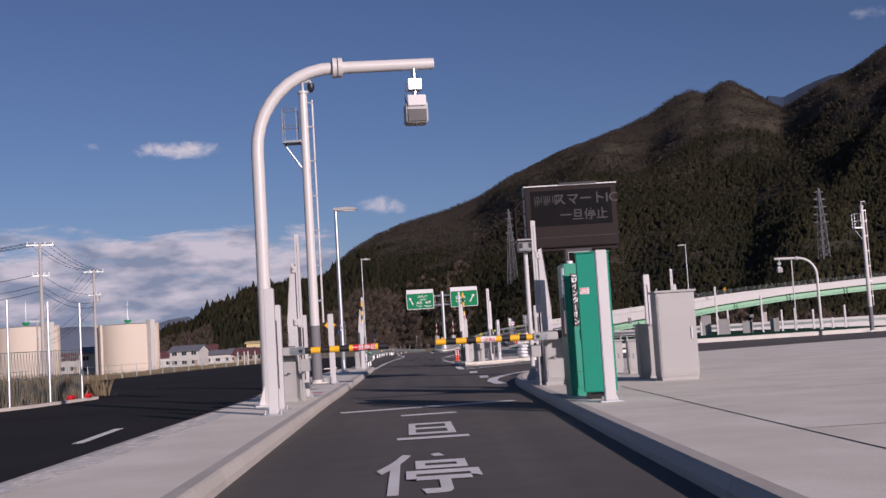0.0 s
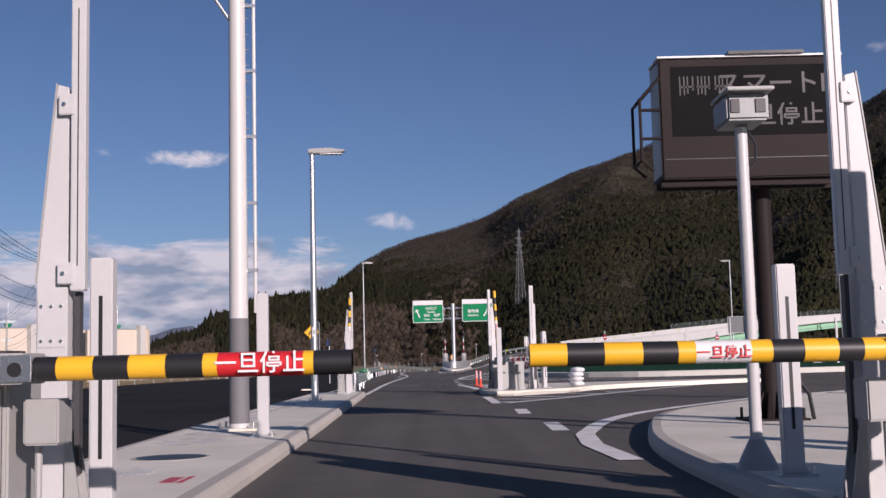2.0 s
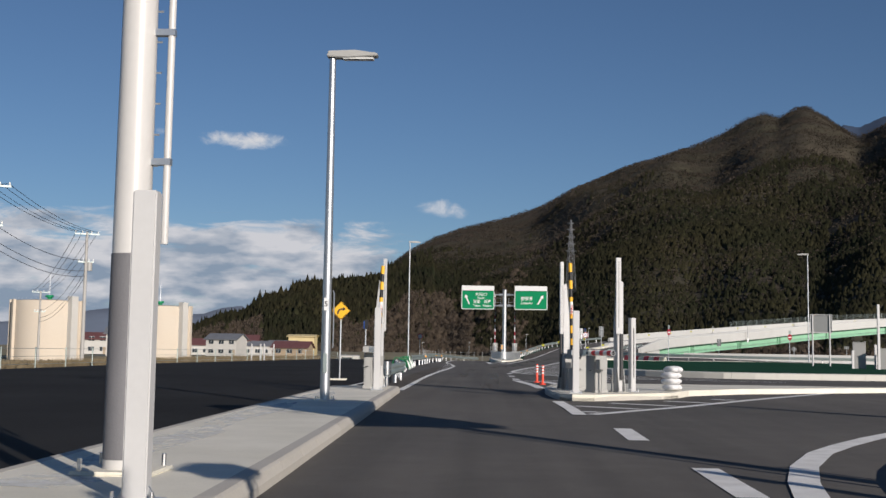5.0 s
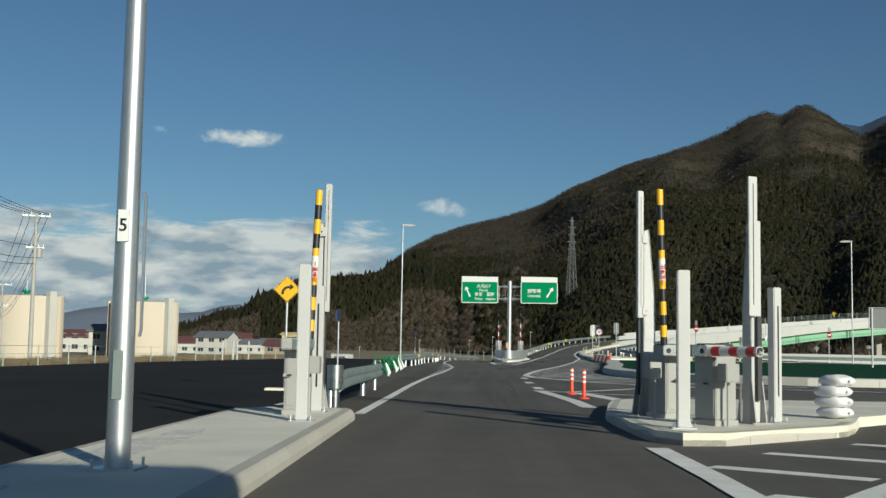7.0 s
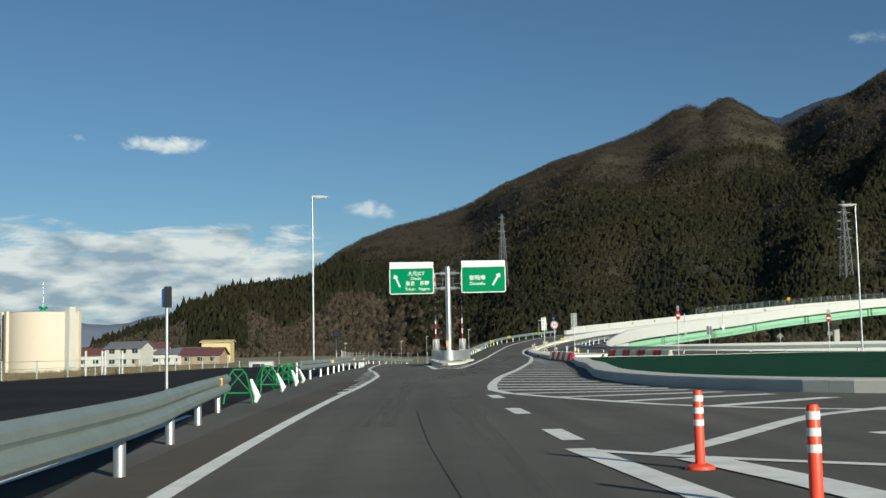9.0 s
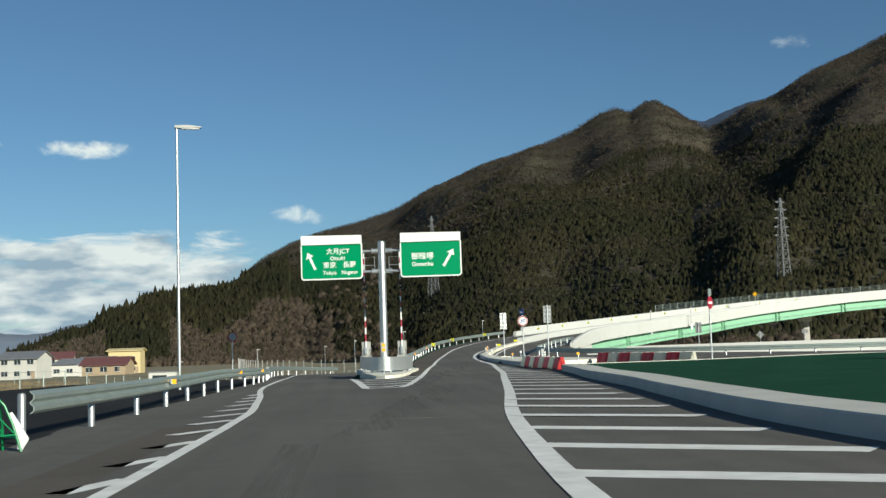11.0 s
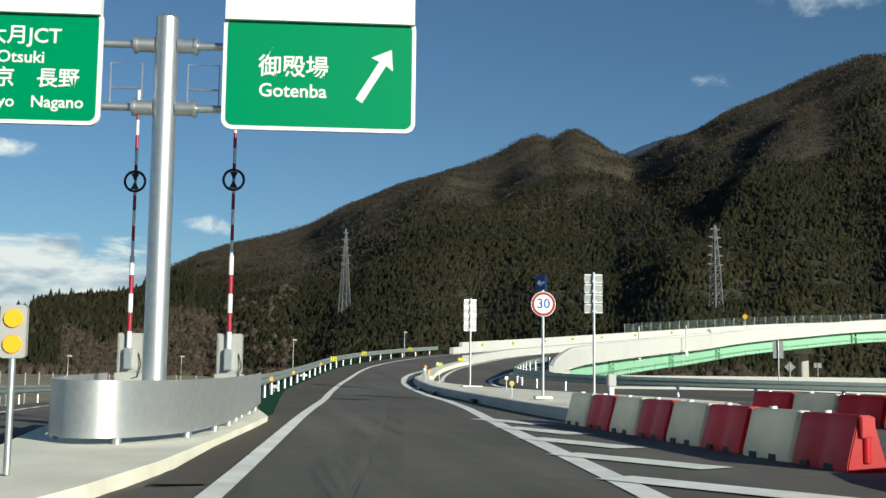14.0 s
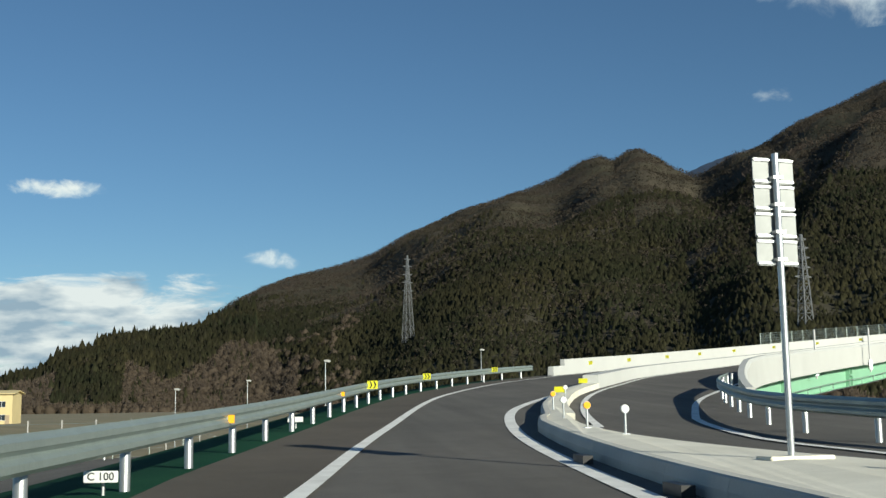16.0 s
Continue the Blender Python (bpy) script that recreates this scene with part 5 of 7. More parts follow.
def camera_pole(at, wrap=True):
    th = thing("camera_pole", "tall cream steel pole with grey sheet wrap and service platform", "pole", at)
    part("base_plate", Build().box(-.3, .3, -.3, .3, 0, .03), CONCRETE, th, bevel=0.01)
    part("shaft", Build().tube([(0, 0, .03), (0, 0, 8.3)], [.145, .115], 20), POLE_PAINT, th)
    if wrap:
        part("wrap", Build().tube([(0, 0, .1), (0, 0, 1.62)], [.1485, .143], 20), WRAP, th, "dark grey sheet round the foot")
    part("cap", Build().tube([(0, 0, 8.3), (0, 0, 8.36)], .15, 20), POLE_PAINT, th)
    part("camera_mount", Build().tube([(0, 0, 8.36), (0, 0, 8.62), (.22, 0, 8.66), (.24, 0, 8.55)], .045, 10), WHITE, th)
    part("camera_dome", Build().tube([(.24, 0, 8.58), (.24, 0, 8.47), (.24, 0, 8.38), (.24, 0, 8.32)], [.09, .11, .08, .02], 14), BLACK, th)
    deck = part("platform", Build().box(-.62, -.1, -.25, .25, 6.86, 6.92), GALV, th, bevel=0.005)
    for k in range(7):
        part("grating_bar", Build().box(-.60 + .08 * k, -.585 + .08 * k, -.24, .24, 6.92, 6.94), GALV, deck)
    part("brace", Build().tube([(-.6, 0, 6.86), (-.1, 0, 6.1)], .025, 8), GALV, deck)
    for x, y in ((-.6, -.24), (-.6, .24), (-.2, -.24), (-.2, .24)):
        part("rail_post", Build().tube([(x, y, 6.9), (x, y, 7.85)], .016, 6), GALV, deck)
    for z in (7.35, 7.85):
        part("rail_bar", Build().tube([(-.2, -.24, z), (-.6, -.24, z), (-.6, .24, z), (-.2, .24, z)], .016, 6), GALV, deck)
    part("cable_pipe", Build().tube([(.25, 0, 1.7), (.25, 0, 8.1)], .028, 10), POLE_PAINT, th)
    for z in (2.3, 3.3, 4.3, 5.3, 6.3, 7.3, 8.0):
        part("pipe_clip", Build().box(.1, .28, -.03, .03, z, z + .05), GALV, th)
    for k in range(24):
        part("step_bolt", Build().tube([(.12, .03, 2.3 + .24 * k), (.17, .03, 2.3 + .24 * k)], .008, 5), GALV, th)
    for x, y in ((.24, .24), (-.24, .24), (.24, -.24), (-.24, -.24)):
        part("anchor_bolt", Build().tube([(x, y, 0), (x, y, .12)], .018, 8), STEEL, th)
    return th


pole_a = camera_pole(pose(-0.80, 33.6, .148))
copy_thing(pole_a, pose(31.4, 76.5, 0.1))


def street_lamp(x, y, z, h, turn, reach=0.85, group="street lamps", r=0.07):
    th = thing("street_lamp", "slim galvanised street lamp with a flat luminaire", "street lamp", pose(x, y, z, 0, 0, turn), group)
    part("base_plate", Build().box(-.17, .17, -.17, .17, 0, .02), GALV, th, bevel=0.004)
    part("pole", Build().tube([(0, 0, .02), (0, 0, h)], [r, r * 0.66], 14), GALV, th)
    part("hatch", Build().box(-.035, .035, -r - .008, -r + .02, .5, .85), GALV_DULL, th, bevel=0.004)
    part("luminaire", Build().plate([(-.10, h), (reach * 0.35, h - .02), (reach, h + .02), (reach, h + .07), (reach * 0.5, h + .13), (-.08, h + .11)], -.12, .12), GREY_PAINT, th, bevel=0.015)
    part("lens", Build().box(.2, reach - .08, -.09, .09, h - .035, h - .012), SIGN_WHITE, th)
    for k in range(4):
        a = math.pi / 4 + k * math.pi / 2
        part("anchor_bolt", Build().tube([(.2 * math.cos(a), .2 * math.sin(a), 0), (.2 * math.cos(a), .2 * math.sin(a), .08)], .012, 6), STEEL, th)
    return th


lamp = street_lamp(-1.06, 45.9, .148, 6.35, 0, r=0.092)
part("conduit", Build().tube([(.12, 0, .95), (.13, 0, 1.0), (.13, 0, 1.95), (.11, 0, 2.0)], .012, 6), GALV, lamp)
part("sticker", Build().box(-.04, .04, -.098, -.075, 1.63, 1.86), SIGN_WHITE, lamp, "white number sticker")
letters("digit", "5", 0.13, BLACK, lamp, pose(0, -.099, 1.745) @ FACING)
street_lamp(-5.25, 127.5, -.1, 10.9, 10, 1.0)
street_lamp(33.2, 137.8, .5, 10.5, 175, 1.0)
for x, y, z, h in ((8.5, 222, 1.2, 2.8), (21.5, 248, 1.5, 4.3), (-1.5, 232, -2, 4.6), (-9, 215, -2.5, 4.8), (2.5, 244, -1, 4.4), (-20, 230, -3, 4.2)):
    street_lamp(x, y, z, h, 0, 0.32, r=0.035)

# overhead message board
vms = thing("message_board", "brown roadside message board with unlit dark display", "message board", pose(6.76, 32.9, .148))
part("base_plate", Build().box(-.42, .42, -.38, .38, 0, .03), BROWN, vms, bevel=0.005)
part("mast", Build().tube([(0, 0, .03), (0, 0, 3.55)], .13, 20), BROWN, vms)
for k in range(8):
    part("gusset", Build().plate([(.12, .03), (.34, .03), (.12, .42)], -.012, .012), BROWN, vms, at=pose(0, 0, 0, 0, 0, 45 * k + 20))
for x, y in ((-.35, -.3), (.35, -.3), (-.35, .3), (.35, .3)):
    part("anchor_bolt", Build().tube([(x, y, .02), (x, y, .17)], .022, 8), BLACK, vms)
cab = part("cabinet", Build().box(-1.50, 1.02, -.60, .05, 3.33, 5.02), BROWN, vms, bevel=0.02)
part("display", Build().box(-1.34, .88, -.606, -.595, 3.92, 4.90), DARK_PANEL, cab)
part("trim", Build().box(-1.52, 1.04, -.63, .07, 5.02, 5.045), SIGN_WHITE, cab, "pale top trim")
part("hood", Build().box(-.55, .5, -.68, -.3, 5.045, 5.09), BLACK, cab, bevel=0.005)
letters("display_text", "スマートIC", 0.36, LED_OFF, cab, pose(.17, -.609, 4.62) @ FACING, depth=0.002)
letters("display_text", "一旦停止", 0.33, LED_OFF, cab, pose(.1, -.609, 4.18) @ FACING, depth=0.002)
b = Build()
rnd = random.Random(4)
for k in range(3):
    for j in range(4):
        x = -1.22 + .24 * k + rnd.uniform(-.01, .01)
        b.box(x + .055 * j, x + .055 * j + .02, -.609, -.605, 4.48 + rnd.uniform(0, .1), 4.76)
    b.box(x, x + .19, -.609, -.605, 4.60, 4.625)
part("unlit_bars", b, LED_OFF, cab)
part("seam", Build().box(-1.45, .97, -.604, -.598, 3.60, 3.612), BLACK, cab)
b = Build()
for pts in ([(-1.62, -.6, 3.45), (-1.78, -.6, 3.6), (-1.78, -.6, 4.45), (-1.5, -.6, 4.75)], [(-1.5, -.6, 3.9), (-1.78, -.6, 3.9)], [(-1.5, -.6, 4.3), (-1.78, -.6, 4.3)],
            [(-1.62, .0, 3.45), (-1.78, .0, 3.6), (-1.78, .0, 4.45), (-1.5, .0, 4.75)], [(-1.78, -.6, 3.6), (-1.78, 0, 3.6)], [(-1.78, -.6, 4.45), (-1.78, 0, 4.45)]):
    b.tube(pts, .022, 8)
part("side_rail", b, BROWN, vms)
part("bracket", Build().box(-1.5, 1.0, -.5, -.42, 3.24, 3.33).box(-1.5, 1.0, -.12, -.04, 3.24, 3.33), BROWN, vms)
part("conduit", Build().tube([(-.26, -.1, 3.4), (-.26, -.1, .6), (-.3, -.1, .05)], .035, 8), BROWN, vms)
part("conduit", Build().tube([(.2, .05, 1.2), (.25, -.05, .7), (.5, -.1, .35), (.55, -.1, 0)], .03, 8), BLACK, vms)
part("side_wall", Build().box(-1.506, -1.494, -.56, .02, 3.4, 4.98), GREY_PAINT, cab, "pale side wall")

# roadside camera on its post
cp = thing("roadside_camera", "grey roadside camera housing on a slim white post", "camera", pose(4.68, 26.15, .148))
part("foot", Build().tube([(0, 0, 0), (0, 0, .04), (0, 0, .24)], [.17, .16, .06], 12), GREY_PAINT, cp)
part("post", Build().tube([(0, 0, .04), (0, 0, 2.78)], .05, 14), WHITE, cp)
# darker plate than the visor, standing in for shade on the housing
hd = part("housing", Build().box(-.17, .17, -.25, .22, 2.80, 3.02), SIGN_BACK, cp, bevel=0.02)
part("visor", Build().box(-.19, .19, -.36, .22, 3.02, 3.05), GREY_PAINT, hd, bevel=0.006)
part("lens", Build().box(-.14, -.07, -.262, -.245, 2.86, 2.97), BLACK, hd)
part("lens", Build().box(.06, .14, -.262, -.245, 2.86, 2.97), BLACK, hd)
part("cable", Build().tube([(.05, .05, 2.8), (.13, .05, 2.65), (.12, .05, 2.5), (.04, .03, 2.45)], .012, 6), BLACK, cp)

# green pay and intercom machines
ic = thing("intercom_machine", "green steel intercom machine with black lettered strip", "intercom", pose(4.63, 18.62, .148, 0, 0, 4))
part("plinth", Build().box(.0, .27, .02, .5, 0, .12), TEAL, ic, bevel=0.005)
bd = part("body", Build().box(-.01, .28, 0, .52, .12, 2.01), TEAL, ic, bevel=0.012)
part("strip", Build().box(.085, .205, -.008, .0, 1.05, 1.85), BLACK, bd, bevel=0.002)
part("pictogram", Build().box(.10, .19, -.012, -.006, 1.72, 1.83), SIGN_WHITE, bd, "white pictogram plate")
part("pictogram_mark", Build().box(.115, .14, -.014, -.01, 1.78, 1.81).box(.15, .175, -.014, -.01, 1.78, 1.81).box(.13, .16, -.014, -.01, 1.74, 1.775), BLACK, bd)
for k, ch in enumerate("インターホン"):
    m = pose(.145, -.010, 1.655 - .107 * k) @ FACING
    if ch == "ー":
        m = m @ pose(0, 0, 0, 0, 0, 90)
    letters("letter", ch, 0.105, SIGN_WHITE, bd, m, depth=0.001)
part("side_bracket", Build().box(-.03, -.01, -.02, .12, 1.55, 1.95), STEEL, bd, bevel=0.004)
part("side_bracket", Build().box(-.03, -.01, -.02, .12, .95, 1.3), STEEL, bd, bevel=0.004)
part("keypad", Build().box(-.02, -.01, .12, .4, .9, 1.5), BLACK, bd)
part("roof_lamp", Build().tube([(.13, .2, 2.01), (.13, .2, 2.06)], .05, 12), SIGN_WHITE, ic)
part("door_seam", Build().box(.0, .255, -.002, .0, .36, .366).box(.249, .255, -.002, 0, .366, 1.94), BLACK, bd)

pm = thing("toll_machine", "tall green steel toll machine on black feet", "toll machine", pose(4.67, 17.5, .148, 0, 0, -7))
part("foot", Build().box(.03, .1, .05, .4, 0, .10), BLACK, pm)
part("foot", Build().box(.37, .44, .05, .4, 0, .10), BLACK, pm)
part("skirt", Build().box(.08, .34, .1, .36, 0.0, .1), BLACK, pm)
bd = part("body", Build().box(0, .47, 0, .46, .10, 2.07), TEAL, pm, bevel=0.014)
part("label_plate", Build().box(.035, .165, -.006, 0, 1.49, 1.58), SIGN_WHITE, bd, "pale sticker with red letters")
letters("lettering", "ETC", 0.065, RED, bd, pose(.10, -.007, 1.548) @ FACING, depth=0.001)
part("bars", Build().box(.055, .145, -.008, -.005, 1.502, 1.511), RED, bd)
for z in (1.55, 1.15, .85):
    part("slot_unit", Build().box(-.012, 0, .1, .3, z, z + .14), BLACK, bd, bevel=0.003)
part("lid", Build().box(-.012, .482, -.012, .47, 2.07, 2.09), TEAL, pm, bevel=0.004)

dp = thing("lane_display", "dark grey lane display with a blank black screen on a pedestal", "display", pose(5.37, 22.50, .148, 0, 0, -2))
part("base_plate", Build().box(-.2, .2, -.12, .26, 0, .02), GALV, dp, bevel=0.004)
part("pedestal", Build().tube([(0, .07, .02), (0, .07, .82)], .075, 16), GREY_PAINT, dp)
for k in range(4):
    part("gusset", Build().plate([(.06, .02), (.19, .02), (.07, .40)], -.01, .01), GREY_PAINT, dp, at=pose(0, .07, 0, 0, 0, 45 + 90 * k))
part("head_plate", Build().box(-.24, .24, -.06, .2, .70, .73), DARK_GREY, dp, bevel=0.004)
for x in (-.20, .16):
    part("yoke_arm", Build().box(x, x + .04, -.02, .16, .73, .90), GALV, dp, bevel=0.004)
part("cable", Build().tube([(.1, .1, .9), (.16, .0, .6), (.1, -.02, .4), (.04, .0, .05)], .014, 6), BLACK, dp)
bd = part("body", Build().box(-.25, .25, -.06, .20, .89, 2.52), DARK_GREY, dp, bevel=0.012)
part("screen", Build().box(-.19, .19, -.066, -.058, 1.31, 2.45), DARK_PANEL, bd)
part("bezel", Build().box(-.20, .20, -.072, -.06, 1.295, 1.31).box(-.20, .20, -.072, -.06, 2.45, 2.465).box(-.20, -.19, -.072, -.06, 1.31, 2.45).box(.19, .20, -.072, -.06, 1.31, 2.45), GREY_PAINT, bd)


def cabinet(x, y, w, d, h, label, turn=0, feet=True):
    th = thing("equipment_cabinet", label, "cabinet", pose(x, y, .148, 0, 0, turn), "equipment cabinets")
    part("plinth", Build().box(-w / 2 + .02, w / 2 - .02, .02, d - .02, 0, .06), GREY_PAINT, th)
    bd = part("body", Build().box(-w / 2, w / 2, 0, d, .06, h - .04), GREY_PAINT, th, bevel=0.012)
    part("roof", Build().box(-w / 2 - .03, w / 2 + .03, -.04, d + .03, h - .04, h), GREY_PAINT, th, bevel=0.01)
    part("door", Build().box(-w / 2 + .03, w / 2 - .03, -.010, 0, .11, h - .09), GREY_PAINT, bd, bevel=0.004)
    part("handle", Build().box(w / 2 - .11, w / 2 - .08, -.03, -.008, h * .45, h * .58), STEEL, bd, bevel=0.004)
    for s in (-1, 1):
        part("lifting_eye", Build().tube([(s * w * .42, d * .3, h - .01), (s * w * .42, d * .3, h + .05)], .018, 8), STEEL, th)
    return th


cabinet(6.98, 21.9, 0.70, 0.55, 1.62, "large pale grey steel equipment cabinet on the apron")
cabinet(6.75, 23.4, 0.42, 0.4, 1.05, "pale grey steel equipment cabinet behind a larger one")
cabinet(6.90, 26.3, 0.22, 0.25, .75, "small pale grey steel cabinet")
cabinet(6.75, 27.6, 0.28, 0.25, .75, "small pale grey steel cabinet")
cabinet(5.62, 24.0, 0.46, 0.4, .94, "pale grey steel cabinet beside the barrier")
cabinet(5.74, 23.3, 0.52, 0.4, .76, "low pale grey steel cabinet behind the lane display")
lane_post(pose(7.9, 29.5, .148), "lane posts", 2.3, True)

# sandbags
sb = random.Random(9)
for k in range(4):
    bag = thing("sandbag", "white woven sandbag stacked on the island", "sandbag", pose(6.60 + sb.uniform(-.03, .03), 54.5, .148 + .15 * k, 0, 0, -58 + sb.uniform(-7, 7)), "sandbags")
    vs, fs, nu, nv = [], [], 18, 9
    for i in range(nu):
        a = 2 * math.pi * i / nu
        for j in range(nv):
            e = -math.pi / 2 + math.pi * j / (nv - 1)
            c, s = math.copysign(abs(math.cos(a)) ** .6, math.cos(a)), math.copysign(abs(math.sin(a)) ** .6, math.sin(a))
            q = math.cos(e) ** .5 if math.cos(e) > 0 else 0
            w = 1 + .08 * noise.noise((3 * c + k * 5, 3 * s, e))
            vs.append((.26 * c * q * w, .19 * s * q * w, .09 + .095 * math.sin(e) * w * (1 - .25 * abs(c) ** 3)))
    fs = [(i * nv + j, ((i + 1) % nu) * nv + j, ((i + 1) % nu) * nv + j + 1, i * nv + j + 1) for i in range(nu) for j in range(nv - 1)]
    part("sack", Build().add(vs, fs), BAG, bag)
    part("tie", Build().box(.22, .30, -.03, .03, .08, .11), BAG, bag, bevel=0.01)

# flexible posts
def flex_post(x, y):
    th = thing("flexible_post", "orange flexible lane post with white reflective bands", "delineator", pose(x, y, road_z(y)), "flexible posts")
    part("base", Build().tube([(0, 0, .004), (0, 0, .03), (0, 0, .05)], [.125, .115, .06], 18), ORANGE, th)
    part("tube", Build().tube([(0, 0, .05), (0, 0, .63), (0, 0, .65)], [.043, .04, .03], 16), ORANGE, th)
    for z in (.36, .46, .56):
        part("band", Build().tube([(0, 0, z), (0, 0, z + .05)], .0435, 16), SIGN_WHITE, th)


flex_post(3.655, 65.85)
flex_post(3.735, 63.3)


# ---- signs ----
def rounded(w, h, r, n=5):
    """Outline of a rounded plate centred on 0, in x and z."""
    out = []
    for cx, cz, a0 in ((w / 2 - r, -h / 2 + r, -90), (w / 2 - r, h / 2 - r, 0), (-w / 2 + r, h / 2 - r, 90), (-w / 2 + r, -h / 2 + r, 180)):
        out += [(cx + r * math.cos(radians(a0 + 90 * k / n)), cz + r * math.sin(radians(a0 + 90 * k / n))) for k in range(n + 1)]
    return out


def disc(r, n=28):
    return [(r * math.cos(2 * math.pi * k / n), r * math.sin(2 * math.pi * k / n)) for k in range(n)]


def arrow(length, w, head, turn):
    """Outline of a slim arrow pointing up, turned clockwise."""
    pts = [(-w, -length / 2), (w, -length / 2), (w, length / 2 - head), (head * .75, length / 2 - head * 1.05), (0, length / 2), (-head * .75, length / 2 - head * 1.05), (-w, length / 2 - head)]
    c, s = math.cos(radians(turn)), math.sin(radians(turn))
    return [(x * c + z * s, -x * s + z * c) for x, z in pts]


def shift(poly, dx, dz):
    return [(x + dx, z + dz) for x, z in poly]


sg = thing("direction_sign", "two green direction signs on one galvanised pole at the fork", "road sign", pose(3.60, 143.4, .15, 0, 0, -5))
part("pole", Build().tube([(0, 0, 0), (0, 0, 7.3)], .205, 24), GALV, sg)
part("cap", Build().tube([(0, 0, 7.3), (0, 0, 7.36)], [.21, .12], 24), GALV, sg)
for cx, w in ((-2.76, 3.42), (2.74, 3.40)):
    pl = part("panel", Build().plate(shift(rounded(w, 2.06, .18), cx, 6.28), -.34, -.26), SIGN_WHITE, sg, "green panel with white border")
    part("face", Build().plate(shift(rounded(w - .14, 1.92, .13), cx, 6.28), -.346, -.338), SIGN_GREEN, pl)
    part("snow_hood", Build().plate([(cx - w / 2 + .03, 7.2), (cx + w / 2 - .03, 7.2), (cx + w / 2 - .03, 7.68), (cx - w / 2 + .03, 7.72)], -.44, -.24), SIGN_WHITE, pl, "white snow hood")
    for dx in (-1.1, 0, 1.1):
        part("stiffener", Build().box(cx + dx - .04, cx + dx + .04, -.26, -.18, 5.35, 7.2), GALV, pl)
    if cx < 0:
        part("arrow", Build().plate(shift(arrow(1.05, .065, .30, -24), cx - 1.12, 6.30), -.35, -.345), SIGN_WHITE, pl)
        for words, size, dx, z in (("大月JCT", .365, .36, 6.80), ("Otsuki", .30, .33, 6.42), ("東京", .37, -.12, 6.04), ("長野", .37, .98, 6.04), ("Tokyo", .29, -.12, 5.63), ("Nagano", .29, .98, 5.63)):
            letters("lettering", words, size, SIGN_WHITE, pl, pose(cx + dx, -.35, z) @ FACING)
    else:
        part("arrow", Build().plate(shift(arrow(1.10, .07, .30, 31), cx + .98, 6.28), -.35, -.345), SIGN_WHITE, pl)
        for words, size, dx, z in (("御殿場", .415, -.46, 6.37), ("Gotenba", .34, -.47, 5.95)):
            letters("lettering", words, size, SIGN_WHITE, pl, pose(cx + dx, -.35, z) @ FACING)
for z in (5.66, 6.80):
    for s in (-1, 1):
        part("arm", Build().tube([(s * .2, -.02, z), (s * 4.2, -.10, z)], .07, 12), GALV, sg)
        part("collar", Build().tube([(s * .2, -.02, z), (s * .52, -.03, z)], .13, 14), GALV, sg)
        part("flange", Build().tube([(s * .50, -.03, z), (s * .56, -.03, z)], .16, 14), GALV, sg)
for s in (-1, 1):
    part("rung_frame", Build().tube([(s * .40, -.05, 5.7), (s * .40, -.05, 6.45), (s * .95, -.05, 6.45), (s * .95, -.05, 5.7)], .018, 6).tube([(s * .40, -.05, 6.0), (s * .95, -.05, 6.0)], .018, 6), GALV, sg)

# steel crash plate round the foot
CP = spline([(2.30, 147.5, .33), (2.40, 144, .31), (2.54, 140.5, .28), (2.66, 139.0, .27), (2.84, 138.0, .26), (3.15, 137.35, .25), (3.6, 137.25, .25), (4.05, 137.8, .25), (4.5, 138.8, .26), (4.86, 140.8, .28), (5.06, 143.2, .30), (5.28, 146.2, .33), (5.45, 149.2, .37)], .2)
cp = thing("crash_plate", "curved bright galvanised steel crash plate round the sign foot", "crash barrier", Matrix.Translation(CP[0]))
o = CP[0]
loc = [p - o for p in CP]
part("plate", Build().sweep(loc, [(-.012, .11), (-.012, .80), (.012, .80), (.012, .11)]), ZINC_PLATE, cp)
for p in resample(loc, 1.55):
    q = p + Vector((3.9 - (p + o).x, 145 - (p + o).y, 0)).normalized() * .1
    part("post", Build().tube([q + Vector((0, 0, -.35)), q + Vector((0, 0, .6))], .06, 12), GALV, cp)
for i in (20, 40, 60, 80):
    if i < len(loc):
        for z in (.12, .3, .48, .64):
            part("bolt", Build().tube([loc[i] + Vector((-.02, 0, z)), loc[i] + Vector((.02, 0, z))], .018, 6), STEEL, cp)

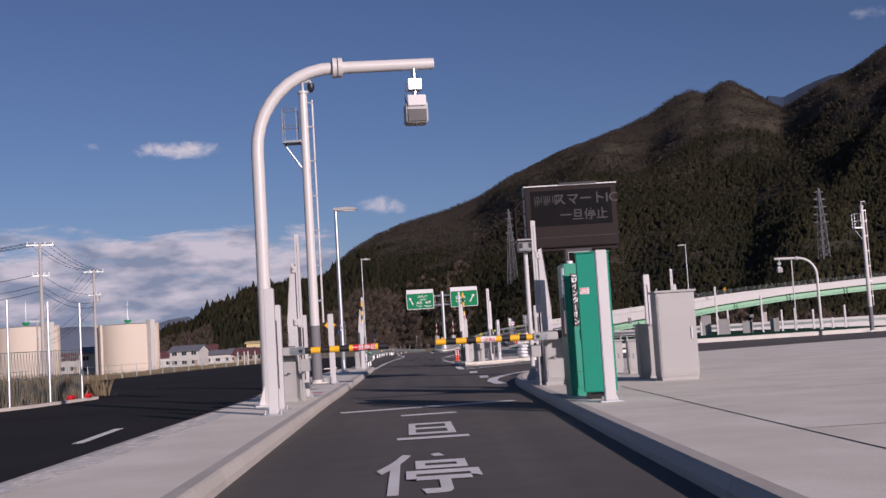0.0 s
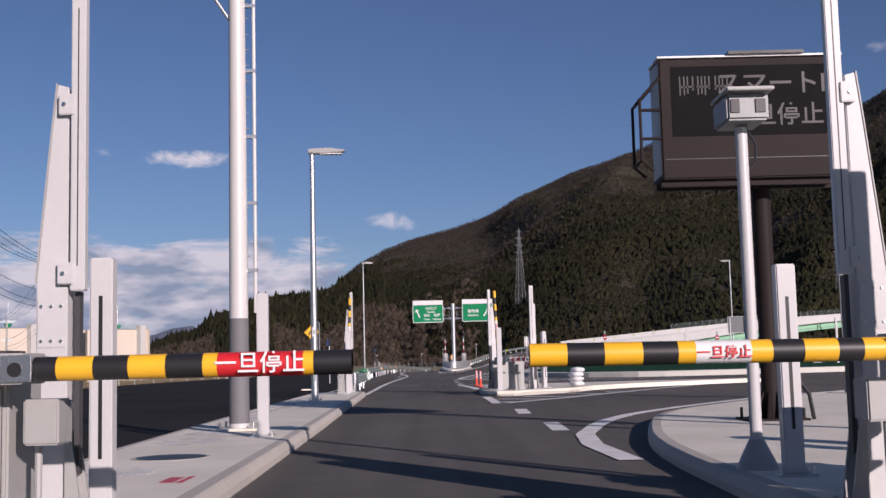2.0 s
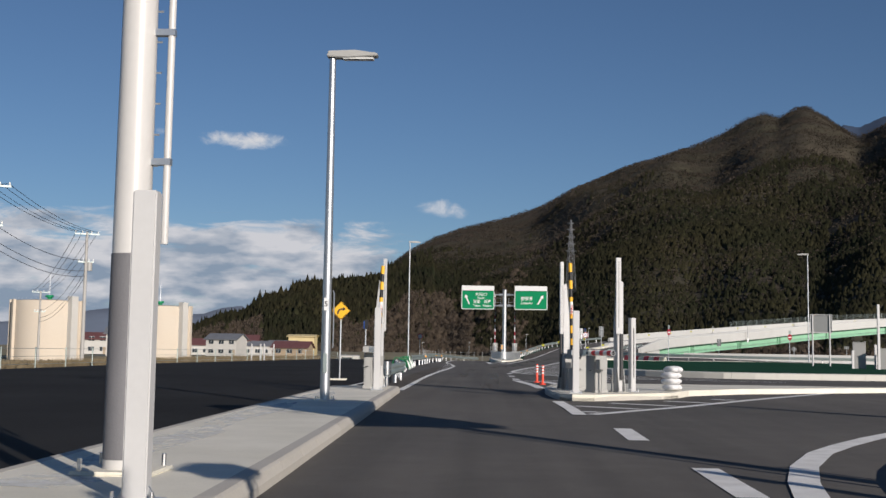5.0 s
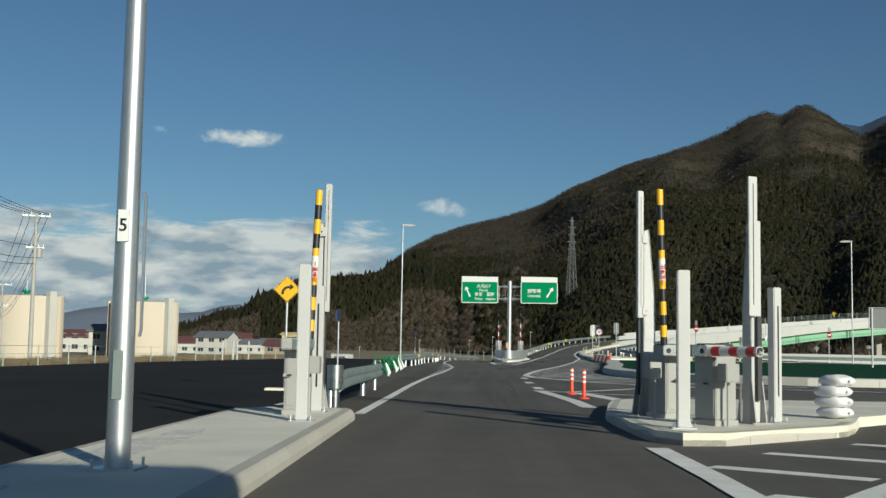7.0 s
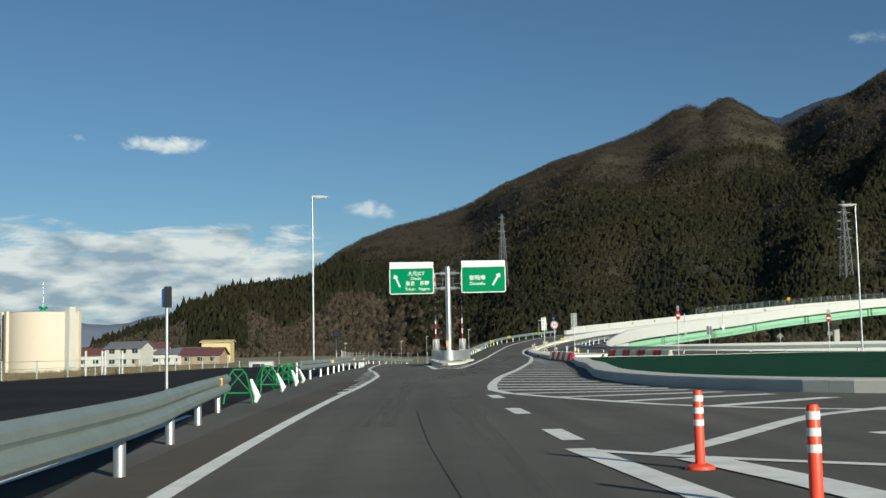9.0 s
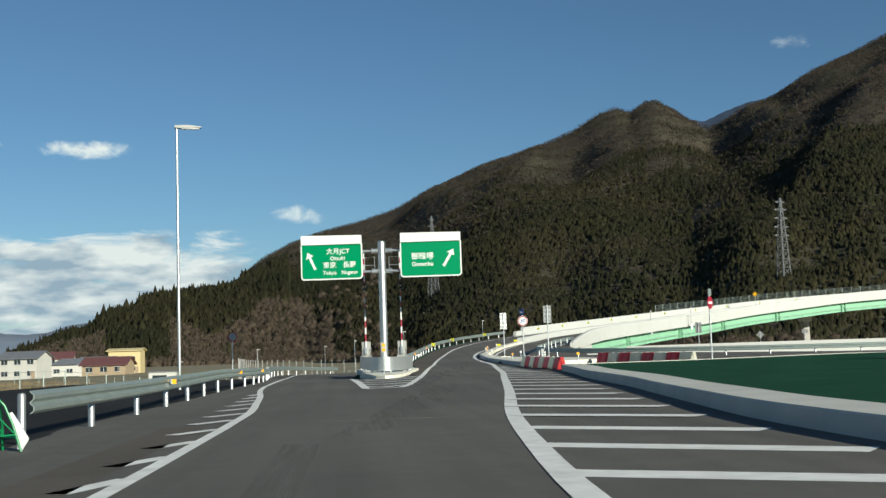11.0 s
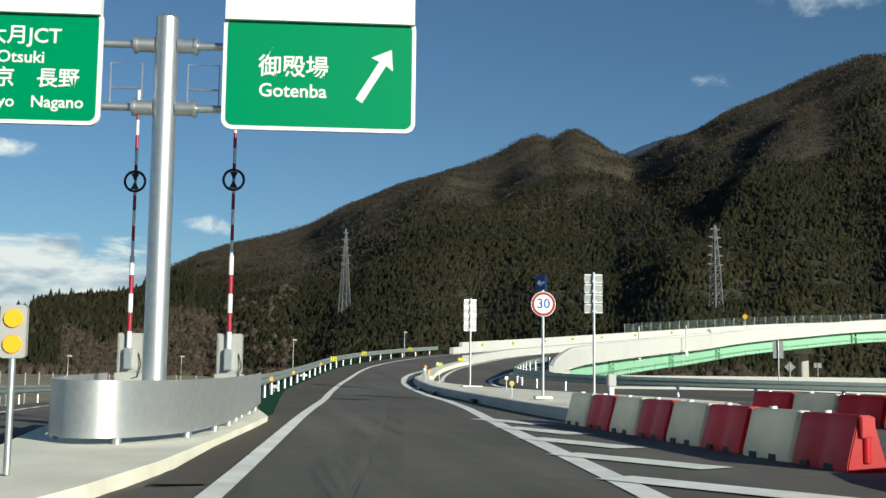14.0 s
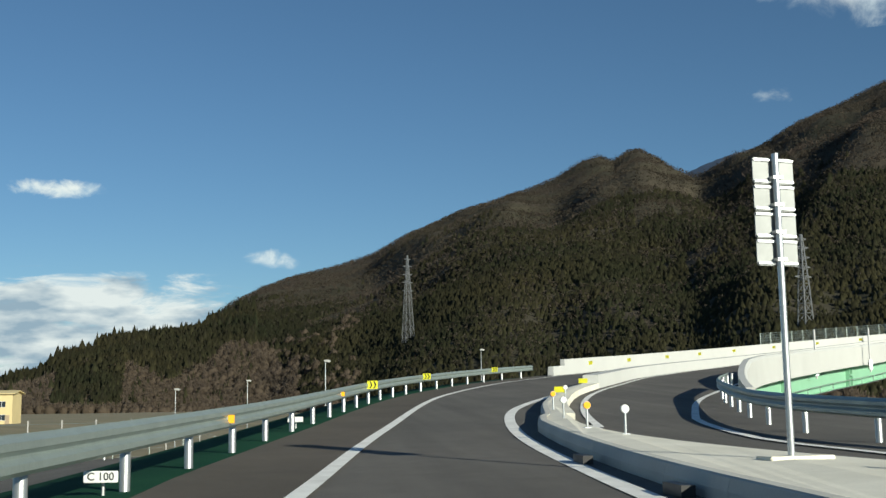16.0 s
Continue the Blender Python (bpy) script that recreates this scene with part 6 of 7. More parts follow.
# raised red and white stop arms behind the sign
def stop_arm(x, y, turn):
    th = thing("closing_gate", "raised red and white striped closing gate with grey drive box", "gate", pose(x, y, road_z(y) + .1, 0, 0, turn), "closing gates")
    part("foot", Build().box(-.25, .25, -.2, .2, 0, .12), CONCRETE, th, bevel=0.01)
    bx = part("drive_box", Build().box(-.26, .26, -.12, .18, .78, 1.62), GREY_PAINT, th, bevel=0.02)
    part("door", Build().box(-.22, .22, -.135, -.12, .84, 1.56), GREY_PAINT, bx, bevel=0.005)
    part("bracket", Build().box(-.3, .3, -.15, .2, .55, .78), GREY_PAINT, th, bevel=0.015)
    part("leg", Build().box(-.09, .09, -.08, .08, .12, .55), GALV, th, bevel=0.005)
    part("arm_clamp", Build().box(-.08, .08, -.28, -.12, .86, 1.3), GALV, th, bevel=0.01)
    part("cable", Build().tube([(.2, -.15, 1.2), (.27, -.2, .95), (.2, -.18, .7), (.05, -.14, .65)], .012, 6), BLACK, th)
    z, k = 1.25, 0
    while z < 6.6:
        w = .40 if z < 2.9 else .33
        part("band", Build().tube([(0, -.2, z), (0, -.2, z + w)], .05 if z < 2.9 else .035, 12), (SIGN_WHITE, SIGN_RED)[k % 2 if z < 2.9 else (k + 1) % 2], th)
        z, k = z + w, k + 1
    ring = [(.215 * math.cos(a), -.24, 4.87 + .215 * math.sin(a)) for a in (2 * math.pi * j / 24 for j in range(25))]
    part("hoop", Build().tube(ring, .028, 8, cap=False), BLACK, th, "black ring target")
    part("hoop_cross", Build().plate([(-.09, 4.70), (.09, 4.70), (0, 4.87), (.09, 5.04), (-.09, 5.04), (0, 4.87)], -.25, -.23), BLACK, th)
    return th


stop_arm(4.78, 147.5, -6)
stop_arm(2.68, 148.2, -6)

ys = thing("warning_lamp", "grey post with two round amber warning lamps", "warning lamp", pose(3.25, 133.4, .27))
part("post", Build().tube([(0, 0, 0), (0, 0, 1.0)], .03, 12), GALV, ys)
bd = part("case", Build().plate(shift(rounded(.22, .46, .04), 0, 1.22), -.04, .06), GREY_PAINT, ys)
for z in (1.11, 1.33):
    part("lens", Build().tube([(0, -.03, z), (0, -.065, z)], [.085, .075], 18), AMBER, bd)


def post_of(th, h, r=.038):
    part("post", Build().tube([(0, 0, 0), (0, 0, h)], r, 14), GALV, th)
    part("post_cap", Build().tube([(0, 0, h), (0, 0, h + .015)], r * 1.05, 14), GALV, th)


def foot_block(th, sx=.45, sy=.35, h=.07, dx=0.0):
    part("foot_block", Build().box(-sx / 2 + dx, sx / 2 + dx, -sy / 2, sy / 2, 0, h), CONCRETE, th, bevel=0.01)


# speed limit with a blue arrow plate
s3 = thing("speed_limit_sign", "round thirty speed limit sign with a blue arrow plate above", "road sign", pose(12.71, 152.0, .57, 0, 0, -4))
post_of(s3, 2.98)
foot_block(s3)
pl = part("plate", Build().plate(shift(disc(.315, 32), 0, 2.46), -.055, -.04), SIGN_RED, s3)
part("field", Build().plate(shift(disc(.245, 32), 0, 2.46), -.059, -.054), SIGN_WHITE, pl)
letters("numerals", "30", .36, SIGN_BLUE, pl, pose(0, -.061, 2.46) @ FACING)
part("rim", Build().tube([(.318 * math.cos(a), -.048, 2.46 + .318 * math.sin(a)) for a in (2 * math.pi * j / 32 for j in range(33))], .010, 6, cap=False), SIGN_WHITE, pl)
ap = part("arrow_plate", Build().plate(shift(rounded(.36, .38, .02), 0, 3.02), -.01, .01), SIGN_BLUE, s3, "blue plate with a white arrow", at=pose(-.06, 0, 0, 0, 0, -52))
part("arrow", Build().plate(shift(arrow(.26, .025, .10, -90), 0, 3.02), -.016, -.009), SIGN_WHITE, ap)
part("clamp", Build().box(-.05, .05, -.02, .05, 2.95, 3.0), GALV, ap)


def back_sign(x, y, z, w, h, low, turn, name="chevron_sign"):
    th = thing(name, "grey metal back of a tall sign on a galvanised post", "road sign", pose(x, y, z, 0, 0, turn), "signs seen from behind")
    post_of(th, low + h + .02)
    foot_block(th, .8, .3, .05, .05)
    n = 4
    for k in range(n):
        z0 = low + h * k / n
        pl = part("panel", Build().plate(shift(rounded(w, h / n - .012, .03), 0, z0 + h / n / 2), .05, .065), SIGN_BACK, th, "bare aluminium sheet")
        part("frame", Build().box(-w / 2 + .01, w / 2 - .01, .03, .05, z0 + .02, z0 + .045).box(-w / 2 + .01, w / 2 - .01, .03, .05, z0 + h / n - .045, z0 + h / n - .02), GALV, pl)
        part("clamp", Build().box(-.06, .06, -.045, .05, z0 + .05, z0 + .085), GALV, pl)
    return th


back_sign(14.62, 153.75, surface_z(14.62, 153.75) + .24, .52, 1.12, 2.35, -4)
back_sign(13.33, 165.5, surface_z(13.33, 165.5) + .24, .52, 1.22, 2.10, 12)


def no_entry(x, y, z, turn, h=3.4):
    th = thing("no_entry_sign", "round red no-entry sign with a plate above it", "road sign", pose(x, y, z, 0, 0, turn), "no-entry signs")
    post_of(th, h)
    pl = part("plate", Build().plate(shift(disc(.30, 28), 0, h - .62), -.055, -.04), SIGN_RED, th)
    part("bar", Build().box(-.21, .21, -.06, -.054, h - .675, h - .565), SIGN_WHITE, pl)
    part("upper_plate", Build().plate(shift(rounded(.34, .34, .02), 0, h - .12), -.055, -.04), GALV_DULL, th)
    return th


no_entry(18.95, 133.6, .25, 48, 3.5)
no_entry(32.8, 143.3, .2, 30, 3.4)

dm = thing("bend_warning_sign", "yellow diamond warning sign with a black bend arrow", "road sign", pose(-3.30, 65.2, -.04, 0, 0, 3))
post_of(dm, 2.35, .032)
part("foot_block", Build().box(-.45, .25, -.3, .3, 0, .09), CONCRETE, dm, bevel=0.015)
q = [(0, -.325), (.325, 0), (0, .325), (-.325, 0)]
pl = part("plate", Build().plate(shift(q, 0, 2.47), -.05, -.035), YELLOW, dm)
part("border", Build().tube([(x * .93, -.052, 2.47 + z * .93) for x, z in q + q[:1]], .006, 4, cap=False), BLACK, pl)
curve = [(-.11, -.12), (-.10, -.04), (-.06, .02), (.0, .05), (.06, .06)]
b = Build()
outer, inner_ = [], []
for k, (x, z) in enumerate(curve):
    x2, z2 = curve[min(k + 1, 4)]
    x1, z1 = curve[max(k - 1, 0)]
    d = Vector((x2 - x1, z2 - z1)).normalized()
    outer.append((x - d.y * .03, z + d.x * .03)), inner_.append((x + d.y * .03, z - d.x * .03))
b.plate(inner_ + outer[::-1], -.055, -.05)
b.plate([(.06, -.02), (.17, .055), (.07, .14)], -.055, -.05)
part("arrow", b, BLACK, pl, at=pose(0, 0, 2.47))

ps = thing("lane_sign", "slim post with a narrow dark sign seen edge-on", "road sign", pose(-4.13, 81.2, 0))
post_of(ps, 2.5, .035)
part("plate", Build().plate(shift(rounded(.17, .46, .02), .03, 2.3), -.05, -.035), BLACK, ps)
part("side_plate", Build().plate(shift(rounded(.1, .4, .02), -.06, 2.28), -.03, -.02), SIGN_BLUE, ps)
sr = thing("speed_limit_sign", "round speed limit sign in shade beside the unused carriageway", "road sign", pose(-5.8, 154.3, -.4, 0, 0, 25))
post_of(sr, 3.2, .035)
pl = part("plate", Build().plate(shift(disc(.32, 24), 0, 3.05), -.055, -.04), SIGN_RED, sr)
# grey in place of white: the field's shade is put into its colour
part("field", Build().plate(shift(disc(.25, 24), 0, 3.05), -.06, -.054), GREY_PAINT, pl)

# diamonds and small signs on and below the bridge
bd = thing("bend_warning_sign", "small yellow diamond warning sign on the bridge", "road sign", pose(71.4, 270.2, 7.6, 0, 0, -30))
post_of(bd, 1.9, .04)
part("plate", Build().plate(shift([(0, -.42), (.42, 0), (0, .42), (-.42, 0)], 0, 2.0), -.05, -.03), YELLOW, bd)
for x, y, z, h, w, hh, kind in ((33.2, 181.0, .2, 3.0, .55, .95, 0), (54.2, 222.3, -.6, 3.1, .5, .5, 1), (27.2, 112.8, 0.2, 4.0, 0, 0, 2), (72.1, 251.4, .5, 2.6, .9, .6, 0)):
    if kind == 2:
        th = thing("lane_board", "white-framed lane board seen from behind on two posts", "road sign", pose(x, y, z, 0, 0, -12))
        for s in (-1, 1):
            part("post", Build().tube([(s * .62, 0, 0), (s * .62, 0, h)], .06, 12), WHITE, th)
        part("panel", Build().plate(shift(rounded(1.5, 1.3, .05), 0, h - .65), .06, .12), SIGN_BACK, th)
        part("frame", Build().tube([(a * .78, .02, h - .65 + c * .68) for a, c in ((-1, -1), (1, -1), (1, 1), (-1, 1), (-1, -1))], .04, 8), WHITE, th)
        continue
    th = thing("roadside_sign", "small pale sign on a slim post near the bridge", "road sign", pose(x, y, z, 0, 0, -15), "small signs")
    post_of(th, h, .035)
    q = rounded(w, hh, .03) if kind == 0 else [(0, -.5), (.5, 0), (0, .5), (-.5, 0)]
    part("plate", Build().plate(shift(q, 0, h - hh / 2), .04, .055), SIGN_BACK, th)
for x, y, z in ((41.5, 227.7, 3.0), (49.5, 236.0, 3.6)):
    th = thing("parapet_post", "white pole fixed to the bridge parapet", "post", pose(x, y, z - .3))
    part("shaft", Build().tube([(0, 0, 0), (0, 0, 3.3)], .07, 10), WHITE, th)
    part("bracket", Build().box(-.12, .12, -.12, .12, .2, .9), GALV, th)

# round delineators
def delineator(x, y, z, colour, h=.42):
    th = thing("delineator", "low post with a round " + ("amber" if colour is AMBER else "white") + " reflector", "delineator", pose(x, y, z), "delineators")
    part("post", Build().tube([(0, 0, 0), (0, 0, h)], .022, 10), GALV, th)
    part("reflector", Build().tube([(0, -.03, h), (0, -.012, h)], .062, 18), colour, th)
    part("reflector_case", Build().tube([(0, -.012, h), (0, .02, h)], .07, 18), WHITE, th)
    part("foot", Build().box(-.06, .06, -.06, .06, 0, .015), GALV, th)


for x, y, c in ((11.30, 127.9, AMBER), (12.15, 153.2, AMBER), (14.2, 163.1, SIGN_WHITE), (13.1, 171.4, SIGN_WHITE), (13.0, 173.6, AMBER), (13.3, 177.0, SIGN_WHITE), (14.0, 181.5, AMBER), (15.6, 187.5, SIGN_WHITE)):
    delineator(x, y, surface_z(x, y) + (.24 if y > 140 else .42), c, .40)
sq = thing("camera_stand", "short steel stand with a small grey box on the median", "stand", pose(13.15, 147.6, surface_z(13.15, 147.6) + .24))
part("stand", Build().box(-.05, .05, -.05, .05, 0, .45), GALV, sq)
part("box", Build().box(-.09, .09, -.09, .09, .45, .72), GREY_PAINT, sq, bevel=0.01)
part("foot_block", Build().box(-.25, .12, -.12, .12, 0, .05), CONCRETE, sq)

# reflectors and distance tags on the ramp rail
def on_rail(y, z, dx=0.06):
    i = min(range(len(ramp_rail)), key=lambda k: abs(ramp_rail[k].y - y))
    p = ramp_rail[i]
    d = ramp_rail[min(i + 1, len(ramp_rail) - 1)] - ramp_rail[max(i - 1, 0)]
    return Matrix.Translation(p + Vector((0, 0, z))) @ pose(0, 0, 0, 0, 0, math.degrees(math.atan2(-d.x, d.y)))


for y in (160.4, 172.3, 186):
    th = thing("rail_reflector", "amber reflector clipped to the guard rail", "reflector", on_rail(y, .55), "rail reflectors")
    part("lens", Build().box(.03, .13, -.02, 0, 0, .13), AMBER, th, bevel=0.004)
    part("clip", Build().box(.0, .13, 0, .03, .0, .13), GALV, th)
for x, y, z, turn in ((-2.03, 75.4, .52, 6), (-2.73, 126.5, .58, -4), (-2.66, 108.5, .58, 0), (-2.66, 137, .52, 2)):
    th = thing("rail_reflector", "amber reflector clipped to the guard rail", "reflector", pose(x, y, z, 0, 0, turn), "rail reflectors")
    part("lens", Build().box(.0, .10, -.02, 0, 0, .12), AMBER, th, bevel=0.004)
    part("clip", Build().box(-.04, .10, 0, .03, .0, .12), GALV, th)
for y in (194, 208, 221):
    th = thing("chevron_marker", "yellow marker with black chevrons on the guard rail", "marker", on_rail(y, .60), "chevron markers")
    part("plate", Build().box(.02, .38, -.02, 0, -.02, .26), YELLOW_G, th)
    for k in (0, 1):
        part("chevron", Build().plate([(.08 + .14 * k, .0), (.13 + .14 * k, .0), (.2 + .14 * k, .12), (.13 + .14 * k, .24), (.08 + .14 * k, .24), (.15 + .14 * k, .12)], -.026, -.019), BLACK, th)
for y, words in ((165.6, "C 100"), (181, "")):
    th = thing("distance_tag", "small white distance tag under the guard rail", "marker", on_rail(y, .02), "distance tags")
    part("post", Build().tube([(-.25, -.12, -.3), (-.25, -.12, .24)], .02, 8), POST, th)
    part("plate", Build().box(-.42, -.06, -.26, -.235, .14, .26), SIGN_WHITE, th, bevel=0.006)
    if words:
        part("bracket", Build().box(-.27, -.23, -.24, -.1, .16, .2), POST, th)
        letters("lettering", words, .115, BLACK, th, pose(-.24, -.262, .2) @ FACING, depth=0.001)
b = Build()
for k in range(12):                       # yellow marks on the parapets
    p = out_path[min(3 + 4 * k, len(out_path) - 1)]
    part("parapet_marker", Build().box(-.28, .28, -.03, 0, .55, .8), YELLOW_G, bridge, at=Matrix.Translation(p) @ pose(.06, 0, 0, 0, 0, -50))
for k in range(7, 40, 5):
    if k < len(med_in):
        p = med_in[k]
        part("marker_plate", Build().box(-.2, .2, -.02, .0, .28, .48), YELLOW_G, median, at=Matrix.Translation(p) @ pose(-.4, 0, 0.05, 0, 0, -25))

# water-filled barriers
def water_barrier(x, y, turn, material, label):
    th = thing("water_barrier", label, "barrier", pose(x, y, surface_z(x, y), 0, 0, turn), "water-filled barriers")
    L, H = 1.24, .61
    prof = [(-.27, 0), (-.26, .09), (-.13, .50), (-.11, H - .03), (-.08, H), (.08, H), (.11, H - .03), (.13, .50), (.26, .09), (.27, 0)]
    vs, nseg = [], 9
    for i in range(nseg + 1):
        t = -L / 2 + L * i / nseg
        pinch = (.86, .98, 1, 1, .80, .80, 1, 1, .98, .86)[i]
        vs += [(u * pinch, t, v) for u, v in prof]
    n = len(prof)
    fs = [(i * n + j, i * n + (j + 1) % n, (i + 1) * n + (j + 1) % n, (i + 1) * n + j) for i in range(nseg) for j in range(n)] + [tuple(range(n))[::-1], tuple(range(nseg * n, nseg * n + n))]
    part("shell", Build().add(vs, fs), material, th, bevel=0.012)
    part("coupling", Build().tube([(0, -L / 2 + .01, .1), (0, -L / 2 + .01, H - .03)], .05, 10), material, th)
    part("filler_cap", Build().tube([(0, .2, H), (0, .2, H + .03)], .05, 10), SIGN_WHITE, th)
    for t in (-.36, .18):
        part("fork_slot", Build().box(-.272, .272, t, t + .18, .0, .075), BLACK, th)
    part("connector", Build().box(-.085, .085, -L / 2 - .05, -L / 2 + .04, .37, H - .015), material, th, bevel=0.012)


for k in range(8):
    water_barrier(11.84 - .03 * k, 135.2 + 1.32 * k, 1, (RED_PLASTIC, MILKY_PLASTIC)[k % 2], ("red" if k % 2 == 0 else "milky white") + " water-filled plastic road barrier on the asphalt")
for k in range(8):
    water_barrier(16.75 + .33 * k, 147.0 - 1.30 * k, 14, (RED_PLASTIC, MILKY_PLASTIC)[k % 2], ("red" if k % 2 == 0 else "milky white") + " water-filled plastic road barrier on the asphalt")

# green folding barricades
def barricade(x, y, turn):
    th = thing("folding_barricade", "green tubular folding barricade with a white weight", "barricade", pose(x, y, 0, 0, 0, turn), "folding barricades")
    for s in (-1, 1):
        lean = [(u, s * (.28 - .25 * v / .72), v) for u, v in ((-.30, 0), (-.24, .36), (-.17, .60), (-.09, .71), (.09, .71), (.17, .60), (.24, .36), (.30, 0))]
        fr = part("frame", Build().tube(lean, .017, 8), GREEN_TUBE, th)
        part("rail", Build().tube([(-.27, s * .20, .22), (.27, s * .20, .22)], .013, 6), GREEN_TUBE, fr)
        part("strut", Build().tube([(-.25, s * .19, .24), (.12, s * .05, .67)], .011, 6), GREEN_TUBE, fr)
        part("strut", Build().tube([(.25, s * .19, .24), (-.12, s * .05, .67)], .011, 6), GREEN_TUBE, fr)
    for u in (-.26, .26):
        part("spreader", Build().tube([(u, -.21, .18), (u, .21, .18)], .011, 6), GREEN_TUBE, th)
    part("weight", Build().tube([(.36, -.1, .02), (.40, -.12, .14), (.33, -.08, .32), (.27, -.02, .5)], [.04, .08, .06, .03], 10), BAG, th, "white weight bag")


for x, y, turn in ((-2.5, 80.6, 8), (-2.72, 86.9, 30), (-2.95, 92.4, 20), (-3.05, 95.6, 40)):
    barricade(x, y, turn)


# ---- fields, village and far things ----
def gz(x, y):
    return ground_z(x, y)


def tank(x, y, r, top, label):
    z = gz(x, y) - .1
    th = thing("storage_tank", label, "tank", pose(x, y, z))
    h = top - z
    part("shell", Build().tube([(0, 0, 0), (0, 0, h - .25), (0, 0, h)], [r, r, r * .99], 64), CREAM, th)
    part("roof", Build().tube([(0, 0, h), (0, 0, h + .35)], [r * 1.005, r * .3], 64), CREAM, th)
    for a in (205, 330, 352, 225):
        m = pose(0, 0, 0, 0, 0, a)
        part("rib", Build().box(r - .1, r + .55, -.5, .5, 0, h + .15), CREAM, th, at=m, bevel=0.05)
    part("stair_tower", Build().box(r - .3, r + 1.3, -.8, .8, 0, h + .9), WALL_WHITE, th, at=pose(0, 0, 0, 0, 0, -32), bevel=0.05)
    part("vent", Build().tube([(0, 0, h + .2), (0, 0, h + .8), (0, 0, h + .85), (0, 0, h + 1.3)], [.5, .5, .9, .8], 14), SIGN_GREEN, th)
    part("mast", Build().tube([(0, 0, h + 1.2), (0, 0, h + 6.0)], [.07, .03], 8), GALV, th)
    b = Build()
    for k in range(40):
        a = 2 * math.pi * k / 40
        b.tube([(r * .97 * math.cos(a), r * .97 * math.sin(a), h), (r * .97 * math.cos(a), r * .97 * math.sin(a), h + .5)], .03, 4)
    tagged(part("roof_rail", b, GALV, th), kind="stuff")


tank(-75.0, 289.0, 7.4, 10.3, "round cream storage tank with ribs, green vent and mast")
tank(-92.0, 265.0, 7.4, 10.3, "round cream storage tank behind the field")


def house(x, y, w, d, h, roof, rh, walls, roofing, turn, label, hip=False):
    z = gz(x, y)
    th = thing("house", label, "house", pose(x, y, z, 0, 0, turn), "village houses")
    wall = part("wall", Build().box(-w / 2, w / 2, -d / 2, d / 2, -.5, h), walls, th)
    e = .6
    b = Build()
    t = .18
    if hip:
        pr = [(-w / 2 - e, -d / 2 - e, h), (w / 2 + e, -d / 2 - e, h), (w / 2 + e, d / 2 + e, h), (-w / 2 - e, d / 2 + e, h), (-w / 4, 0, h + rh), (w / 4, 0, h + rh)]
        b.add(pr, [(0, 1, 5, 4), (1, 2, 5), (2, 3, 4, 5), (3, 0, 4), (3, 2, 1, 0)])
    else:
        for s in (-1, 1):
            b.add([(-w / 2 - e, s * (d / 2 + e), h - .15), (w / 2 + e, s * (d / 2 + e), h - .15), (w / 2 + e, 0, h + rh), (-w / 2 - e, 0, h + rh),
                   (-w / 2 - e, s * (d / 2 + e), h - .15 + t), (w / 2 + e, s * (d / 2 + e), h - .15 + t), (w / 2 + e, 0, h + rh + t), (-w / 2 - e, 0, h + rh + t)],
                  [(0, 1, 2, 3), (4, 5, 6, 7), (0, 1, 5, 4), (1, 2, 6, 5), (2, 3, 7, 6), (3, 0, 4, 7)])
    part("roof", b, roofing, th, smooth=False)
    if not hip:
        part("gable", Build().plate([(-d / 2, h), (d / 2, h), (0, h + rh)], -w / 2, -w / 2 + .1), walls, th, at=pose(0, 0, 0, 0, 0, 90))
        part("gable", Build().plate([(-d / 2, h), (d / 2, h), (0, h + rh)], w / 2 - .1, w / 2), walls, th, at=pose(0, 0, 0, 0, 0, 90))
    n = max(2, int(w / 3))
    for row in range(1 if h < 4 else 2):
        for k in range(n):
            cx, cz = -w / 2 + w * (k + .5) / n, 1.4 + 2.7 * row
            wd = part("window", Build().box(cx - .75, cx + .75, -d / 2 - .06, -d / 2 + .05, cz - .55, cz + .55), GLASS, wall)
            part("frame", Build().box(cx - .82, cx + .82, -d / 2 - .09, -d / 2, cz - .62, cz - .55).box(cx - .82, cx + .82, -d / 2 - .09, -d / 2, cz + .55, cz + .62).box(cx - .04, cx + .04, -d / 2 - .09, -d / 2, cz - .55, cz + .55), WHITE, wd)
    part("door", Build().box(w / 2 - 1.4, w / 2 - .5, -d / 2 - .07, -d / 2, -.3, 1.9), WALL_BROWN, wall)
    return th


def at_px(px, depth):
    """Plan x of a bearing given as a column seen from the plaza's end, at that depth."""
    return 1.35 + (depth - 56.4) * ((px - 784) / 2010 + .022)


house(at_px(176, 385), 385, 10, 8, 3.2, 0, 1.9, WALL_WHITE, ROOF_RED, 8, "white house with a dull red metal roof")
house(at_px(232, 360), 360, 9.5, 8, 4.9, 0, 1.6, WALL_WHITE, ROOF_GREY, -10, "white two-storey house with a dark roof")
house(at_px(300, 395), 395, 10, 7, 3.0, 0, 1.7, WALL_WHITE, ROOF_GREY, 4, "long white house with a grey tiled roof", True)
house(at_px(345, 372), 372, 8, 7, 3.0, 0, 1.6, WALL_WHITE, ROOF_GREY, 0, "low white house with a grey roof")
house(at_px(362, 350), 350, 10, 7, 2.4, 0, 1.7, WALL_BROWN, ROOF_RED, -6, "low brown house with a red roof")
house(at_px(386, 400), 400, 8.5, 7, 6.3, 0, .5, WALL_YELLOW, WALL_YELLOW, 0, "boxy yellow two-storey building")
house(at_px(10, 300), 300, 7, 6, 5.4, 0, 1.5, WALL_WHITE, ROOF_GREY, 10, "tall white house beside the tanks")
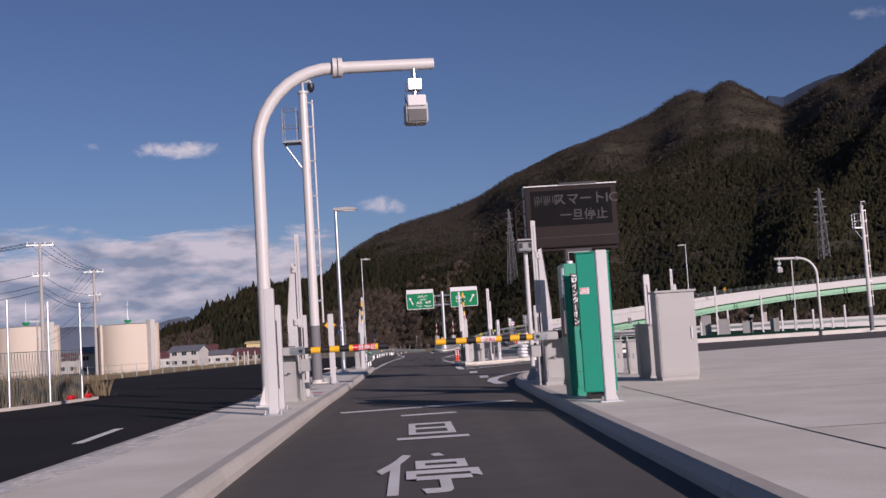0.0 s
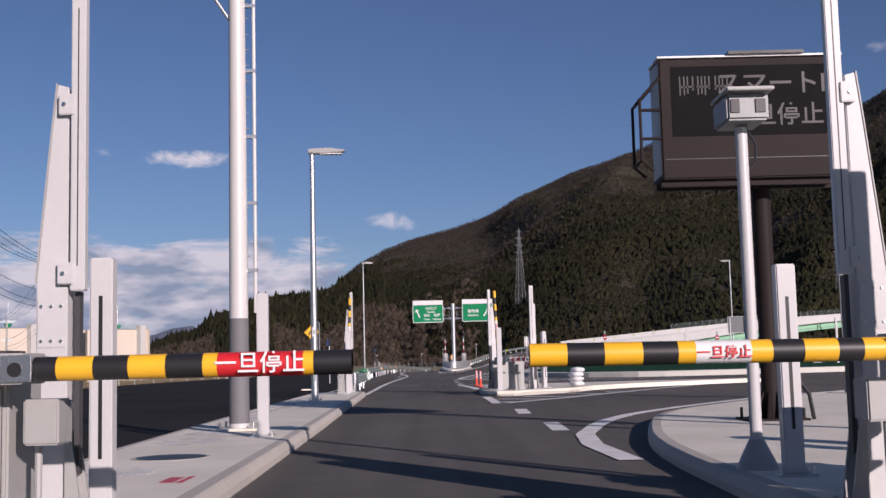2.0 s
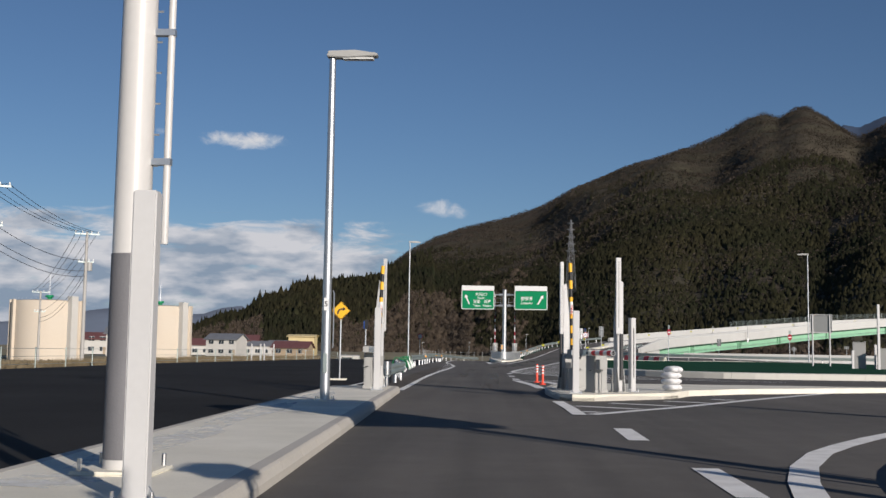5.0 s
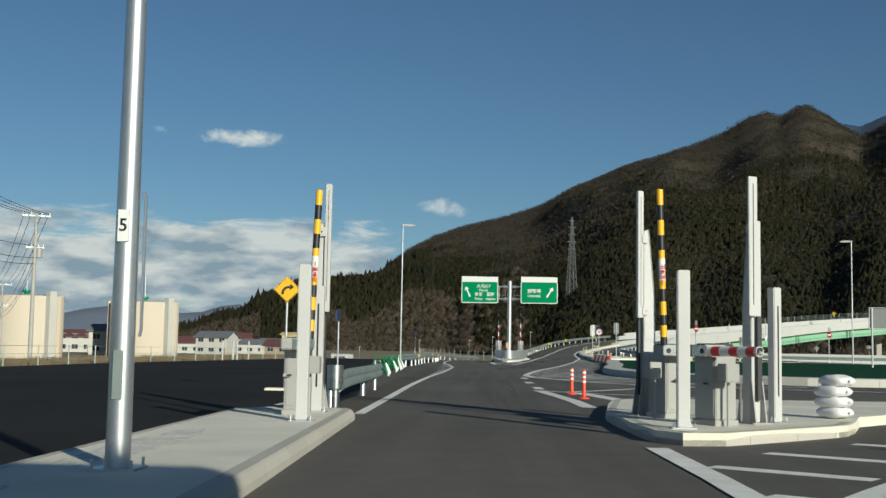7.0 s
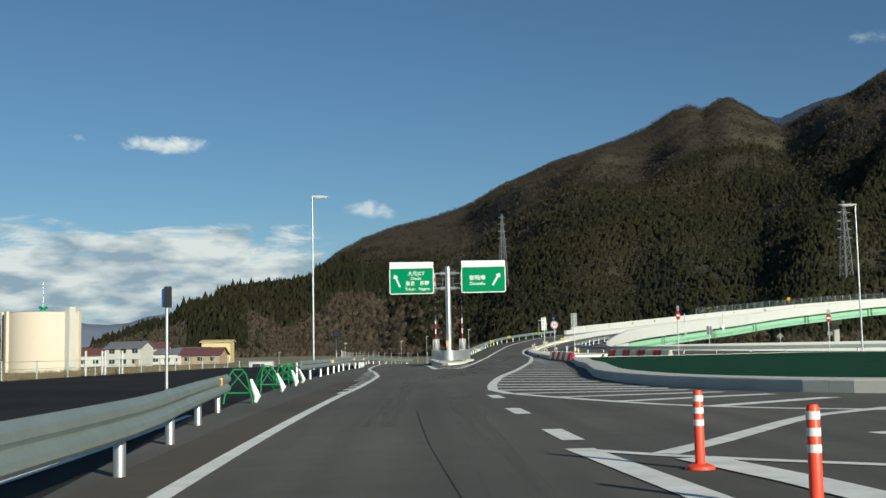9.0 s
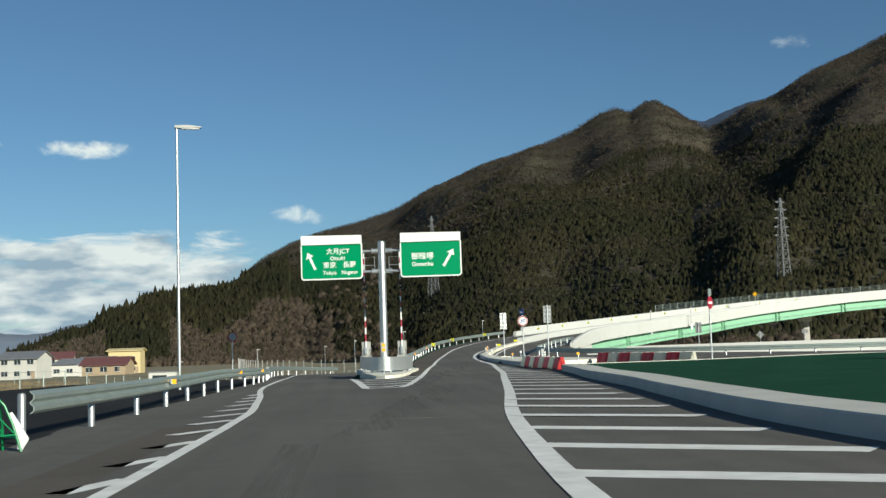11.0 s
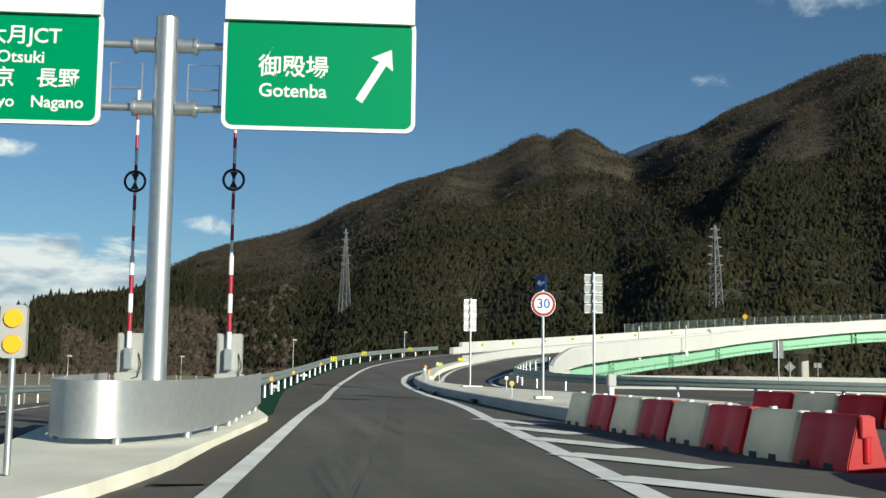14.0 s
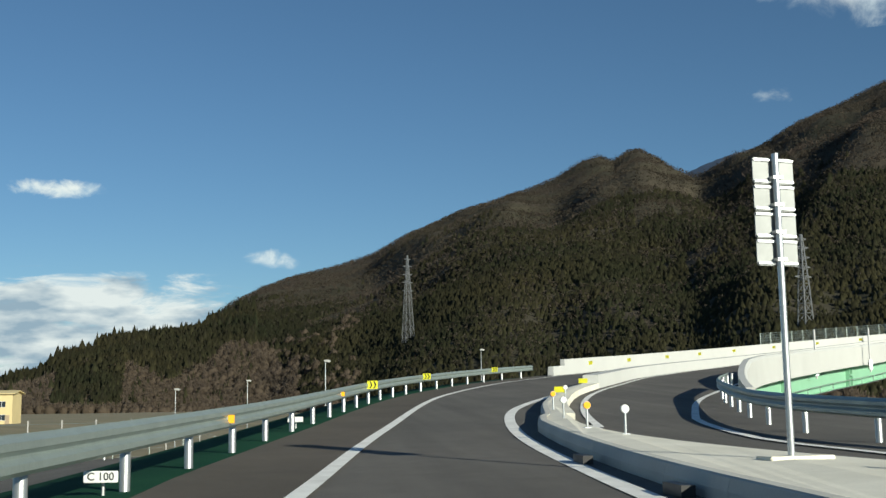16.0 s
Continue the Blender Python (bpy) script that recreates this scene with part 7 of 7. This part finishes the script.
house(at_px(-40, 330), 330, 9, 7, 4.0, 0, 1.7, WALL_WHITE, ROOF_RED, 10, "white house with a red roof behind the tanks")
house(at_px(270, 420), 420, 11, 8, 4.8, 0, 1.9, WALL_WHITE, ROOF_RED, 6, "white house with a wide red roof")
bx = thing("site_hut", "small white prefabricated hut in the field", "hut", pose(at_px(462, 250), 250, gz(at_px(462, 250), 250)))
part("wall", Build().box(-2.0, 2.0, -1, 1, 0, 2.3), WALL_WHITE, bx, bevel=0.03)
part("roof", Build().box(-2.1, 2.1, -1.1, 1.1, 2.3, 2.45), ROOF_GREY, bx)
part("window", Build().box(-1.4, .6, -1.04, -1, 1.1, 1.9), GLASS, bx)


def power_pole(x, y, h, label, cross=((0, 2.2), (-2.6, 1.4)), transformer=False):
    z = gz(x, y)
    th = thing("power_pole", label, "power pole", pose(x, y, z, 0, 0, 25), "power poles")
    part("shaft", Build().tube([(0, 0, -.5), (0, 0, h)], [.19, .12], 14), CONC_POLE, th)
    for dz, w in cross:
        arm = part("crossarm", Build().box(-w / 2, w / 2, -.06, .06, h - .25 + dz, h - .13 + dz), GALV_DULL, th)
        for k in (-1, -.4, .4, 1):
            part("insulator", Build().tube([(k * w * .46, 0, h - .13 + dz), (k * w * .46, 0, h + .0 + dz), (k * w * .46, 0, h + .1 + dz)], [.03, .07, .03], 8), SIGN_WHITE, arm)
    if transformer:
        part("transformer", Build().tube([(.32, 0, h - 3.6), (.32, 0, h - 2.8)], .26, 14), GREY_PAINT, th)
    for k in range(10):
        part("step_bolt", Build().tube([(-.25 if k % 2 else .0, 0, 2 + .5 * k), (0.0 if k % 2 else .25, 0, 2 + .5 * k)], .012, 5), GALV, th)
    return Vector((x, y, z + h))


P1 = power_pole(-30.5, 97.5, 12.3, "concrete power pole with steel crossarms and insulators")
P2 = power_pole(-35.3, 128.5, 12.6, "concrete power pole with a small transformer", transformer=True)
P3 = power_pole(-52, 92, 13, "concrete power pole far out in the field")
P4 = power_pole(-58, 175, 11, "concrete power pole beside the tanks")


def wire(p, q, sag):
    b = Build()
    b.tube([p.lerp(q, k / 12) - Vector((0, 0, 4 * sag * (k / 12) * (1 - k / 12))) for k in range(13)], .022, 4)
    return b


wires = thing("overhead_wires", "black overhead wires strung between the power poles", "wires", Matrix.Identity(4))
for a, c, sag in ((P1, P2, .5), (P3, P1, .7), (P2, P4, .8)):
    for off in (-.95, -.4, .4, .95):
        d = Vector((off * .9, off * .42, -.0))
        part("wire", wire(a + d, c + d, sag), BLACK, wires)
    for dz in (-2.6, -3.6, -4.1):
        part("wire", wire(a + Vector((0, 0, dz)), c + Vector((0, 0, dz)), sag * 1.3), BLACK, wires)


# wire fences round the field and beside the approach
def wire_fence(path, h, step, label, mesh=True, name="wire_fence", top=0.0):
    o = Vector(path[0])
    th = thing(name, label, "fence", Matrix.Translation(o))
    pts = resample([Vector(p) - o for p in path], step)
    for p in pts:
        part("post", Build().tube([p + Vector((0, 0, -.3)), p + Vector((0, 0, h))], .034 if mesh else .035, 8), GALV if mesh else GALV_DULL, th)
    h = top or h
    for p, q in zip(pts, pts[1:]):
        b = Build()
        for k in range(4 if not mesh else 3):
            z = .08 + (h - .15) * k / (3 if not mesh else 2)
            b.tube([p + Vector((0, 0, z)), q + Vector((0, 0, z))], .010, 4)
        if mesh:
            n = 14
            for k in range(n):
                u, v = p.lerp(q, k / n), p.lerp(q, (k + 1) / n)
                b.tube([u + Vector((0, 0, .08)), v + Vector((0, 0, h - .07))], .007, 3)
                b.tube([v + Vector((0, 0, .08)), u + Vector((0, 0, h - .07))], .007, 3)
        tagged(part("panel", b, GALV_DULL, th), kind="stuff")
    return th


def on_ground(pts):
    return [Vector((x, y, gz(x, y))) for x, y in pts]


wire_fence(on_ground([(-20.5, 45), (-20.6, 70), (-20.4, 101), (-17, 135), (-16, 152), (-12, 190), (-22, 232)]), 1.3, 4.0, "low wire fence between asphalt and field", False)
wire_fence(on_ground([(-62, 262), (-45, 232), (-25, 226), (-6, 246), (8, 262)]), 2.0, 3.5, "wire fence along the far side of the field", False)
line = spline([(-5.2, 152, 0), (-5.6, 158, 0), (-6.1, 166, 0), (-6.3, 175, 0), (-6.0, 184, 0), (-4.3, 195, 0), (-1.4, 204, 0), (3.5, 212, 0)], 1.0)
th = thing("wire_fence", "line of thin steel fence posts behind the branch road", "fence", pose(-4.6, 140, 0))
for p in resample(line, 2.4):
    part("post", Build().tube([Vector((p.x + 4.6, p.y - 140, gz(p.x, p.y) - .2)), Vector((p.x + 4.6, p.y - 140, 1.35 - .006 * (p.y - 140)))], .03, 6), CONC_POLE, th)
for z in (.5, .85, 1.2):
    part("strand", Build().tube([Vector((p.x + 4.6, p.y - 140, z - .006 * (p.y - 140))) for p in line[::3]], .008, 4), GALV_DULL, th)
wire_fence([(-12.0, 26, -.05), (-9.2, 29, -.05), (-8.4, 32, -.03), (-7.95, 36.2, -.0)], 2.92, 2.15, "tall chain-link fence on a low kerb with pale posts", top=1.6)
b = Build().sweep([(-12.0, 26, 0), (-9.2, 29, 0), (-8.4, 32, 0), (-7.95, 36.4, 0)], [(-.15, -.2), (-.15, .08), (.15, .08), (.15, -.2)])
structure("fence_kerb", b, KERB, "low concrete kerb under the chain-link fence", "kerb")
for x, y in ((-8.15, 34.6), (-8.0, 35.7)):
    th = thing("sandbag", "faded red and white weight on the fence foot", "sandbag", pose(x + .1, y, .08))
    part("sack", Build().box(-.1, .1, -.22, .22, 0, .13), RED, th, bevel=0.05)
    part("tie", Build().box(-.03, .03, .2, .3, .04, .08), BAG, th, bevel=0.01)
hut = thing("equipment_hut", "grey equipment hut behind the fence", "hut", pose(-13.6, 36.5, -.35, 0, 0, 10))
part("wall", Build().box(-2.2, 1.2, -1.2, 1.2, 0, 2.9), CONC_POLE, hut, bevel=0.03)
part("roof", Build().box(-2.4, 1.4, -1.4, 1.4, 2.9, 3.05), ROOF_GREY, hut, bevel=0.02)
part("door", Build().box(.1, .9, -1.24, -1.2, .1, 2.1), GREY_PAINT, hut)
part("panel", Build().box(-.7, -.1, -1.24, -1.2, .4, 1.1), YELLOW, hut)
# white marker posts in the field
for x, y in ((-19.6, 128.4), (-18.6, 129.2), (-19.4, 131.4), (-18.3, 132.2)):
    th = thing("marker_post", "white marker post at the field edge", "post", pose(x, y, gz(x, y)), "marker posts")
    part("shaft", Build().tube([(0, 0, -.2), (0, 0, 1.75)], .07, 10), WHITE, th)
    part("cap", Build().tube([(0, 0, 1.75), (0, 0, 1.8)], .075, 10), WHITE, th)

# shrubs and reeds along the field edge
def tuft(vs, fs, x, y, z, r, rnd):
    h = rnd.uniform(.25, .8)
    for k in range(7):
        a, q = rnd.random() * 6.28, rnd.uniform(0, .35)
        px, py = x + q * math.cos(a), y + q * math.sin(a)
        s = len(vs)
        lx, ly = rnd.uniform(-.25, .25), rnd.uniform(-.25, .25)
        vs.extend([(px - .04, py, z - .1), (px + .04, py, z - .1), (px + lx, py + ly, z + h)])
        fs.append((s, s + 1, s + 2))


rnd = random.Random(12)
vs, fs = [], []
for k in range(5200):
    y = rnd.uniform(40, 230)
    x = -20.8 - abs(rnd.gauss(0, 9)) - (0 if y < 105 else -min(4.5, (y - 105) * .1))
    tuft(vs, fs, x, y, gz(x, y), 0, rnd)
for k in range(900):                      # rank weeds behind the tall fence
    x, y = rnd.uniform(-15, -8.6), rnd.uniform(29, 40)
    if (x + 12) / 4.05 * 10.2 + 26 < y + 1.0:
        for j in range(3):
            tuft(vs, fs, x, y, gz(x, y) + .25 * j, 0, rnd)
me = bpy.data.meshes.new("dry_grass")
me.from_pydata(vs, [], fs)
me.materials.append(DRY_GRASS)
tagged(new("dry_grass", me), "dry straw-coloured grass along the field edge", "grass", kind="stuff")


# lattice towers
def pylon(x, y, top, h, w):
    h = max(h, top - mountain_z(x, y) + 1)
    th = thing("pylon", "grey steel lattice transmission tower on the slope", "pylon", pose(x, y, top - h, 0, 0, 20), "pylons")
    def half(z):
        return w * (1 - z / h) * .5 + .8 * (z / h) if z < h * .55 else (w * .45 * .5 + .44) * (1 - (z / h - .55) / .45) + .35 * ((z / h - .55) / .45)
    zs = [h * k / 11 for k in range(12)]
    for sx, sy in ((-1, -1), (1, -1), (1, 1), (-1, 1)):
        part("leg", Build().tube([(sx * half(z), sy * half(z), z) for z in zs], .26, 5), PYLON, th)
    b = Build()
    for i in range(11):
        a, c = half(zs[i]), half(zs[i + 1])
        for s in (-1, 1):
            b.tube([(-a, s * a, zs[i]), (c, s * c, zs[i + 1])], .13, 4).tube([(a, s * a, zs[i]), (-c, s * c, zs[i + 1])], .13, 4)
            b.tube([(s * a, -a, zs[i]), (s * c, c, zs[i + 1])], .13, 4).tube([(s * a, a, zs[i]), (s * c, -c, zs[i + 1])], .13, 4)
        b.tube([(-c, -c, zs[i + 1]), (c, -c, zs[i + 1]), (c, c, zs[i + 1]), (-c, c, zs[i + 1]), (-c, -c, zs[i + 1])], .13, 4)
    tagged(part("bracing", b, PYLON, th), kind="stuff")
    for z, r in ((.60, 5.0), (.69, 4.8), (.78, 4.4), (.87, 4.0), (.95, 3.0)):
        part("crossarm", Build().tube([(-r, 0, h * z + .4), (0, 0, h * z + 1.0), (r, 0, h * z + .4)], .22, 5).tube([(-r, 0, h * z + .4), (0, 0, h * z - .4), (r, 0, h * z + .4)], .17, 5), PYLON, th)
    part("peak", Build().tube([(0, 0, h * .97), (0, 0, h * 1.0)], .15, 5), PYLON, th)


pylon(80.7, 1118, 128.6, 58, 8.5)
pylon(227.8, 652, 76.5, 50, 5.6)

# the entrance lanes across the plaza
plz = [(27.3, 101.0, 1.9), (28.0, 100.2, 2.4), (25.7, 100.6, 1.5), (33.3, 98.5, 2.2), (35.1, 99.2, 2.0), (26.5, 98, 4.4), (30.3, 97.8, 3.5), (31.9, 97.6, 2.1), (37.2, 97.4, 2.2), (36.4, 98.2, 1.2), (33.2, 97.9, 6.5)]
for x, y, h in plz:
    lane_post(pose(x, y, .145), "lane posts", h - .145, False, .04 if h > 6 else .075)
for x, y, w, h in ((26.2, 100.9, .8, 1.9), (27.4, 99.4, .9, 1.5), (29.3, 99.0, .8, 1.2), (31.5, 98.5, .7, 1.3)):
    cabinet(x, y, w, .6, h, "grey equipment cabinet at the entrance lanes", -20)
island("island_entrance", [(24.5, 96.2), (37, 94.5), (38, 101), (25, 103.2)], .15, "concrete island of the entrance lanes")
copy_thing(arch, pose(33.8, 93.5, .12, 0, 0, 175))

# ---- clouds: plain self-lit backdrop sheets far behind the mountains ----
def cloud(name, az0, az1, el0, el1, seed, cover, stretch, label, bank=False, soft=0.22, r=4450):
    vs, n, m = [], 24, 8
    for i in range(n + 1):
        for j in range(m + 1):
            a, e = radians(az0 + (az1 - az0) * i / n), radians(el0 + (el1 - el0) * j / m)
            vs.append((2 + r * math.sin(a) * math.cos(e), 60 + r * math.cos(a) * math.cos(e), r * math.sin(e)))
    fs = [(i * (m + 1) + j, (i + 1) * (m + 1) + j, (i + 1) * (m + 1) + j + 1, i * (m + 1) + j + 1) for i in range(n) for j in range(m)]
    me = bpy.data.meshes.new(name)
    me.from_pydata(vs, [], fs)
    uv = me.uv_layers.new(name="sheet")
    for lp in me.loops:
        k = lp.vertex_index
        uv.data[lp.index].uv = ((k // (m + 1)) / n, (k % (m + 1)) / m)
    mt = bpy.data.materials.new(name)
    mt.use_nodes = True
    nt = mt.node_tree
    nt.nodes.clear()
    N = nt.nodes.new
    def link(a, b_):
        nt.links.new(a, b_)
    def math_(op, a, b_=None):
        q = N("ShaderNodeMath")
        q.operation = op
        for k, v in enumerate((a, b_)):
            if v is None:
                continue
            if isinstance(v, (int, float)):
                q.inputs[k].default_value = v
            else:
                link(v, q.inputs[k])
        return q.outputs[0]
    uvn = N("ShaderNodeUVMap")
    uvn.uv_map = "sheet"
    sep = N("ShaderNodeSeparateXYZ")
    link(uvn.outputs[0], sep.inputs[0])
    u, v = sep.outputs[0], sep.outputs[1]
    comb = N("ShaderNodeCombineXYZ")
    link(math_('MULTIPLY', u, stretch[0]), comb.inputs[0])
    link(math_('MULTIPLY', v, stretch[1]), comb.inputs[1])
    comb.inputs[2].default_value = seed
    no = N("ShaderNodeTexNoise")
    no.inputs["Scale"].default_value, no.inputs["Detail"].default_value, no.inputs["Roughness"].default_value = 1.0, 7, 0.62
    no.inputs["Distortion"].default_value = 0.4
    link(comb.outputs[0], no.inputs["Vector"])
    du, dv = math_('MULTIPLY', math_('SUBTRACT', u, .5), 2.0), math_('MULTIPLY', math_('SUBTRACT', v, .5), 2.0)
    if bank:
        edge = math_('SUBTRACT', 1.0, math_('POWER', math_('MAXIMUM', du, 0.0), 9.0))
        top = math_('SUBTRACT', 1.0, math_('POWER', math_('MAXIMUM', v, 0.0), 5.0))
        mask = math_('MULTIPLY', edge, top)
        field = math_('ADD', no.outputs["Fac"], math_('MULTIPLY', math_('SUBTRACT', mask, 1.0), 0.7))
        field = math_('ADD', field, math_('MULTIPLY', math_('SUBTRACT', v, .35), 0.15))
    else:
        rad = math_('ADD', math_('MULTIPLY', du, du), math_('MULTIPLY', dv, dv))
        field = math_('SUBTRACT', math_('ADD', no.outputs["Fac"], 0.12), math_('MULTIPLY', rad, 0.42))
    al = N("ShaderNodeMapRange")
    al.interpolation_type = 'SMOOTHSTEP'
    al.inputs["From Min"].default_value, al.inputs["From Max"].default_value = cover, cover + soft
    link(field, al.inputs["Value"])
    # sunlit tops and shaded grey-blue bases, painted into the emission colour
    comb2 = N("ShaderNodeCombineXYZ")
    link(math_('MULTIPLY', u, stretch[0] * 1.3), comb2.inputs[0])
    link(math_('SUBTRACT', math_('MULTIPLY', v, stretch[1] * 1.1), 0.22), comb2.inputs[1])
    comb2.inputs[2].default_value = seed + 0.05
    no2 = N("ShaderNodeTexNoise")
    no2.inputs["Scale"].default_value, no2.inputs["Detail"].default_value = 1.0, 5
    link(comb2.outputs[0], no2.inputs["Vector"])
    shade = N("ShaderNodeMapRange")
    shade.inputs["From Min"].default_value, shade.inputs["From Max"].default_value = (0.40, 0.62) if bank else (0.36, 0.62)
    link(math_('ADD', no2.outputs["Fac"], math_('MULTIPLY', math_('SUBTRACT', v, .5), 0.22)), shade.inputs["Value"])
    mix = N("ShaderNodeMix")
    mix.data_type = 'RGBA'
    mix.inputs["A"].default_value, mix.inputs["B"].default_value = ((0.24, 0.31, 0.39, 1), (0.60, 0.61, 0.62, 1)) if bank else ((0.42, 0.50, 0.58, 1), (0.64, 0.65, 0.65, 1))
    link(shade.outputs["Result"], mix.inputs["Factor"])
    em = N("ShaderNodeEmission")
    link(mix.outputs["Result"], em.inputs["Color"])
    tr = N("ShaderNodeBsdfTransparent")
    ms = N("ShaderNodeMixShader")
    link(al.outputs["Result"], ms.inputs[0]), link(tr.outputs[0], ms.inputs[1]), link(em.outputs[0], ms.inputs[2])
    out = N("ShaderNodeOutputMaterial")
    link(ms.outputs[0], out.inputs[0])
    me.materials.append(mt)
    return tagged(new(name, me), label, "cloud", kind="structure")


cloud("backdrop_cloud_bank", -48, -1.5, 0.4, 7.4, 3.0, 0.21, (12.0, 6.5), "grey and white cloud bank low over the valley", True)
cloud("backdrop_cloud", -15.3, -9.5, 9.75, 11.0, 11.3, 0.38, (4.0, 1.0), "small white cloud above the valley", soft=0.34)
cloud("backdrop_cloud", -4.4, -0.6, 6.5, 7.8, 21.9, 0.38, (2.6, 1.0), "small white cloud beside the mountain", soft=0.34)
cloud("backdrop_cloud", -17.4, -16.0, 10.2, 10.9, 5.9, 0.44, (1.6, 1.0), "wisp of white cloud", soft=0.45)
cloud("backdrop_cloud", 20.0, 24.4, 13.7, 15.1, 8.4, 0.52, (2.6, 1.2), "thin wisp of cloud over the mountain", soft=0.5)
cloud("backdrop_cloud", 20.5, 37.0, 17.0, 23.5, 14.2, 0.27, (4.0, 1.6), "grey-white cloud high over the mountain", soft=0.35)
